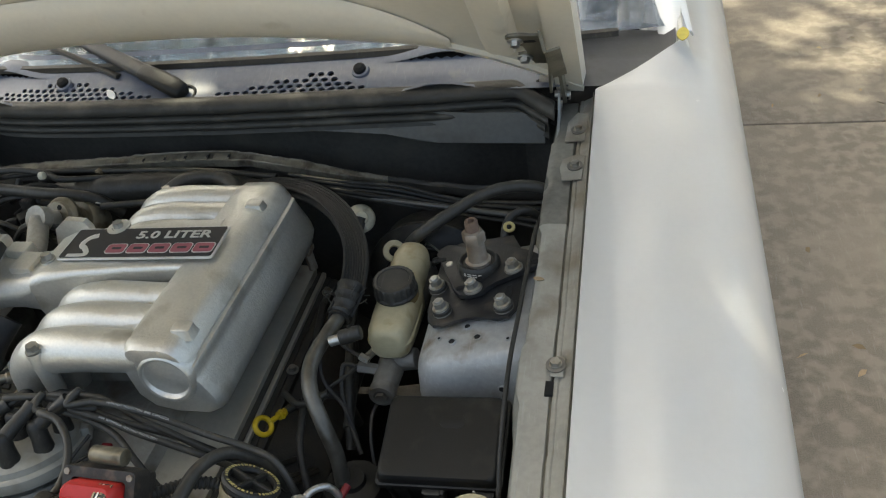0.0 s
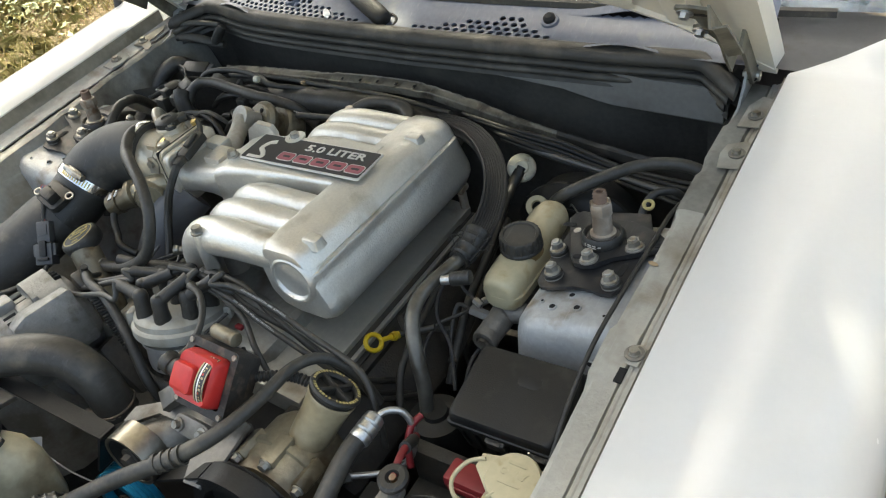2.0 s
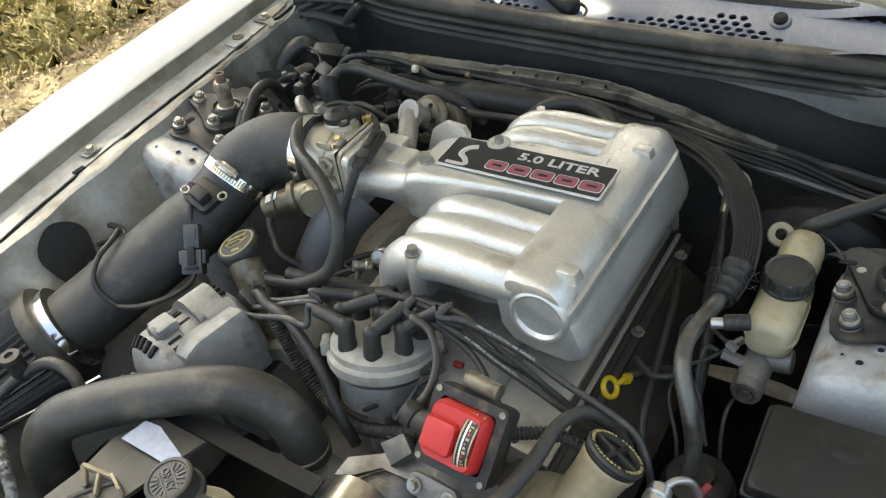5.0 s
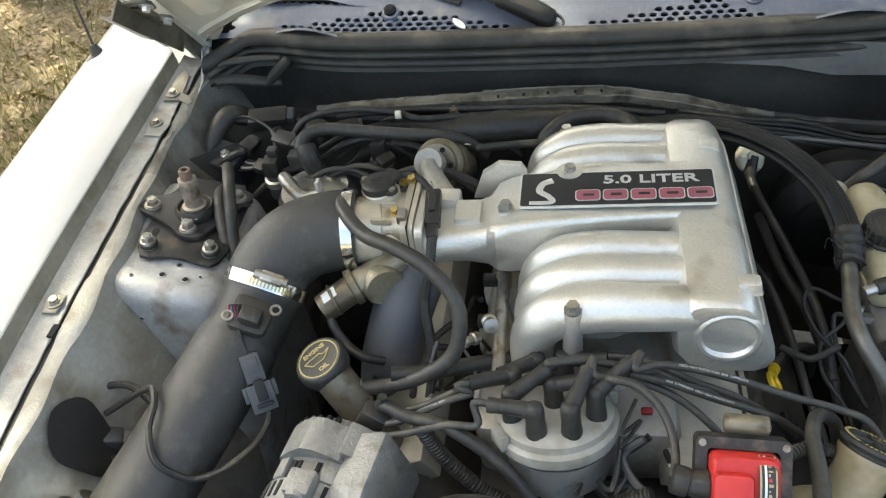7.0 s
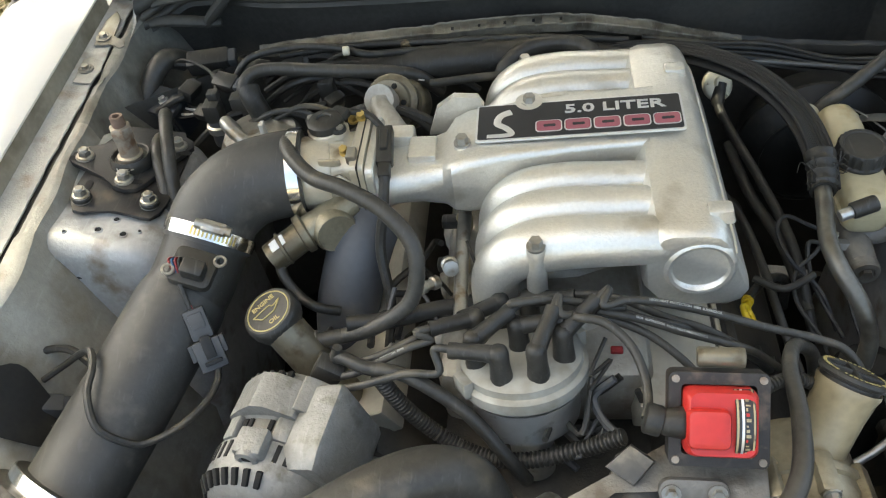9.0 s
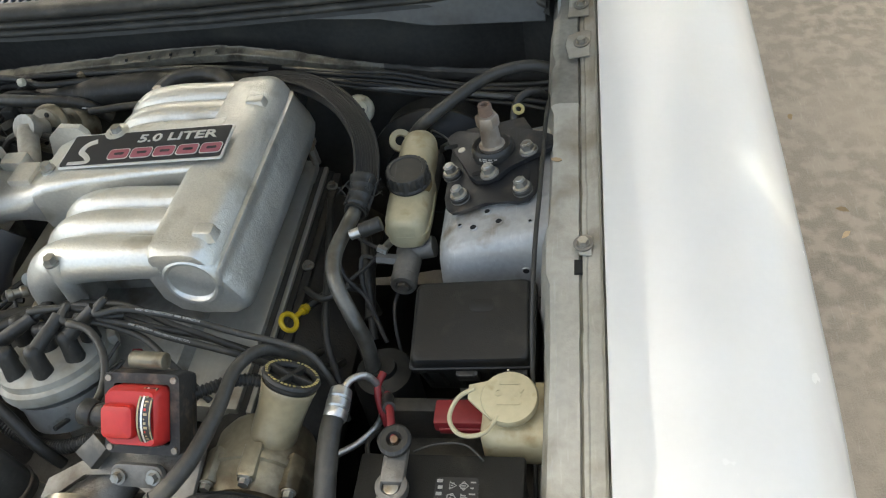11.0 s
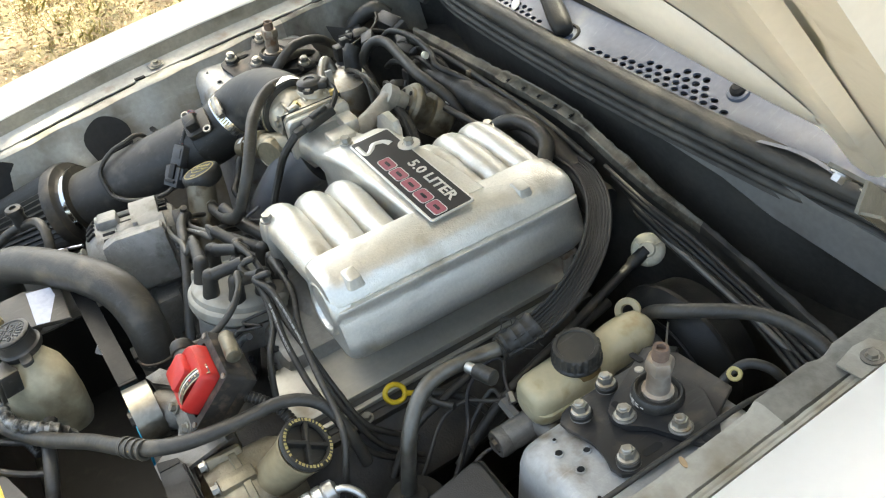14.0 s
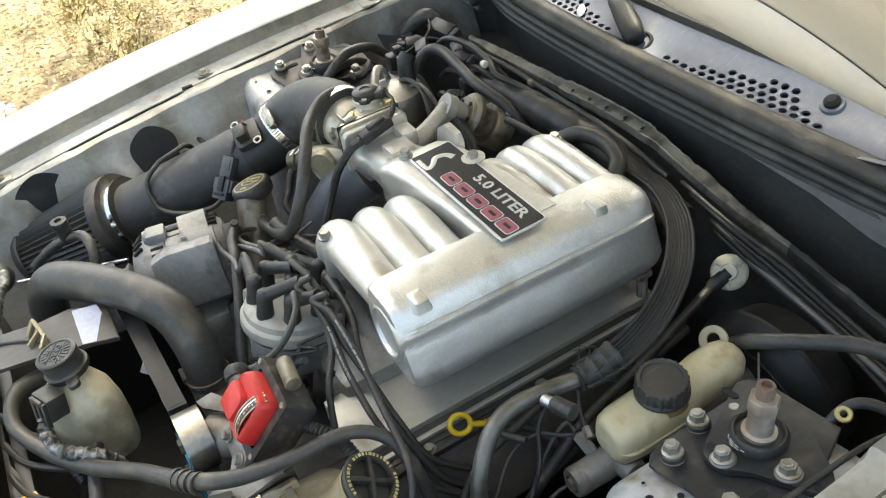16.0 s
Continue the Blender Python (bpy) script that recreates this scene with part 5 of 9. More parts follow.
def valve_cover(s):
    v = thing("valve_cover", (0.24 * s, -0.03, 0.66), "flat grey painted valve cover with black edge rails", "valve cover", "valve covers")
    m = Matrix.Translation((0.169, -0.020, 0.711)) @ Matrix.Rotation(radians(9), 4, "Y") if s > 0 else Matrix.Translation((-0.20, -0.03, 0.70)) @ Matrix.Rotation(radians(-30), 4, "Y")
    half = 0.048
    bm = nb()
    box(bm, (0, -0.022, -0.02), (2 * half, 0.464, 0.04), 0.003, m, 2)
    part("cover", bm, "cover", v)
    for k, (w, drop, mat) in enumerate(((0.008, 0.009, "plastic"), (0.007, 0.006, "cover"), (0.009, 0.013, "plastic"), (0.012, 0.014, "block"))):
        x0 = half + (0.0, 0.008, 0.015, 0.024)[k]
        bm = nb()
        box(bm, ((x0 + w / 2) * s, -0.018 - 0.002 * k, -0.02 - drop), (w, 0.46, 0.03), 0.0015, m)
        part("edge_rail", bm, mat, v)
    for y in (-0.17, 0.0, 0.17):
        bm = nb()
        hexbolt(bm, m @ Vector(((half + 0.029) * s, y, -0.017)), (0.1, 0, 1), 0.006, 0.007)
        part("bolt", bm, "steel", v)
    return v


for side in (1, -1):
    valve_cover(side)


# Added floor; its near-black stands for the unlit depth below the engine.
def bay_floor():
    bm = nb()
    box(bm, (0, -0.32, 0.24), (1.24, 1.28, 0.02), 0.005)
    return solo("undertray", bm, "lidblack", "added black floor standing in for the dark depth below the engine", "undertray")


bay_floor()


# ---------------------------------------------------------------- upper intake manifold
def intake():
    t = thing("intake_manifold", (0.08, 0, 0.72), "silver cast aluminium upper intake manifold with a badge", "intake manifold")
    # plenum box: rounded section swept along the car
    def section(y, k):
        base = [(0.128, 0.800), (0.124, 0.840), (0.134, 0.868), (0.139, 0.880), (0.148, 0.8845), (0.188, 0.8845), (0.200, 0.881), (0.209, 0.872), (0.2168, 0.8545), (0.2150, 0.8510), (0.2205, 0.8500), (0.2222, 0.8465), (0.2215, 0.8425), (0.2260, 0.832),
                (0.2385, 0.802), (0.2410, 0.790), (0.236, 0.778), (0.222, 0.770), (0.175, 0.770), (0.145, 0.778)]
        cx, cz = 0.18, 0.83
        return [Vector((cx + (x - cx) * k, y, cz + (z - cz) * k - 0.028 * y)) for x, z in base]

    bm = nb()
    loft(bm, [section(y, k) for y, k in ((-0.186, 0.80), (-0.184, 0.90), (-0.178, 0.965), (-0.168, 1.0), (-0.08, 1.0), (0.05, 1.0), (0.140, 1.0), (0.162, 0.985), (0.178, 0.93), (0.187, 0.84), (0.191, 0.72))])
    plenum = part("plenum", bm, "alu", t)
    # round boss in the plenum's front end
    bm = nb()
    lathe(bm, ((0.0385, -0.02), (0.0375, 0.001), (0.0355, 0.0045), (0.0325, 0.006), (0.0295, 0.005), (0.0275, 0.001), (0.0255, -0.0005), (0.0225, 0.0012), (0.0, 0.002)), (0.183, -0.184, 0.840), (0, -1, 0.08), 40)
    part("end_boss", bm, "alu", plenum)
    # small cast tabs on the deck
    for x, y, z in ((0.190, 0.113, 0.881), (0.203, -0.148, 0.887)):
        bm = nb()
        loft(bm, [[Vector((x + px * k, y + py * k, z + h)) for px, py in rounded(0.026, 0.019, 0.004, 2)] for k, h in ((1.2, -0.010), (1.02, -0.002), (0.92, 0.0035), (0.72, 0.0048))])
        part("cast_tab", bm, "alu", plenum)
    # runners
    for y, r, drop in ((0.166, 0.0225, 0.0), (0.120, 0.0225, 0.0), (0.078, 0.020, 0.0), (-0.066, 0.0215, 0.0), (-0.112, 0.0235, 0.0), (-0.162, 0.0255, 0.0)):
        z = 0.8555 - 0.026 * y
        bm = nb()
        tube(bm, [(0.150, y, z), (0.09, y, z), (0.045, y, z - 0.001), (0.005, y, z - 0.009), (-0.022, y, z - 0.032), (-0.032, y, z - 0.065), (-0.034, y, z - 0.12)], r, 18, 6, lambda s, d: 1.0 + 0.14 * math.sin(min(1, s * 1.1) * math.pi), side=(0, 1, 0))
        part("runner", bm, "alu", t)
    # web between the runner groups, below the badge, and the neck to the throttle
    def neck(x, y0, y1, z1, z0, r):
        return [Vector((x, py, pz)) for py, pz in rounded(y1 - y0, z1 - z0, r, 4, (y0 + y1) / 2, (z0 + z1) / 2)]

    bm = nb()
    loft(bm, [neck(0.16, -0.030, 0.078, 0.884, 0.80, 0.006), neck(0.06, -0.036, 0.072, 0.883, 0.80, 0.008), neck(-0.02, -0.045, 0.062, 0.882, 0.80, 0.010), neck(-0.062, -0.054, 0.055, 0.8815, 0.80, 0.012), neck(-0.080, -0.058, 0.050, 0.8765, 0.805, 0.014), neck(-0.092, -0.050, 0.040, 0.866, 0.805, 0.020),
              neck(-0.12, -0.052, 0.032, 0.862, 0.81, 0.024), neck(-0.150, -0.056, 0.028, 0.861, 0.812, 0.024), neck(-0.168, -0.061, 0.027, 0.864, 0.81, 0.022)])
    part("throttle_neck", bm, "alu", t)
    bm = nb()
    loft(bm, [neck(-0.168, -0.068, 0.036, 0.888, 0.795, 0.010), neck(-0.170, -0.070, 0.038, 0.890, 0.795, 0.012), neck(-0.178, -0.070, 0.038, 0.890, 0.795, 0.012)])
    part("neck_flange", bm, "alu", t)
    # flat pad and cross rib cast on the neck
    bm = nb()
    box(bm, (-0.118, -0.006, 0.866), (0.034, 0.040, 0.012), 0.003)
    part("cast_pad", bm, "alu", t)
    bm = nb()
    box(bm, (-0.148, 0.022, 0.862), (0.036, 0.026, 0.026), 0.005)
    part("pipe_mount", bm, "alu", t)
    # tall rib behind the neck
    bm = nb()
    plate(bm, [(-0.118, 0.84), (-0.05, 0.84), (-0.045, 0.880), (-0.052, 0.893), (-0.082, 0.896), (-0.104, 0.880)], Matrix(((1, 0, 0, 0), (0, 0, 1, 0.055), (0, 1, 0, 0), (0, 0, 0, 1))), 0.012, 0.003)
    part("lifting_rib", bm, "alu", t)
    # upright bosses with their bolts
    for x, y, z, mat in ((0.016, -0.183, 0.875, "steel"), (0.004, 0.186, 0.853, "steel"), (-0.068, -0.018, 0.882, "steel"), (0.0105, 0.047, 0.888, "steel")):
        bm = nb()
        cyl(bm, (x, y, z - 0.07), (x, y, z), 0.0115, 0.0105, 16, 0.002)
        boss = part("bolt_boss", bm, "alu", t)
        bm = nb()
        hexbolt(bm, (x, y, z), (0, 0, 1), 0.0075, 0.009, 1.35)
        part("bolt", bm, mat, boss)
    # stays below the plenum
    bm = nb()
    box(bm, (0.222, 0.160, 0.762), (0.022, 0.026, 0.012), 0.004, None)
    cyl(bm, (0.222, 0.163, 0.764), (0.226, 0.160, 0.724), 0.0075, seg=8)
    part("stay", bm, "rustysteel", t, "browned stud below the plenum")
    # badge
    o = Vector((0.0672, 0.0115, 0.8880))
    ux = Vector((0.2365, -0.002, 0.0075)).normalized()
    uy = Vector((0.002, 0.063, 0.002)).normalized()
    uz = ux.cross(uy).normalized()
    m = Matrix((ux, uz.cross(ux), uz)).transposed().to_4x4()
    m.translation = o
    bm = nb()
    plate(bm, rounded(0.240, 0.0665, 0.004, 3), m, 0.0024, 0.0006)
    badge = part("badge", bm, "silver", t, "black badge with silver rim, pale lettering and red blocks")
    bm = nb()
    plate(bm, rounded(0.2345, 0.061, 0.003, 3), m @ Matrix.Translation((0, 0, 0.002)), 0.0010)
    part("badge_field", bm, "plateblack", badge)
    bm = nb()
    cyl(bm, m @ Vector((-0.057, 0.035, 0.001)), m @ Vector((-0.057, 0.035, 0.0038)), 0.0165, seg=24)
    part("badge_cutout", bm, "alu", badge)
    words("5.0 LITER", 0.0215, m @ Matrix.Translation((0.042, 0.0145, 0.0032)) @ Matrix.Diagonal((1.36, 1.0, 1, 1)), 0.0006, "silver", "lettering", badge)
    # five plain outlined blocks in place of the name
    for k in range(5):
        cx = -0.034 + k * 0.0335
        bm = nb()
        plate(bm, rounded(0.0310, 0.0205, 0.005, 3, cx, -0.0135), m @ Matrix.Translation((0, 0, 0.0030)), 0.0005)
        part("block_rim", bm, "silver", badge)
        bm = nb()
        plate(bm, rounded(0.0282, 0.0175, 0.004, 3, cx, -0.0135), m @ Matrix.Translation((0, 0, 0.0034)), 0.0006)
        part("red_block", bm, "platepink", badge)
        bm = nb()
        plate(bm, rounded(0.014, 0.0045, 0.0015, 2, cx + 0.001, -0.0135), m @ Matrix.Translation((0, 0, 0.0039)), 0.0004)
        part("block_slot", bm, "plateblack", badge)
    bm = nb()
    tube(bm, [m @ Vector(p) for p in ((-0.106, -0.026, 0.0034), (-0.078, -0.025, 0.0034), (-0.083, -0.014, 0.0034), (-0.094, -0.004, 0.0034), (-0.090, 0.010, 0.0034), (-0.078, 0.016, 0.0034))], 0.0042, 8, 6, lambda s, d: 0.75 + 0.5 * s, flat=0.15, side=tuple(uz))
    part("emblem", bm, "silver", badge, "plain curved silver emblem")
    return t


intake()


def throttle():
    t = thing("throttle_body", (-0.225, -0.02, 0.80), "bronze-grey throttle body with black sensor", "throttle body")
    bm = nb()
    loft(bm, [[Vector((x, py, pz)) for py, pz in rounded(w, h, r, 5, -0.018, 0.848)] for x, w, h, r in ((-0.1795, 0.102, 0.094, 0.012), (-0.186, 0.102, 0.094, 0.012), (-0.1865, 0.098, 0.090, 0.012), (-0.196, 0.098, 0.090, 0.012), (-0.199, 0.086, 0.084, 0.03), (-0.232, 0.088, 0.086, 0.04), (-0.236, 0.092, 0.09, 0.044))])
    house = part("housing", bm, "throttle", t)
    bm = nb()
    box(bm, (-0.1862, -0.018, 0.848), (0.0016, 0.104, 0.096), 0.0005)
    part("gasket", bm, "lidblack", house)
    bm = nb()
    cyl(bm, (-0.232, -0.022, 0.850), (-0.272, -0.030, 0.856), 0.045, 0.044, 28, 0.003)
    part("inlet", bm, "throttle", t)
    # raised pad, round boss and the black sensor on it
    bm = nb()
    lathe(bm, ((0, -0.02), (0.027, -0.02), (0.026, -0.004), (0.0235, 0.0), (0.0235, 0.008), (0.022, 0.0095), (0, 0.0095)), (-0.232, 0.004, 0.890), (-0.05, 0.02, 1), 26)
    part("sensor_boss", bm, "throttle", house)
    bm = nb()
    m = frame_of((-0.232, 0.004, 0.900), (-0.05, 0.02, 1), (0.5, 0.8, 0))
    lathe(bm, ((0, 0), (0.0215, 0), (0.022, 0.002), (0.0215, 0.009), (0.018, 0.012), (0.009, 0.013), (0.008, 0.011), (0, 0.011)), m.translation, m.col[2].xyz, 26)
    plate(bm, rounded(0.060, 0.018, 0.008, 4), m, 0.005, 0.001)
    box(bm, (0.004, 0.022, 0.005), (0.022, 0.018, 0.012), 0.003, m)
    sensor = part("position_sensor", bm, "plastic", t, "black throttle position sensor")
    for x in (-0.024, 0.024):
        bm = nb()
        cyl(bm, m @ Vector((x, 0, 0.004)), m @ Vector((x, 0, 0.0075)), 0.0048, 0.0044, 12)
        part("screw", bm, "steel", sensor)
    # spring, lever and stop of the linkage
    bm = nb()
    box(bm, (-0.195, -0.045, 0.893), (0.012, 0.02, 0.014), 0.003)
    plate(bm, [(-0.010, -0.016), (0.012, -0.014), (0.016, 0.004), (0.004, 0.014), (-0.010, 0.010)], frame_of((-0.212, -0.066, 0.868), (0, -1, 0.2)), 0.003, 0.0008)
    cyl(bm, (-0.212, -0.058, 0.868), (-0.212, -0.074, 0.871), 0.006, seg=12)
    part("linkage", bm, "steel", t)
    for x, y, z in ((-0.206, 0.034, 0.884), (-0.205, -0.034, 0.889), (-0.262, -0.048, 0.862), (-0.192, 0.026, 0.893)):
        bm = nb()
        hexbolt(bm, (x, y, z), (-0.1, -0.3, 1), 0.0056, 0.008, 1.2)
        part("bolt", bm, "brass", t, "brass hex screw")
    for k in range(3):
        bm = nb()
        box(bm, (-0.222, -0.050 + 0.034 * k, 0.888), (0.026, 0.004, 0.010), 0.0015)
        part("cast_rib", bm, "throttle", house)
    # idle valve: stub pipe and round cap to the front
    bm = nb()
    tube(bm, [(-0.205, -0.055, 0.83), (-0.245, -0.085, 0.822), (-0.30, -0.118, 0.80)], 0.019, 16, 6)
    lathe(bm, ((0.019, 0.0), (0.0245, 0.002), (0.0245, 0.01), (0.019, 0.012)), (-0.255, -0.092, 0.819), (-0.85, -0.5, -0.2), 20)
    lathe(bm, ((0.018, 0.0), (0.0215, 0.001), (0.0215, 0.004), (0.018, 0.005)), (-0.283, -0.108, 0.808), (-0.85, -0.5, -0.2), 20)
    valve = part("bypass_valve", bm, "gold", t, "cast bypass valve")
    bm = nb()
    lathe(bm, ((0, 0), (0.0265, 0), (0.0275, 0.004), (0.0265, 0.027), (0.024, 0.030), (0.0225, 0.0285), (0, 0.0285)), (-0.235, -0.072, 0.815), (0.5, -0.8, 0.1), 26)
    part("round_cap", bm, "gold", valve)
    bm = nb()
    box(bm, (0, 0, 0), (0.014, 0.020, 0.0012), 0, frame_of((-0.288, -0.116, 0.8235), (-0.25, -0.35, 0.9), (-0.85, -0.5, -0.2)))
    part("sticker", bm, "paper", t)
    return t


throttle()


def hose(name, pts, r, mat, label, category="hose", group="", seg=12, per=8, rfun=None, ends=None):
    bm = nb()
    tube(bm, pts, r, seg, per, rfun)
    return solo(name, bm, mat, label, category, group)


def band(bm, c, axis, r, w):
    lathe(bm, ((r - 0.001, -w / 2), (r + 0.0018, -w / 2), (r + 0.0022, 0), (r + 0.0018, w / 2), (r - 0.001, w / 2)), c, axis, 32)


# ---------------------------------------------------------------- air intake on the passenger side
def air_tube():
    t = thing("air_intake_tube", (-0.4, -0.2, 0.70), "satin black air intake tube with a silicone elbow", "intake tube")
    bm = nb()
    tube(bm, [(-0.262, -0.028, 0.856), (-0.292, -0.033, 0.858), (-0.335, -0.046, 0.853), (-0.368, -0.072, 0.836), (-0.382, -0.105, 0.812)], 0.0525, 28, 8)
    part("elbow", bm, "tube", t)
    bm = nb()
    tube(bm, [(-0.378, -0.098, 0.818), (-0.394, -0.140, 0.792), (-0.403, -0.163, 0.783)], 0.0500, 28, 4)
    part("meter_housing", bm, "plastic", t)
    bm = nb()
    tube(bm, [(-0.402, -0.160, 0.784), (-0.445, -0.265, 0.748), (-0.497, -0.385, 0.706)], 0.0535, 28, 8, lambda s, d: 0.96 + 0.04 * min(1, s * 12))
    part("straight_tube", bm, "tube", t)
    bm = nb()
    band(bm, (-0.378, -0.096, 0.819), (-0.28, -0.78, -0.55), 0.0525, 0.016)
    cl = part("hose_clamp", bm, "chrome", t, "bright worm-drive hose clamp")
    bm = nb()
    m = frame_of((-0.350, -0.126, 0.862), (0.3, -0.4, 0.85), (-0.28, -0.78, -0.55))
    box(bm, (0, 0, 0), (0.028, 0.014, 0.010), 0.002, m)
    cyl(bm, m @ Vector((-0.02, 0, 0)), m @ Vector((0.022, 0, 0)), 0.006, seg=10)
    part("clamp_screw", bm, "steel", cl)
    cm = frame_of((-0.378, -0.096, 0.819), (-0.28, -0.78, -0.55), (0, 0, 1))
    for k in range(12):
        bm = nb()
        box(bm, (0.0548, 0, 0), (0.0008, 0.0022, 0.011), 0, cm @ Matrix.Rotation(radians(22 + 5.0 * k), 4, "Z"))
        part("band_slot", bm, "brass", cl)
    bm = nb()
    band(bm, (-0.268, -0.030, 0.857), (-1, -0.1, 0.02), 0.0528, 0.014)
    part("hose_clamp", bm, "chrome", t)
    # sensor insert
    bm = nb()
    m = frame_of((-0.372, -0.165, 0.838), (0.28, -0.30, 0.92), (-0.2, -0.8, -0.3))
    plate(bm, rounded(0.05, 0.045, 0.008, 3), m @ Matrix.Translation((0, 0, -0.008)), 0.012, 0.002)
    box(bm, (-0.004, 0.006, 0.012), (0.026, 0.02, 0.02), 0.003, m)
    part("airflow_sensor", bm, "plastic", t)
    for x, y in ((0.024, 0.012), (-0.027, -0.014)):
        bm = nb()
        ring(bm, m @ Vector((x, y, 0.006)), m.to_3x3() @ Vector((0, 0, 1)), 0.006, 0.002, 14, 6)
        part("screw", bm, "steel", t)
    return t


air_tube()


def air_filter():
    f = thing("air_filter", (-0.55, -0.46, 0.62), "pleated black cone air filter with chrome clamp", "air filter")
    a, b = Vector((-0.492, -0.375, 0.710)), Vector((-0.600, -0.560, 0.640))
    ax = (b - a).normalized()
    m = frame_of(a, ax)
    L = (b - a).length
    bm = nb()
    rings = []
    for k in range(5):
        s = k / 4
        r0 = 0.074 - 0.016 * s
        rings.append([m @ Vector(((r0 + 0.005 * (i % 2)) * math.cos(2 * math.pi * i / 88), (r0 + 0.005 * (i % 2)) * math.sin(2 * math.pi * i / 88), 0.03 + (L - 0.04) * s)) for i in range(88)])
    loft(bm, rings)
    part("pleats", bm, "plastic", f, "dark pleated filter gauze", 20)
    bm = nb()
    lathe(bm, ((0.0, 0.0), (0.066, 0.0), (0.066, 0.016), (0.080, 0.018), (0.083, 0.024), (0.083, 0.038), (0.078, 0.042), (0.0, 0.042)), a, ax, 36)
    part("rubber_collar", bm, "rubber", f)
    bm = nb()
    band(bm, a + ax * 0.009, ax, 0.066, 0.017)
    part("hose_clamp", bm, "chrome", f)
    bm = nb()
    cyl(bm, a + ax * (L - 0.012), a + ax * (L + 0.012), 0.064, 0.058, 32, 0.006)
    part("end_cap", bm, "rubber", f)
    return f


air_filter()


def oil_filler():
    o = thing("oil_filler", (-0.235, -0.232, 0.70), "bronze oil filler neck with a black cap", "oil filler")
    c = Vector((-0.284, -0.203, 0.804))
    base = Vector((-0.222, -0.238, 0.715))
    ax = (c - base).normalized()
    bm = nb()
    tube(bm, [base - ax * 0.03, base + ax * 0.03, c - ax * 0.018], 0.0235, 18, 5)
    part("neck", bm, "tarnish", o)
    bm = nb()
    up = Vector((-0.26, -0.14, 0.95)).normalized()
    lathe(bm, ((0, -0.026), (0.026, -0.026), (0.031, -0.022), (0.0330, -0.014), (0.0330, -0.005), (0.0315, -0.001), (0.029, 0.001), (0, 0.001)), c, up, 30)
    cap = part("cap", bm, "plastic", o, "black cap with gold ring and lettering")
    bm = nb()
    ring(bm, c + up * 0.001, up, 0.0258, 0.0009, 36, 6)
    part("gold_ring", bm, "goldprint", cap)
    m = frame_of(c + up * 0.0014, up, (0.0, 0.9, 0)) @ Matrix.Rotation(radians(38), 4, "Z")
    words("ENGINE", 0.0085, m @ Matrix.Translation((0, 0.0135, 0)), 0.0003, "goldprint", "lettering", cap)
    words("OIL", 0.0085, m @ Matrix.Translation((0, -0.0165, 0)), 0.0003, "goldprint", "lettering", cap)
    bm = nb()
    can = [(-0.018, 0.004), (-0.010, -0.006), (0.006, -0.006), (0.018, 0.004), (0.008, 0.001), (0.004, 0.005), (-0.008, 0.005)]
    tube(bm, [m @ Vector((*q, 0.0003)) for a, b in zip(can, can[1:] + can[:1]) for q in (a, ((a[0] + b[0]) / 2, (a[1] + b[1]) / 2))] + [m @ Vector((*can[0], 0.0003))], 0.0008, 6, 2)
    part("oil_can_mark", bm, "goldprint", cap)
    return o


oil_filler()


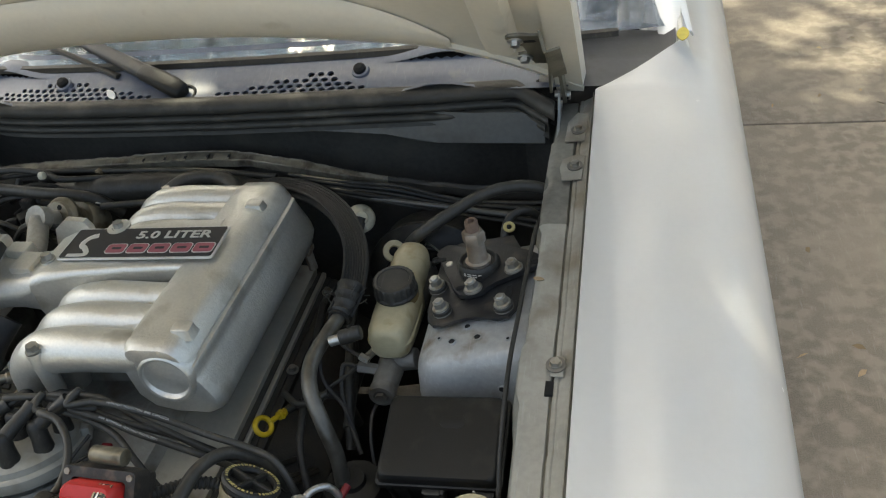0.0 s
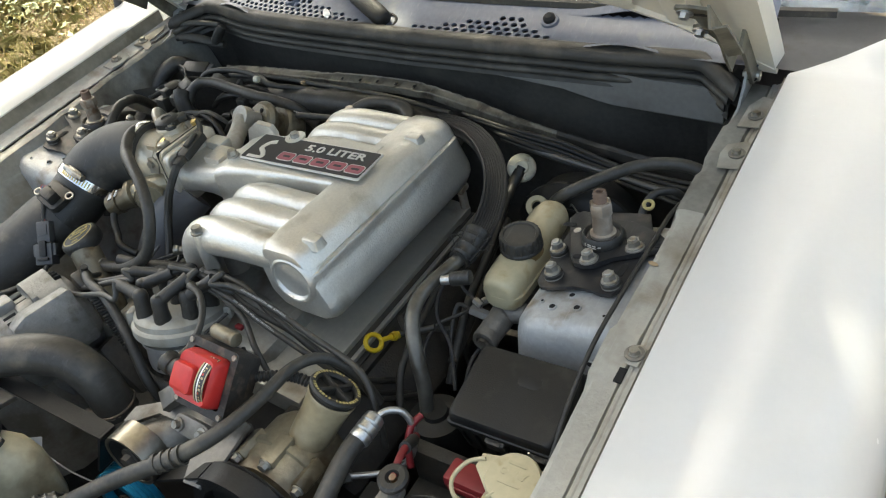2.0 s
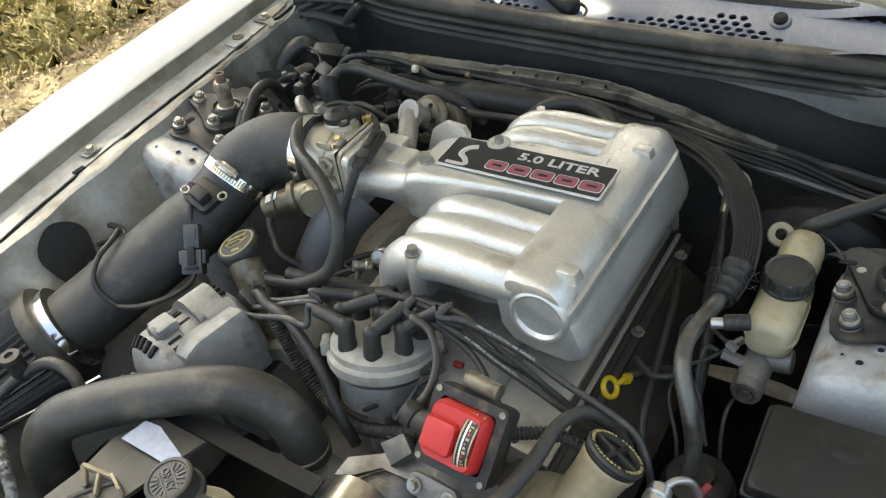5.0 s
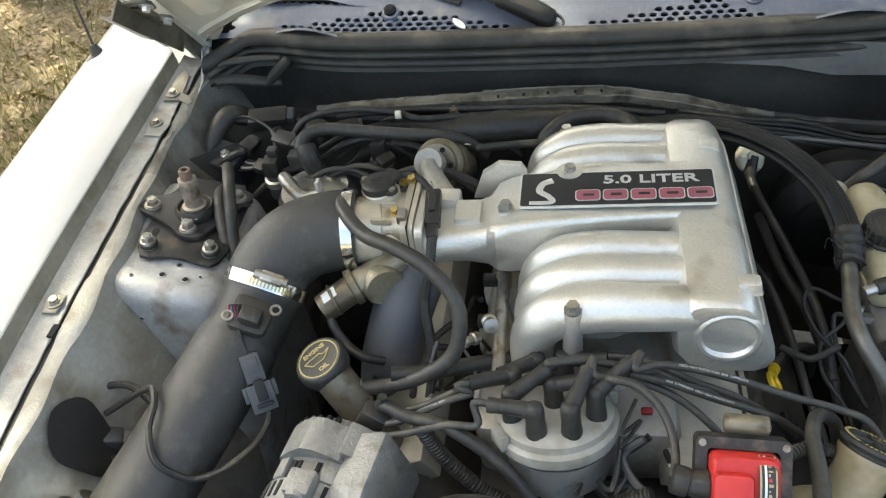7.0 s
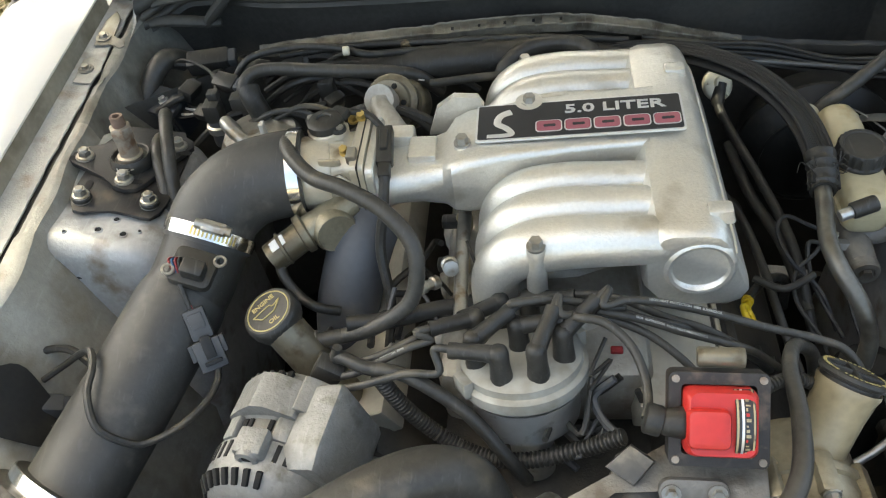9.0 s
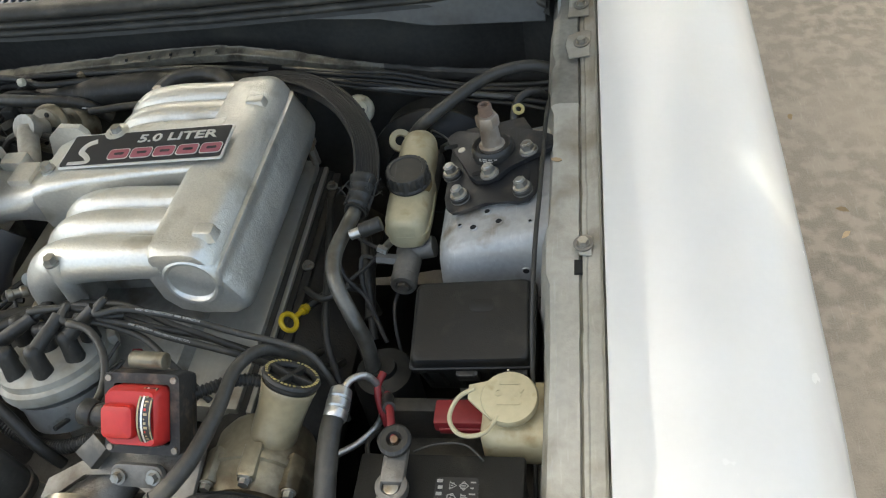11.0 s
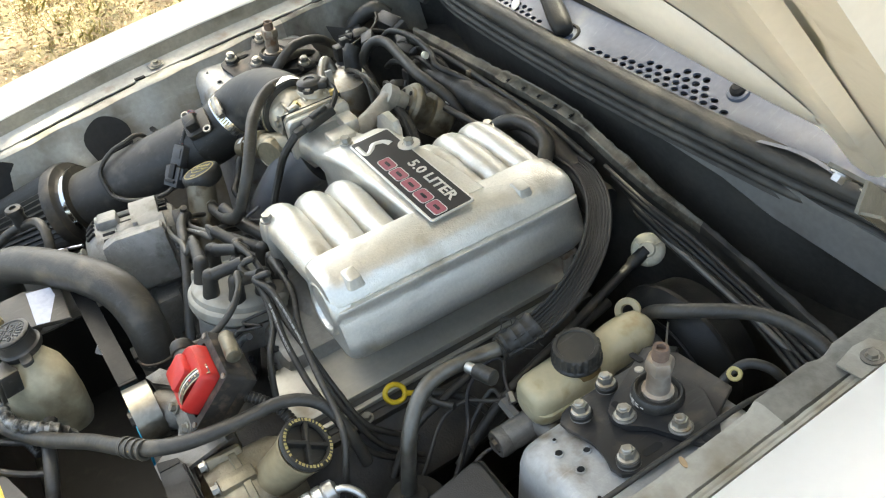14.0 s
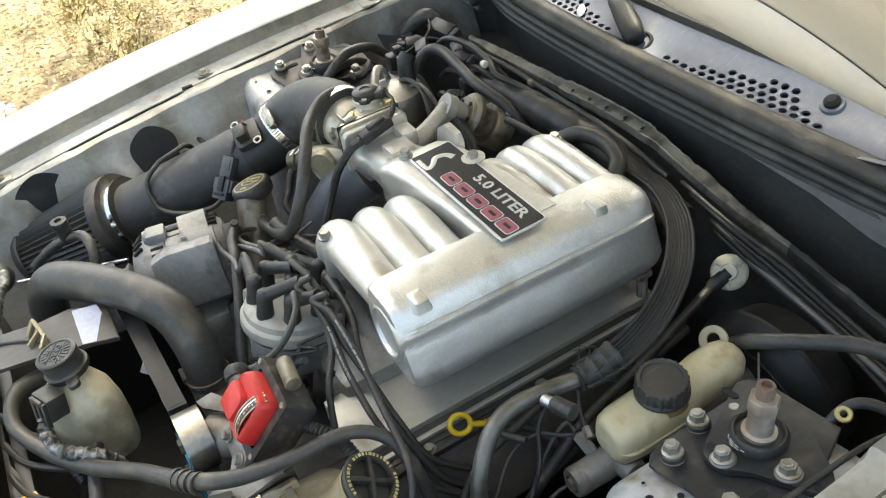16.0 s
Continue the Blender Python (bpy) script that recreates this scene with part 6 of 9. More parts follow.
def alternator():
    a = thing("alternator", (-0.27, -0.36, 0.66), "cast aluminium alternator with slotted ends and mounting ears", "alternator")
    c = Vector((-0.258, -0.352, 0.722))
    ax = Vector((-0.18, -1, 0.0)).normalized()
    m = frame_of(c, ax)
    up = Vector((0, 0, 1))
    # angle of "up" round the axis in the frame m
    lift = math.degrees(math.atan2(up.dot(m.col[1].xyz), up.dot(m.col[0].xyz)))
    east = 1 if Vector((1, 0, 0)).dot((m @ Matrix.Rotation(radians(lift - 90), 4, "Z")).col[0].xyz) > 0 else -1

    def turn(deg):
        """A frame whose x points out of the casing, deg degrees from straight up towards the driver's side."""
        return m @ Matrix.Rotation(radians(lift - east * deg), 4, "Z")

    def shell(profile, name, mat="altcast"):
        bm = nb()
        lathe(bm, profile, c, ax, 48)
        return part(name, bm, mat, a, "", 32)

    rear = shell(((0, -0.088), (0.040, -0.088), (0.058, -0.083), (0.066, -0.074), (0.069, -0.060), (0.069, -0.022), (0.066, -0.020), (0, -0.020)), "rear_housing")
    shell(((0, -0.021), (0.0655, -0.021), (0.0655, 0.004), (0, 0.004)), "stator", "castgrey")
    front = shell(((0, 0.003), (0.067, 0.003), (0.0705, 0.005), (0.0705, 0.030), (0.068, 0.040), (0.060, 0.052), (0.046, 0.060), (0.030, 0.062), (0, 0.062)), "front_housing")
    # ridge that rises to a peak over the rear housing
    bm = nb()
    q = turn(-14)
    loft(bm, [[q @ Vector((x, y, z)) for x, y in ((0.052, -0.044), (0.066, -0.040), (0.084, -0.014), (0.0855, 0.002), (0.076, 0.022), (0.064, 0.040), (0.052, 0.044))] for z in (-0.064, -0.060, -0.026, -0.022)])
    part("mounting_ear", bm, "altcast", rear, "", 30)
    # square boss with its bolt hole on the front housing
    bm = nb()
    q = turn(-4)
    box(bm, (0.0735, 0, 0.014), (0.020, 0.032, 0.030), 0.004, q)
    lathe(bm, ((0.0125, -0.004), (0.012, 0.002), (0.0075, 0.0035), (0.006, 0.001), (0.005, -0.004), (0, -0.004)), q @ Vector((0.073, 0.0, 0.030)), ax, 20)
    boss = part("mounting_boss", bm, "altcast", front)
    bm = nb()
    cyl(bm, q @ Vector((0.073, 0, 0.026)), q @ Vector((0.073, 0, 0.0315)), 0.0052, seg=14)
    part("bolt_hole", bm, "hole", boss)
    # long smooth lobe down the driver's side
    bm = nb()
    q = turn(72)
    loft(bm, [[q @ Vector((x, y, z)) for x, y in rounded(0.046 * k, 0.092 * k, 0.006, 2, 0.064, east * 0.012)] for z, k in ((-0.066, 0.94), (-0.062, 1.0), (0.004, 1.0), (0.010, 0.97), (0.024, 0.84), (0.028, 0.78))])
    part("side_lobe", bm, "altcast", front, "", 30)
    bm = nb()
    loft(bm, [[turn(27) @ Vector((x, y, z)) for x, y in rounded(0.020, 0.034, 0.004, 2, 0.070, 0.0)] for z in (-0.070, -0.030)])
    part("rear_step", bm, "altcast", rear, "", 30)
    # through-bolt seams across the waist
    for deg in (-38, 14, 40):
        bm = nb()
        box(bm, (0.0685, 0, -0.009), (0.008, 0.018, 0.026), 0.002, turn(deg))
        part("waist_lug", bm, "altcast", rear)
    # near-black bars in place of slots round the waist and round the front shoulder
    for deg in (-62, -54, -26, -20, 1, 8, 23, 30, 49):
        bm = nb()
        box(bm, (0.0662, 0, -0.0085), (0.003, 0.0052, 0.021), 0.0004, turn(deg))
        part("cooling_slot", bm, "hole", a)
    for k in range(9):
        bm = nb()
        q = turn(-78 + 11.0 * k)
        box(bm, (0.0655, 0, 0.0455), (0.006, 0.0060, 0.017), 0.001, q @ Matrix.Translation((0.0655, 0, 0.0455)) @ Matrix.Rotation(radians(-38), 4, "Y") @ Matrix.Translation((-0.0655, 0, -0.0455)))
        part("cooling_slot", bm, "hole", front)
    for deg in (-56, -47, -38, -29, 17, 26, 35, 44):
        bm = nb()
        box(bm, (0.0698, 0, 0.017), (0.003, 0.0050, 0.019), 0.0004, turn(deg))
        part("cooling_slot", bm, "hole", front)
    for k in range(9):
        bm = nb()
        box(bm, (0.0680, 0, -0.0690), (0.008, 0.0056, 0.016), 0.001, turn(-76 + 9.5 * k))
        part("cooling_slot", bm, "hole", rear)
    bm = nb()
    lathe(bm, ((0, 0.06), (0.02, 0.06), (0.02, 0.068), (0.034, 0.070), (0.036, 0.072), (0.031, 0.078), (0.031, 0.092), (0.036, 0.098), (0.034, 0.10), (0.014, 0.10), (0.012, 0.108), (0, 0.108)), c, ax, 28)
    part("pulley", bm, "steel", a)
    bm = nb()
    q = turn(30)
    box(bm, (0.064, 0.0, -0.094), (0.034, 0.032, 0.022), 0.004, q)
    cyl(bm, q @ Vector((0.080, 0.0, -0.100)), q @ Vector((0.098, 0.004, -0.104)), 0.0055, seg=10)
    part("plug", bm, "plastic", a)
    bm = nb()
    box(bm, c + Vector((0.06, 0.02, -0.08)), (0.08, 0.05, 0.09), 0.01)
    box(bm, c + Vector((-0.02, 0.02, -0.09)), (0.06, 0.05, 0.10), 0.01)
    part("bracket", bm, "altcast", a)
    return a


alternator()


# ---------------------------------------------------------------- ignition
DIST = Vector((-0.003, -0.249, 0.776))
DUP = Vector((-0.06, 0.26, 0.96)).normalized()


def distributor():
    d = thing("distributor", (0.0, -0.265, 0.62), "grey distributor cap on a polished distributor body", "distributor")
    bm = nb()
    lathe(bm, ((0, -0.020), (0.069, -0.020), (0.0705, -0.016), (0.0705, -0.006), (0.068, -0.003), (0.0655, -0.002), (0.065, 0.006), (0.058, 0.012), (0.02, 0.016), (0, 0.016)), DIST, DUP, 40)
    m = frame_of(DIST, DUP)
    for a in (20, 200):
        box(bm, (0.07, 0, -0.002), (0.012, 0.026, 0.02), 0.003, m @ Matrix.Rotation(radians(a), 4, "Z"))
    part("cap", bm, "cap", d)
    bm = nb()
    lathe(bm, ((0, -0.034), (0.054, -0.034), (0.056, -0.031), (0.058, -0.016), (0.060, -0.0125), (0, -0.0125)), DIST, DUP, 36)
    part("rotor_housing", bm, "plastic", d)
    bm = nb()
    lathe(bm, ((0, -0.16), (0.024, -0.16), (0.026, -0.09), (0.05, -0.078), (0.0575, -0.072), (0.0585, -0.066), (0.0585, -0.036), (0.0625, -0.034), (0.0625, -0.029), (0.056, -0.028), (0, -0.028)), DIST, DUP, 40)
    part("body", bm, "satinpipe", d)
    bm = nb()
    box(bm, (-0.030, 0.0515, -0.050), (0.030, 0.0012, 0.012), 0, m @ Matrix.Rotation(radians(150), 4, "Z"))
    part("label", bm, "labelgold", d, "small worn gold label")
    bm = nb()
    box(bm, (0.035, -0.045, -0.06), (0.03, 0.02, 0.022), 0.004, m)
    part("module", bm, "plastic", d)
    return d


distributor()
DM = frame_of(DIST, DUP)


def plug_lead(angle, radius, bend, pts, r=0.0043, straight=False):
    """A boot on the cap's tower, its elbow and the lead that runs from it."""
    w = thing("spark_plug_wire", (0, 0, 0), "black spark plug wire with an elbow boot", "ignition wire", "spark plug wires")
    base = DM @ Vector((radius * math.cos(radians(angle)), radius * math.sin(radians(angle)), 0.008))
    w.location = base
    top = base + DUP * 0.034
    b = Vector(bend)
    out = top + b.normalized() * 0.050
    bm = nb()
    lathe(bm, ((0, 0), (0.0115, 0), (0.0118, 0.006), (0.0105, 0.02), (0.0108, 0.034), (0.0095, 0.040), (0.006, 0.043), (0, 0.0435)), base, DUP, 16)
    tube(bm, [top - DUP * 0.001, top + b.normalized() * 0.02, out], 0.0098, 12, 5, lambda s, d: 1 - 0.2 * s + 0.1 * (s > 0.85))
    part("boot", bm, "rubber", w)
    bm = nb()
    tube(bm, [out - b.normalized() * 0.01, out + b.normalized() * 0.015] + [Vector(p) for p in pts], r, 10, 8)
    part("lead", bm, "hose", w)
    return w


lead_a = plug_lead(-79, 0.049, (-0.8, -0.55, 0.12), [(-0.086, -0.220, 0.803), (-0.120, -0.244, 0.800), (-0.17, -0.262, 0.79), (-0.215, -0.25, 0.775), (-0.235, -0.2, 0.74), (-0.24, -0.12, 0.69)])
lead_b = plug_lead(-34, 0.049, (-0.9, -0.35, 0.10), [(-0.096, -0.246, 0.805), (-0.125, -0.255, 0.80), (-0.18, -0.275, 0.785), (-0.22, -0.26, 0.765), (-0.25, -0.18, 0.70)])
lead_c = plug_lead(11, 0.049, (0.75, 0.55, 0.22), [(-0.010, -0.230, 0.842), (0.030, -0.222, 0.838), (0.08, -0.222, 0.826), (0.13, -0.228, 0.81), (0.185, -0.222, 0.782), (0.228, -0.214, 0.744), (0.262, -0.196, 0.692), (0.28, -0.14, 0.64)])
lead_d = plug_lead(56, 0.049, (-0.98, 0.12, -0.02), [(-0.085, -0.289, 0.806), (-0.12, -0.287, 0.802), (-0.17, -0.292, 0.788), (-0.215, -0.285, 0.77), (-0.24, -0.24, 0.72), (-0.25, -0.16, 0.68)])
lead_e = plug_lead(101, 0.049, (0.35, 0.85, 0.22), [(0.040, -0.243, 0.840), (0.074, -0.234, 0.826), (0.126, -0.242, 0.805), (0.167, -0.269, 0.785), (0.2, -0.285, 0.74)])
lead_f = plug_lead(146, 0.049, (0.62, 0.45, 0.35), [(0.082, -0.238, 0.846), (0.108, -0.228, 0.842), (0.146, -0.227, 0.834), (0.194, -0.228, 0.818), (0.243, -0.233, 0.802), (0.294, -0.237, 0.787), (0.326, -0.245, 0.775), (0.348, -0.262, 0.74), (0.352, -0.27, 0.68)])
lead_g = plug_lead(-116, 0.049, (0.98, -0.1, 0.14), [(0.056, -0.198, 0.818), (0.085, -0.199, 0.816), (0.110, -0.203, 0.810), (0.147, -0.216, 0.80), (0.188, -0.224, 0.788), (0.222, -0.224, 0.762), (0.254, -0.212, 0.716), (0.28, -0.19, 0.665), (0.30, -0.14, 0.62)])
lead_h = plug_lead(191, 0.049, (0.95, -0.12, 0.22), [(0.078, -0.234, 0.834), (0.121, -0.236, 0.820), (0.161, -0.242, 0.807), (0.202, -0.244, 0.792), (0.236, -0.242, 0.772), (0.266, -0.230, 0.732), (0.294, -0.208, 0.68), (0.31, -0.15, 0.63)])
coil_lead = plug_lead(0, 0.0, (0.95, -0.05, 0.22), [(0.055, -0.252, 0.846), (0.082, -0.260, 0.846), (0.104, -0.280, 0.838), (0.115, -0.305, 0.828), (0.117, -0.330, 0.822), (0.113, -0.352, 0.822)], r=0.0046)


def print_on(wire, pts, start, text):
    """Worn white print that follows a lead."""
    path = smooth_path(pts, 10)
    run = [0.0]
    for a, b in zip(path, path[1:]):
        run.append(run[-1] + (b - a).length)
    ob = words(text, 0.0037, Matrix(), 0.0001, "leadprint", "print", wire)
    for v in ob.data.vertices:
        d = start + v.co.x
        k = max(0, min(len(path) - 2, sum(r < d for r in run) - 1))
        ax = (path[k + 1] - path[k]).normalized()
        side = Vector((0, 0, 1)).cross(ax).normalized()
        up = (ax.cross(side) + side * -0.35).normalized()
        side = up.cross(ax)
        v.co = path[k] + ax * (d - run[k]) + side * v.co.y + up * (0.00445 + v.co.z)
    return ob


print_on(lead_f, [(0.082, -0.238, 0.846), (0.108, -0.228, 0.842), (0.146, -0.227, 0.834), (0.194, -0.228, 0.818), (0.243, -0.233, 0.802), (0.294, -0.237, 0.787)], 0.085, "HIGH HEAT PROTECTION  8MM  SUPPRESSOR")
print_on(lead_h, [(0.078, -0.234, 0.834), (0.121, -0.236, 0.820), (0.161, -0.242, 0.807), (0.202, -0.244, 0.792), (0.235, -0.237, 0.781)], 0.075, "8MM  SUPPRESSOR  HIGH HEAT PROTECTION")
print_on(lead_b, [(-0.18, -0.275, 0.785), (-0.125, -0.255, 0.80), (-0.096, -0.246, 0.805)], 0.045, "PROTECTION  8MM")


def coil():
    c = thing("ignition_coil", (0.17, -0.36, 0.74), "red ignition coil in a dark laminated frame", "ignition coil")
    o = Vector((0.177, -0.350, 0.818))
    ax = Vector((-0.03, -0.71, 0.70)).normalized()
    m = frame_of(o, ax)
    bm = nb()
    out = rounded(0.088, 0.086, 0.006, 3)
    inn = rounded(0.066, 0.064, 0.004, 3)
    n = len(out)
    lv = []
    for z in (-0.020, 0.006):
        lv.append(([bm.verts.new(m @ Vector((x, y, z))) for x, y in out], [bm.verts.new(m @ Vector((x, y, z))) for x, y in inn]))
    for i in range(n):
        j = (i + 1) % n
        bm.faces.new((lv[0][0][i], lv[0][0][j], lv[1][0][j], lv[1][0][i]))
        bm.faces.new((lv[0][1][i], lv[0][1][j], lv[1][1][j], lv[1][1][i]))
        for k in (0, 1):
            bm.faces.new((lv[k][0][i], lv[k][0][j], lv[k][1][j], lv[k][1][i]))
    part("frame", bm, "frame", c)
    bm = nb()
    rings = []
    for z, k in ((-0.03, 0.96), (0.004, 1.0), (0.012, 0.99), (0.020, 0.9), (0.022, 0.8)):
        rings.append([m @ Vector((x, y, z + 0.009 * (1 - (y / 0.033) ** 2) * (z > 0.0))) for x, y in rounded(0.064 * (0.3 + 0.7 * k), 0.062 * (0.5 + 0.5 * k), 0.008, 4)])
    loft(bm, rings)
    part("winding", bm, "red", c)
    bm = nb()
    plate(bm, rounded(0.038, 0.036, 0.007, 4, -0.012, -0.003), m @ Matrix.Translation((0, 0, 0.022)), 0.013, 0.006)
    part("raised_pad", bm, "red", c)
    bm = nb()
    def round_label(x0, x1, lift, a0, a1):
        return [[m @ Vector((x, (0.0318 + lift) * math.sin(a), 0.0140 + (0.0182 + lift) * math.cos(a * 1.1))) for x in (x0, x1)] for a in [radians(a0 + (a1 - a0) * k / 12) for k in range(13)]]

    loft(bm, round_label(0.010, 0.027, 0.0, -76, 76), closed=False)
    label = part("label", bm, "plateblack", c, "black and cream label band with worn print")
    for x0, x1, mat_ in ((0.0108, 0.0126, "labelgold"), (0.0246, 0.0262, "labelgold"), (0.0150, 0.0172, "silver")):
        bm = nb()
        loft(bm, round_label(x0, x1, 0.0004, -74, 74), closed=False)
        part("label_stripe", bm, mat_, label)
    for k in range(16):
        a0 = -66 + 8.4 * k
        bm = nb()
        loft(bm, round_label(0.0185, 0.0225 - 0.0012 * (k % 3), 0.0004, a0, a0 + (5.2 if k % 4 else 3.0)), closed=False)
        part("label_bar", bm, "labelgold" if k % 5 else "red", label)
    for x, y in ((-0.038, 0.037), (0.038, 0.037), (0.038, -0.037), (-0.038, -0.037)):
        bm = nb()
        cyl(bm, m @ Vector((x, y, 0.006)), m @ Vector((x, y, 0.008)), 0.0036, seg=10)
        part("rivet", bm, "rustysteel", c)
    bm = nb()
    cyl(bm, m @ Vector((-0.030, -0.002, 0.012)), m @ Vector((-0.052, -0.002, 0.012)), 0.015, 0.012, 18, 0.003)
    cyl(bm, m @ Vector((-0.050, -0.002, 0.012)), m @ Vector((-0.066, 0.002, 0.012)), 0.0145, 0.0145, 18, 0.003)
    part("tower", bm, "rubber", c)
    bm = nb()
    cyl(bm, (0.161, -0.306, 0.853), (0.203, -0.310, 0.855), 0.0095, seg=18, bev=0.002)
    part("condenser", bm, "tarnish", c, "dented steel condenser can")
    bm = nb()
    box(bm, (0, 0, -0.030), (0.08, 0.078, 0.022), 0.006, m)
    part("backing", bm, "frame", c)
    bm = nb()
    plate(bm, [(-0.045, -0.026), (-0.014, -0.034), (-0.002, -0.006), (-0.028, 0.002)], frame_of((0.128, -0.362, 0.772), (-0.2, -0.5, 0.85)), 0.012, 0.003)
    part("side_clip", bm, "smoky", c, "smoky plastic connector shell")
    # bracket on the engine
    bm = nb()
    plate(bm, [(-0.118, -0.072), (-0.098, -0.062), (-0.075, -0.035), (-0.03, -0.026), (0.014, -0.040), (0.034, -0.078), (0.060, -0.072), (0.068, -0.05), (0.06, 0.02), (-0.03, 0.02), (-0.118, -0.048)], frame_of((0.165, -0.365, 0.752), (-0.05, -0.28, 0.95)), 0.006, 0.001)
    box(bm, (0.19, -0.37, 0.70), (0.05, 0.05, 0.09), 0.006)
    part("bracket", bm, "castgrey", c, "flat dull alloy bracket")
    bm = nb()
    plate(bm, rounded(0.064, 0.026, 0.011, 4, 0.0, 0.0), frame_of((0.157, -0.388, 0.754), (-0.03, -0.75, 0.65)), 0.007, 0.002)
    part("mount_ear", bm, "castgrey", c)
    for x in (0.136, 0.178):
        bm = nb()
        hexbolt(bm, (x, -0.3935, 0.7585), (-0.05, -0.75, 0.65), 0.006, 0.007)
        part("bolt", bm, "steel", c)
    return c


coil()


# ---------------------------------------------------------------- hoses and small parts, passenger side
def breather():
    h = thing("breather_hose", (-0.246, -0.214, 0.75), "grey-black breather hose looping to the oil filler", "hose")
    pts = [(-0.262, 0.000, 0.878), (-0.275, -0.022, 0.900), (-0.262, -0.056, 0.906), (-0.232, -0.090, 0.902), (-0.19, -0.115, 0.904), (-0.145, -0.140, 0.892), (-0.114, -0.168, 0.860), (-0.122, -0.193, 0.808), (-0.165, -0.203, 0.775), (-0.205, -0.208, 0.764), (-0.246, -0.214, 0.762)]
    bm = nb()
    tube(bm, pts, 0.0092, 14, 24, lambda s, d: 1.0 + 0.035 * math.sin(d * 1500))
    part("hose", bm, "hose", h)
    for p, a in (((-0.272, -0.016, 0.896), (-0.4, -0.7, 0.6)), ((-0.238, -0.213, 0.7625), (-1, -0.15, 0.0))):
        bm = nb()
        band(bm, p, a, 0.0098, 0.007)
        part("hose_clamp", bm, "steel", h)
    return h


breather()


hose("heater_pipe", [(-0.185, -0.040, 0.80), (-0.20, -0.075, 0.778), (-0.213, -0.100, 0.745), (-0.225, -0.125, 0.70), (-0.235, -0.14, 0.62)], 0.040, "tubeblue", "smooth matte blue-grey pipe below the throttle", "pipe", seg=20)


def sensor_cable():
    c = thing("sensor_cable", (-0.20, 0.0, 0.86), "taped black sensor cable with an inline connector", "cable")
    bm = nb()
    tube(bm, [(-0.235, 0.006, 0.905), (-0.215, 0.028, 0.902), (-0.185, 0.026, 0.898), (-0.164, 0.006, 0.889)], 0.0045, 8, 8)
    tube(bm, [(-0.157, -0.062, 0.874), (-0.160, -0.090, 0.845), (-0.168, -0.11, 0.80), (-0.16, -0.15, 0.74), (-0.165, -0.22, 0.70)], 0.0065, 8, 8)
    part("lead", bm, "rubber", c)
    bm = nb()
    m = frame_of((-0.160, -0.020, 0.884), (0.06, -0.95, -0.22))
    box(bm, (0, 0, 0), (0.020, 0.016, 0.055), 0.003, m)
    box(bm, (0, 0.010, -0.004), (0.010, 0.006, 0.030), 0.002, m)
    box(bm, (0, 0, 0.035), (0.015, 0.012, 0.022), 0.003, m)
    part("connector", bm, "plastic", c)
    return c


sensor_cable()


def meter_cable():
    c = thing("airflow_meter_cable", (-0.37, -0.22, 0.78), "grey connector on a red and blue wire lead", "cable")
    bm = nb()
    tube(bm, [(-0.388, -0.160, 0.845), (-0.387, -0.176, 0.838), (-0.380, -0.192, 0.822), (-0.375, -0.202, 0.808)], 0.0034, 8, 8, lambda s, d: 1 + 0.15 * math.sin(d * 900))
    part("lead", bm, "rubber", c)
    for k, col in enumerate(("redwire", "bluewire", "redwire", "rubber")):
        bm = nb()
        tube(bm, [(-0.394 + 0.003 * k, -0.156, 0.846), (-0.396 + 0.004 * k, -0.166, 0.853), (-0.389 + 0.002 * k, -0.176, 0.842)], 0.0014, 6, 6)
        part("wire", bm, col, c)
        bm = nb()
        tube(bm, [(-0.378 + 0.0022 * k, -0.199, 0.812), (-0.377 + 0.003 * k, -0.204, 0.806), (-0.374 + 0.0035 * k, -0.209, 0.800)], 0.0014, 6, 4)
        part("wire", bm, col, c)
    m = frame_of((-0.366, -0.214, 0.792), (0.30, -0.55, -0.72))
    bm = nb()
    box(bm, (0, 0, -0.004), (0.024, 0.016, 0.036), 0.002, m)
    box(bm, (0, 0.0085, -0.008), (0.016, 0.002, 0.018), 0.0006, m)
    plug = part("connector", bm, "greyplastic", c, "grey plastic connector")
    bm = nb()
    box(bm, (0, 0, 0.033), (0.031, 0.021, 0.036), 0.002, m)
    box(bm, (0.0175, 0, 0.026), (0.006, 0.014, 0.020), 0.001, m)
    box(bm, (-0.0175, 0, 0.026), (0.006, 0.014, 0.020), 0.001, m)
    part("socket", bm, "greyplastic", plug)
    bm = nb()
    box(bm, (0.001, 0.0118, 0.024), (0.012, 0.005, 0.026), 0.001, m)
    box(bm, (0.001, 0.0130, 0.042), (0.020, 0.004, 0.005), 0.001, m)
    part("latch", bm, "lidblack", plug)
    bm = nb()
    tube(bm, [(-0.347, -0.245, 0.756), (-0.346, -0.262, 0.750), (-0.355, -0.290, 0.748), (-0.378, -0.318, 0.746), (-0.403, -0.334, 0.746), (-0.420, -0.341, 0.754), (-0.446, -0.339, 0.781), (-0.461, -0.310, 0.799), (-0.464, -0.280, 0.806), (-0.476, -0.256, 0.805), (-0.502, -0.243, 0.784), (-0.535, -0.238, 0.757), (-0.566, -0.250, 0.742)], 0.0042, 8, 12, lambda s, d: 1 + 0.06 * math.sin(d * 900))
    part("taped_lead", bm, "rubber", c)
    return c


meter_cable()


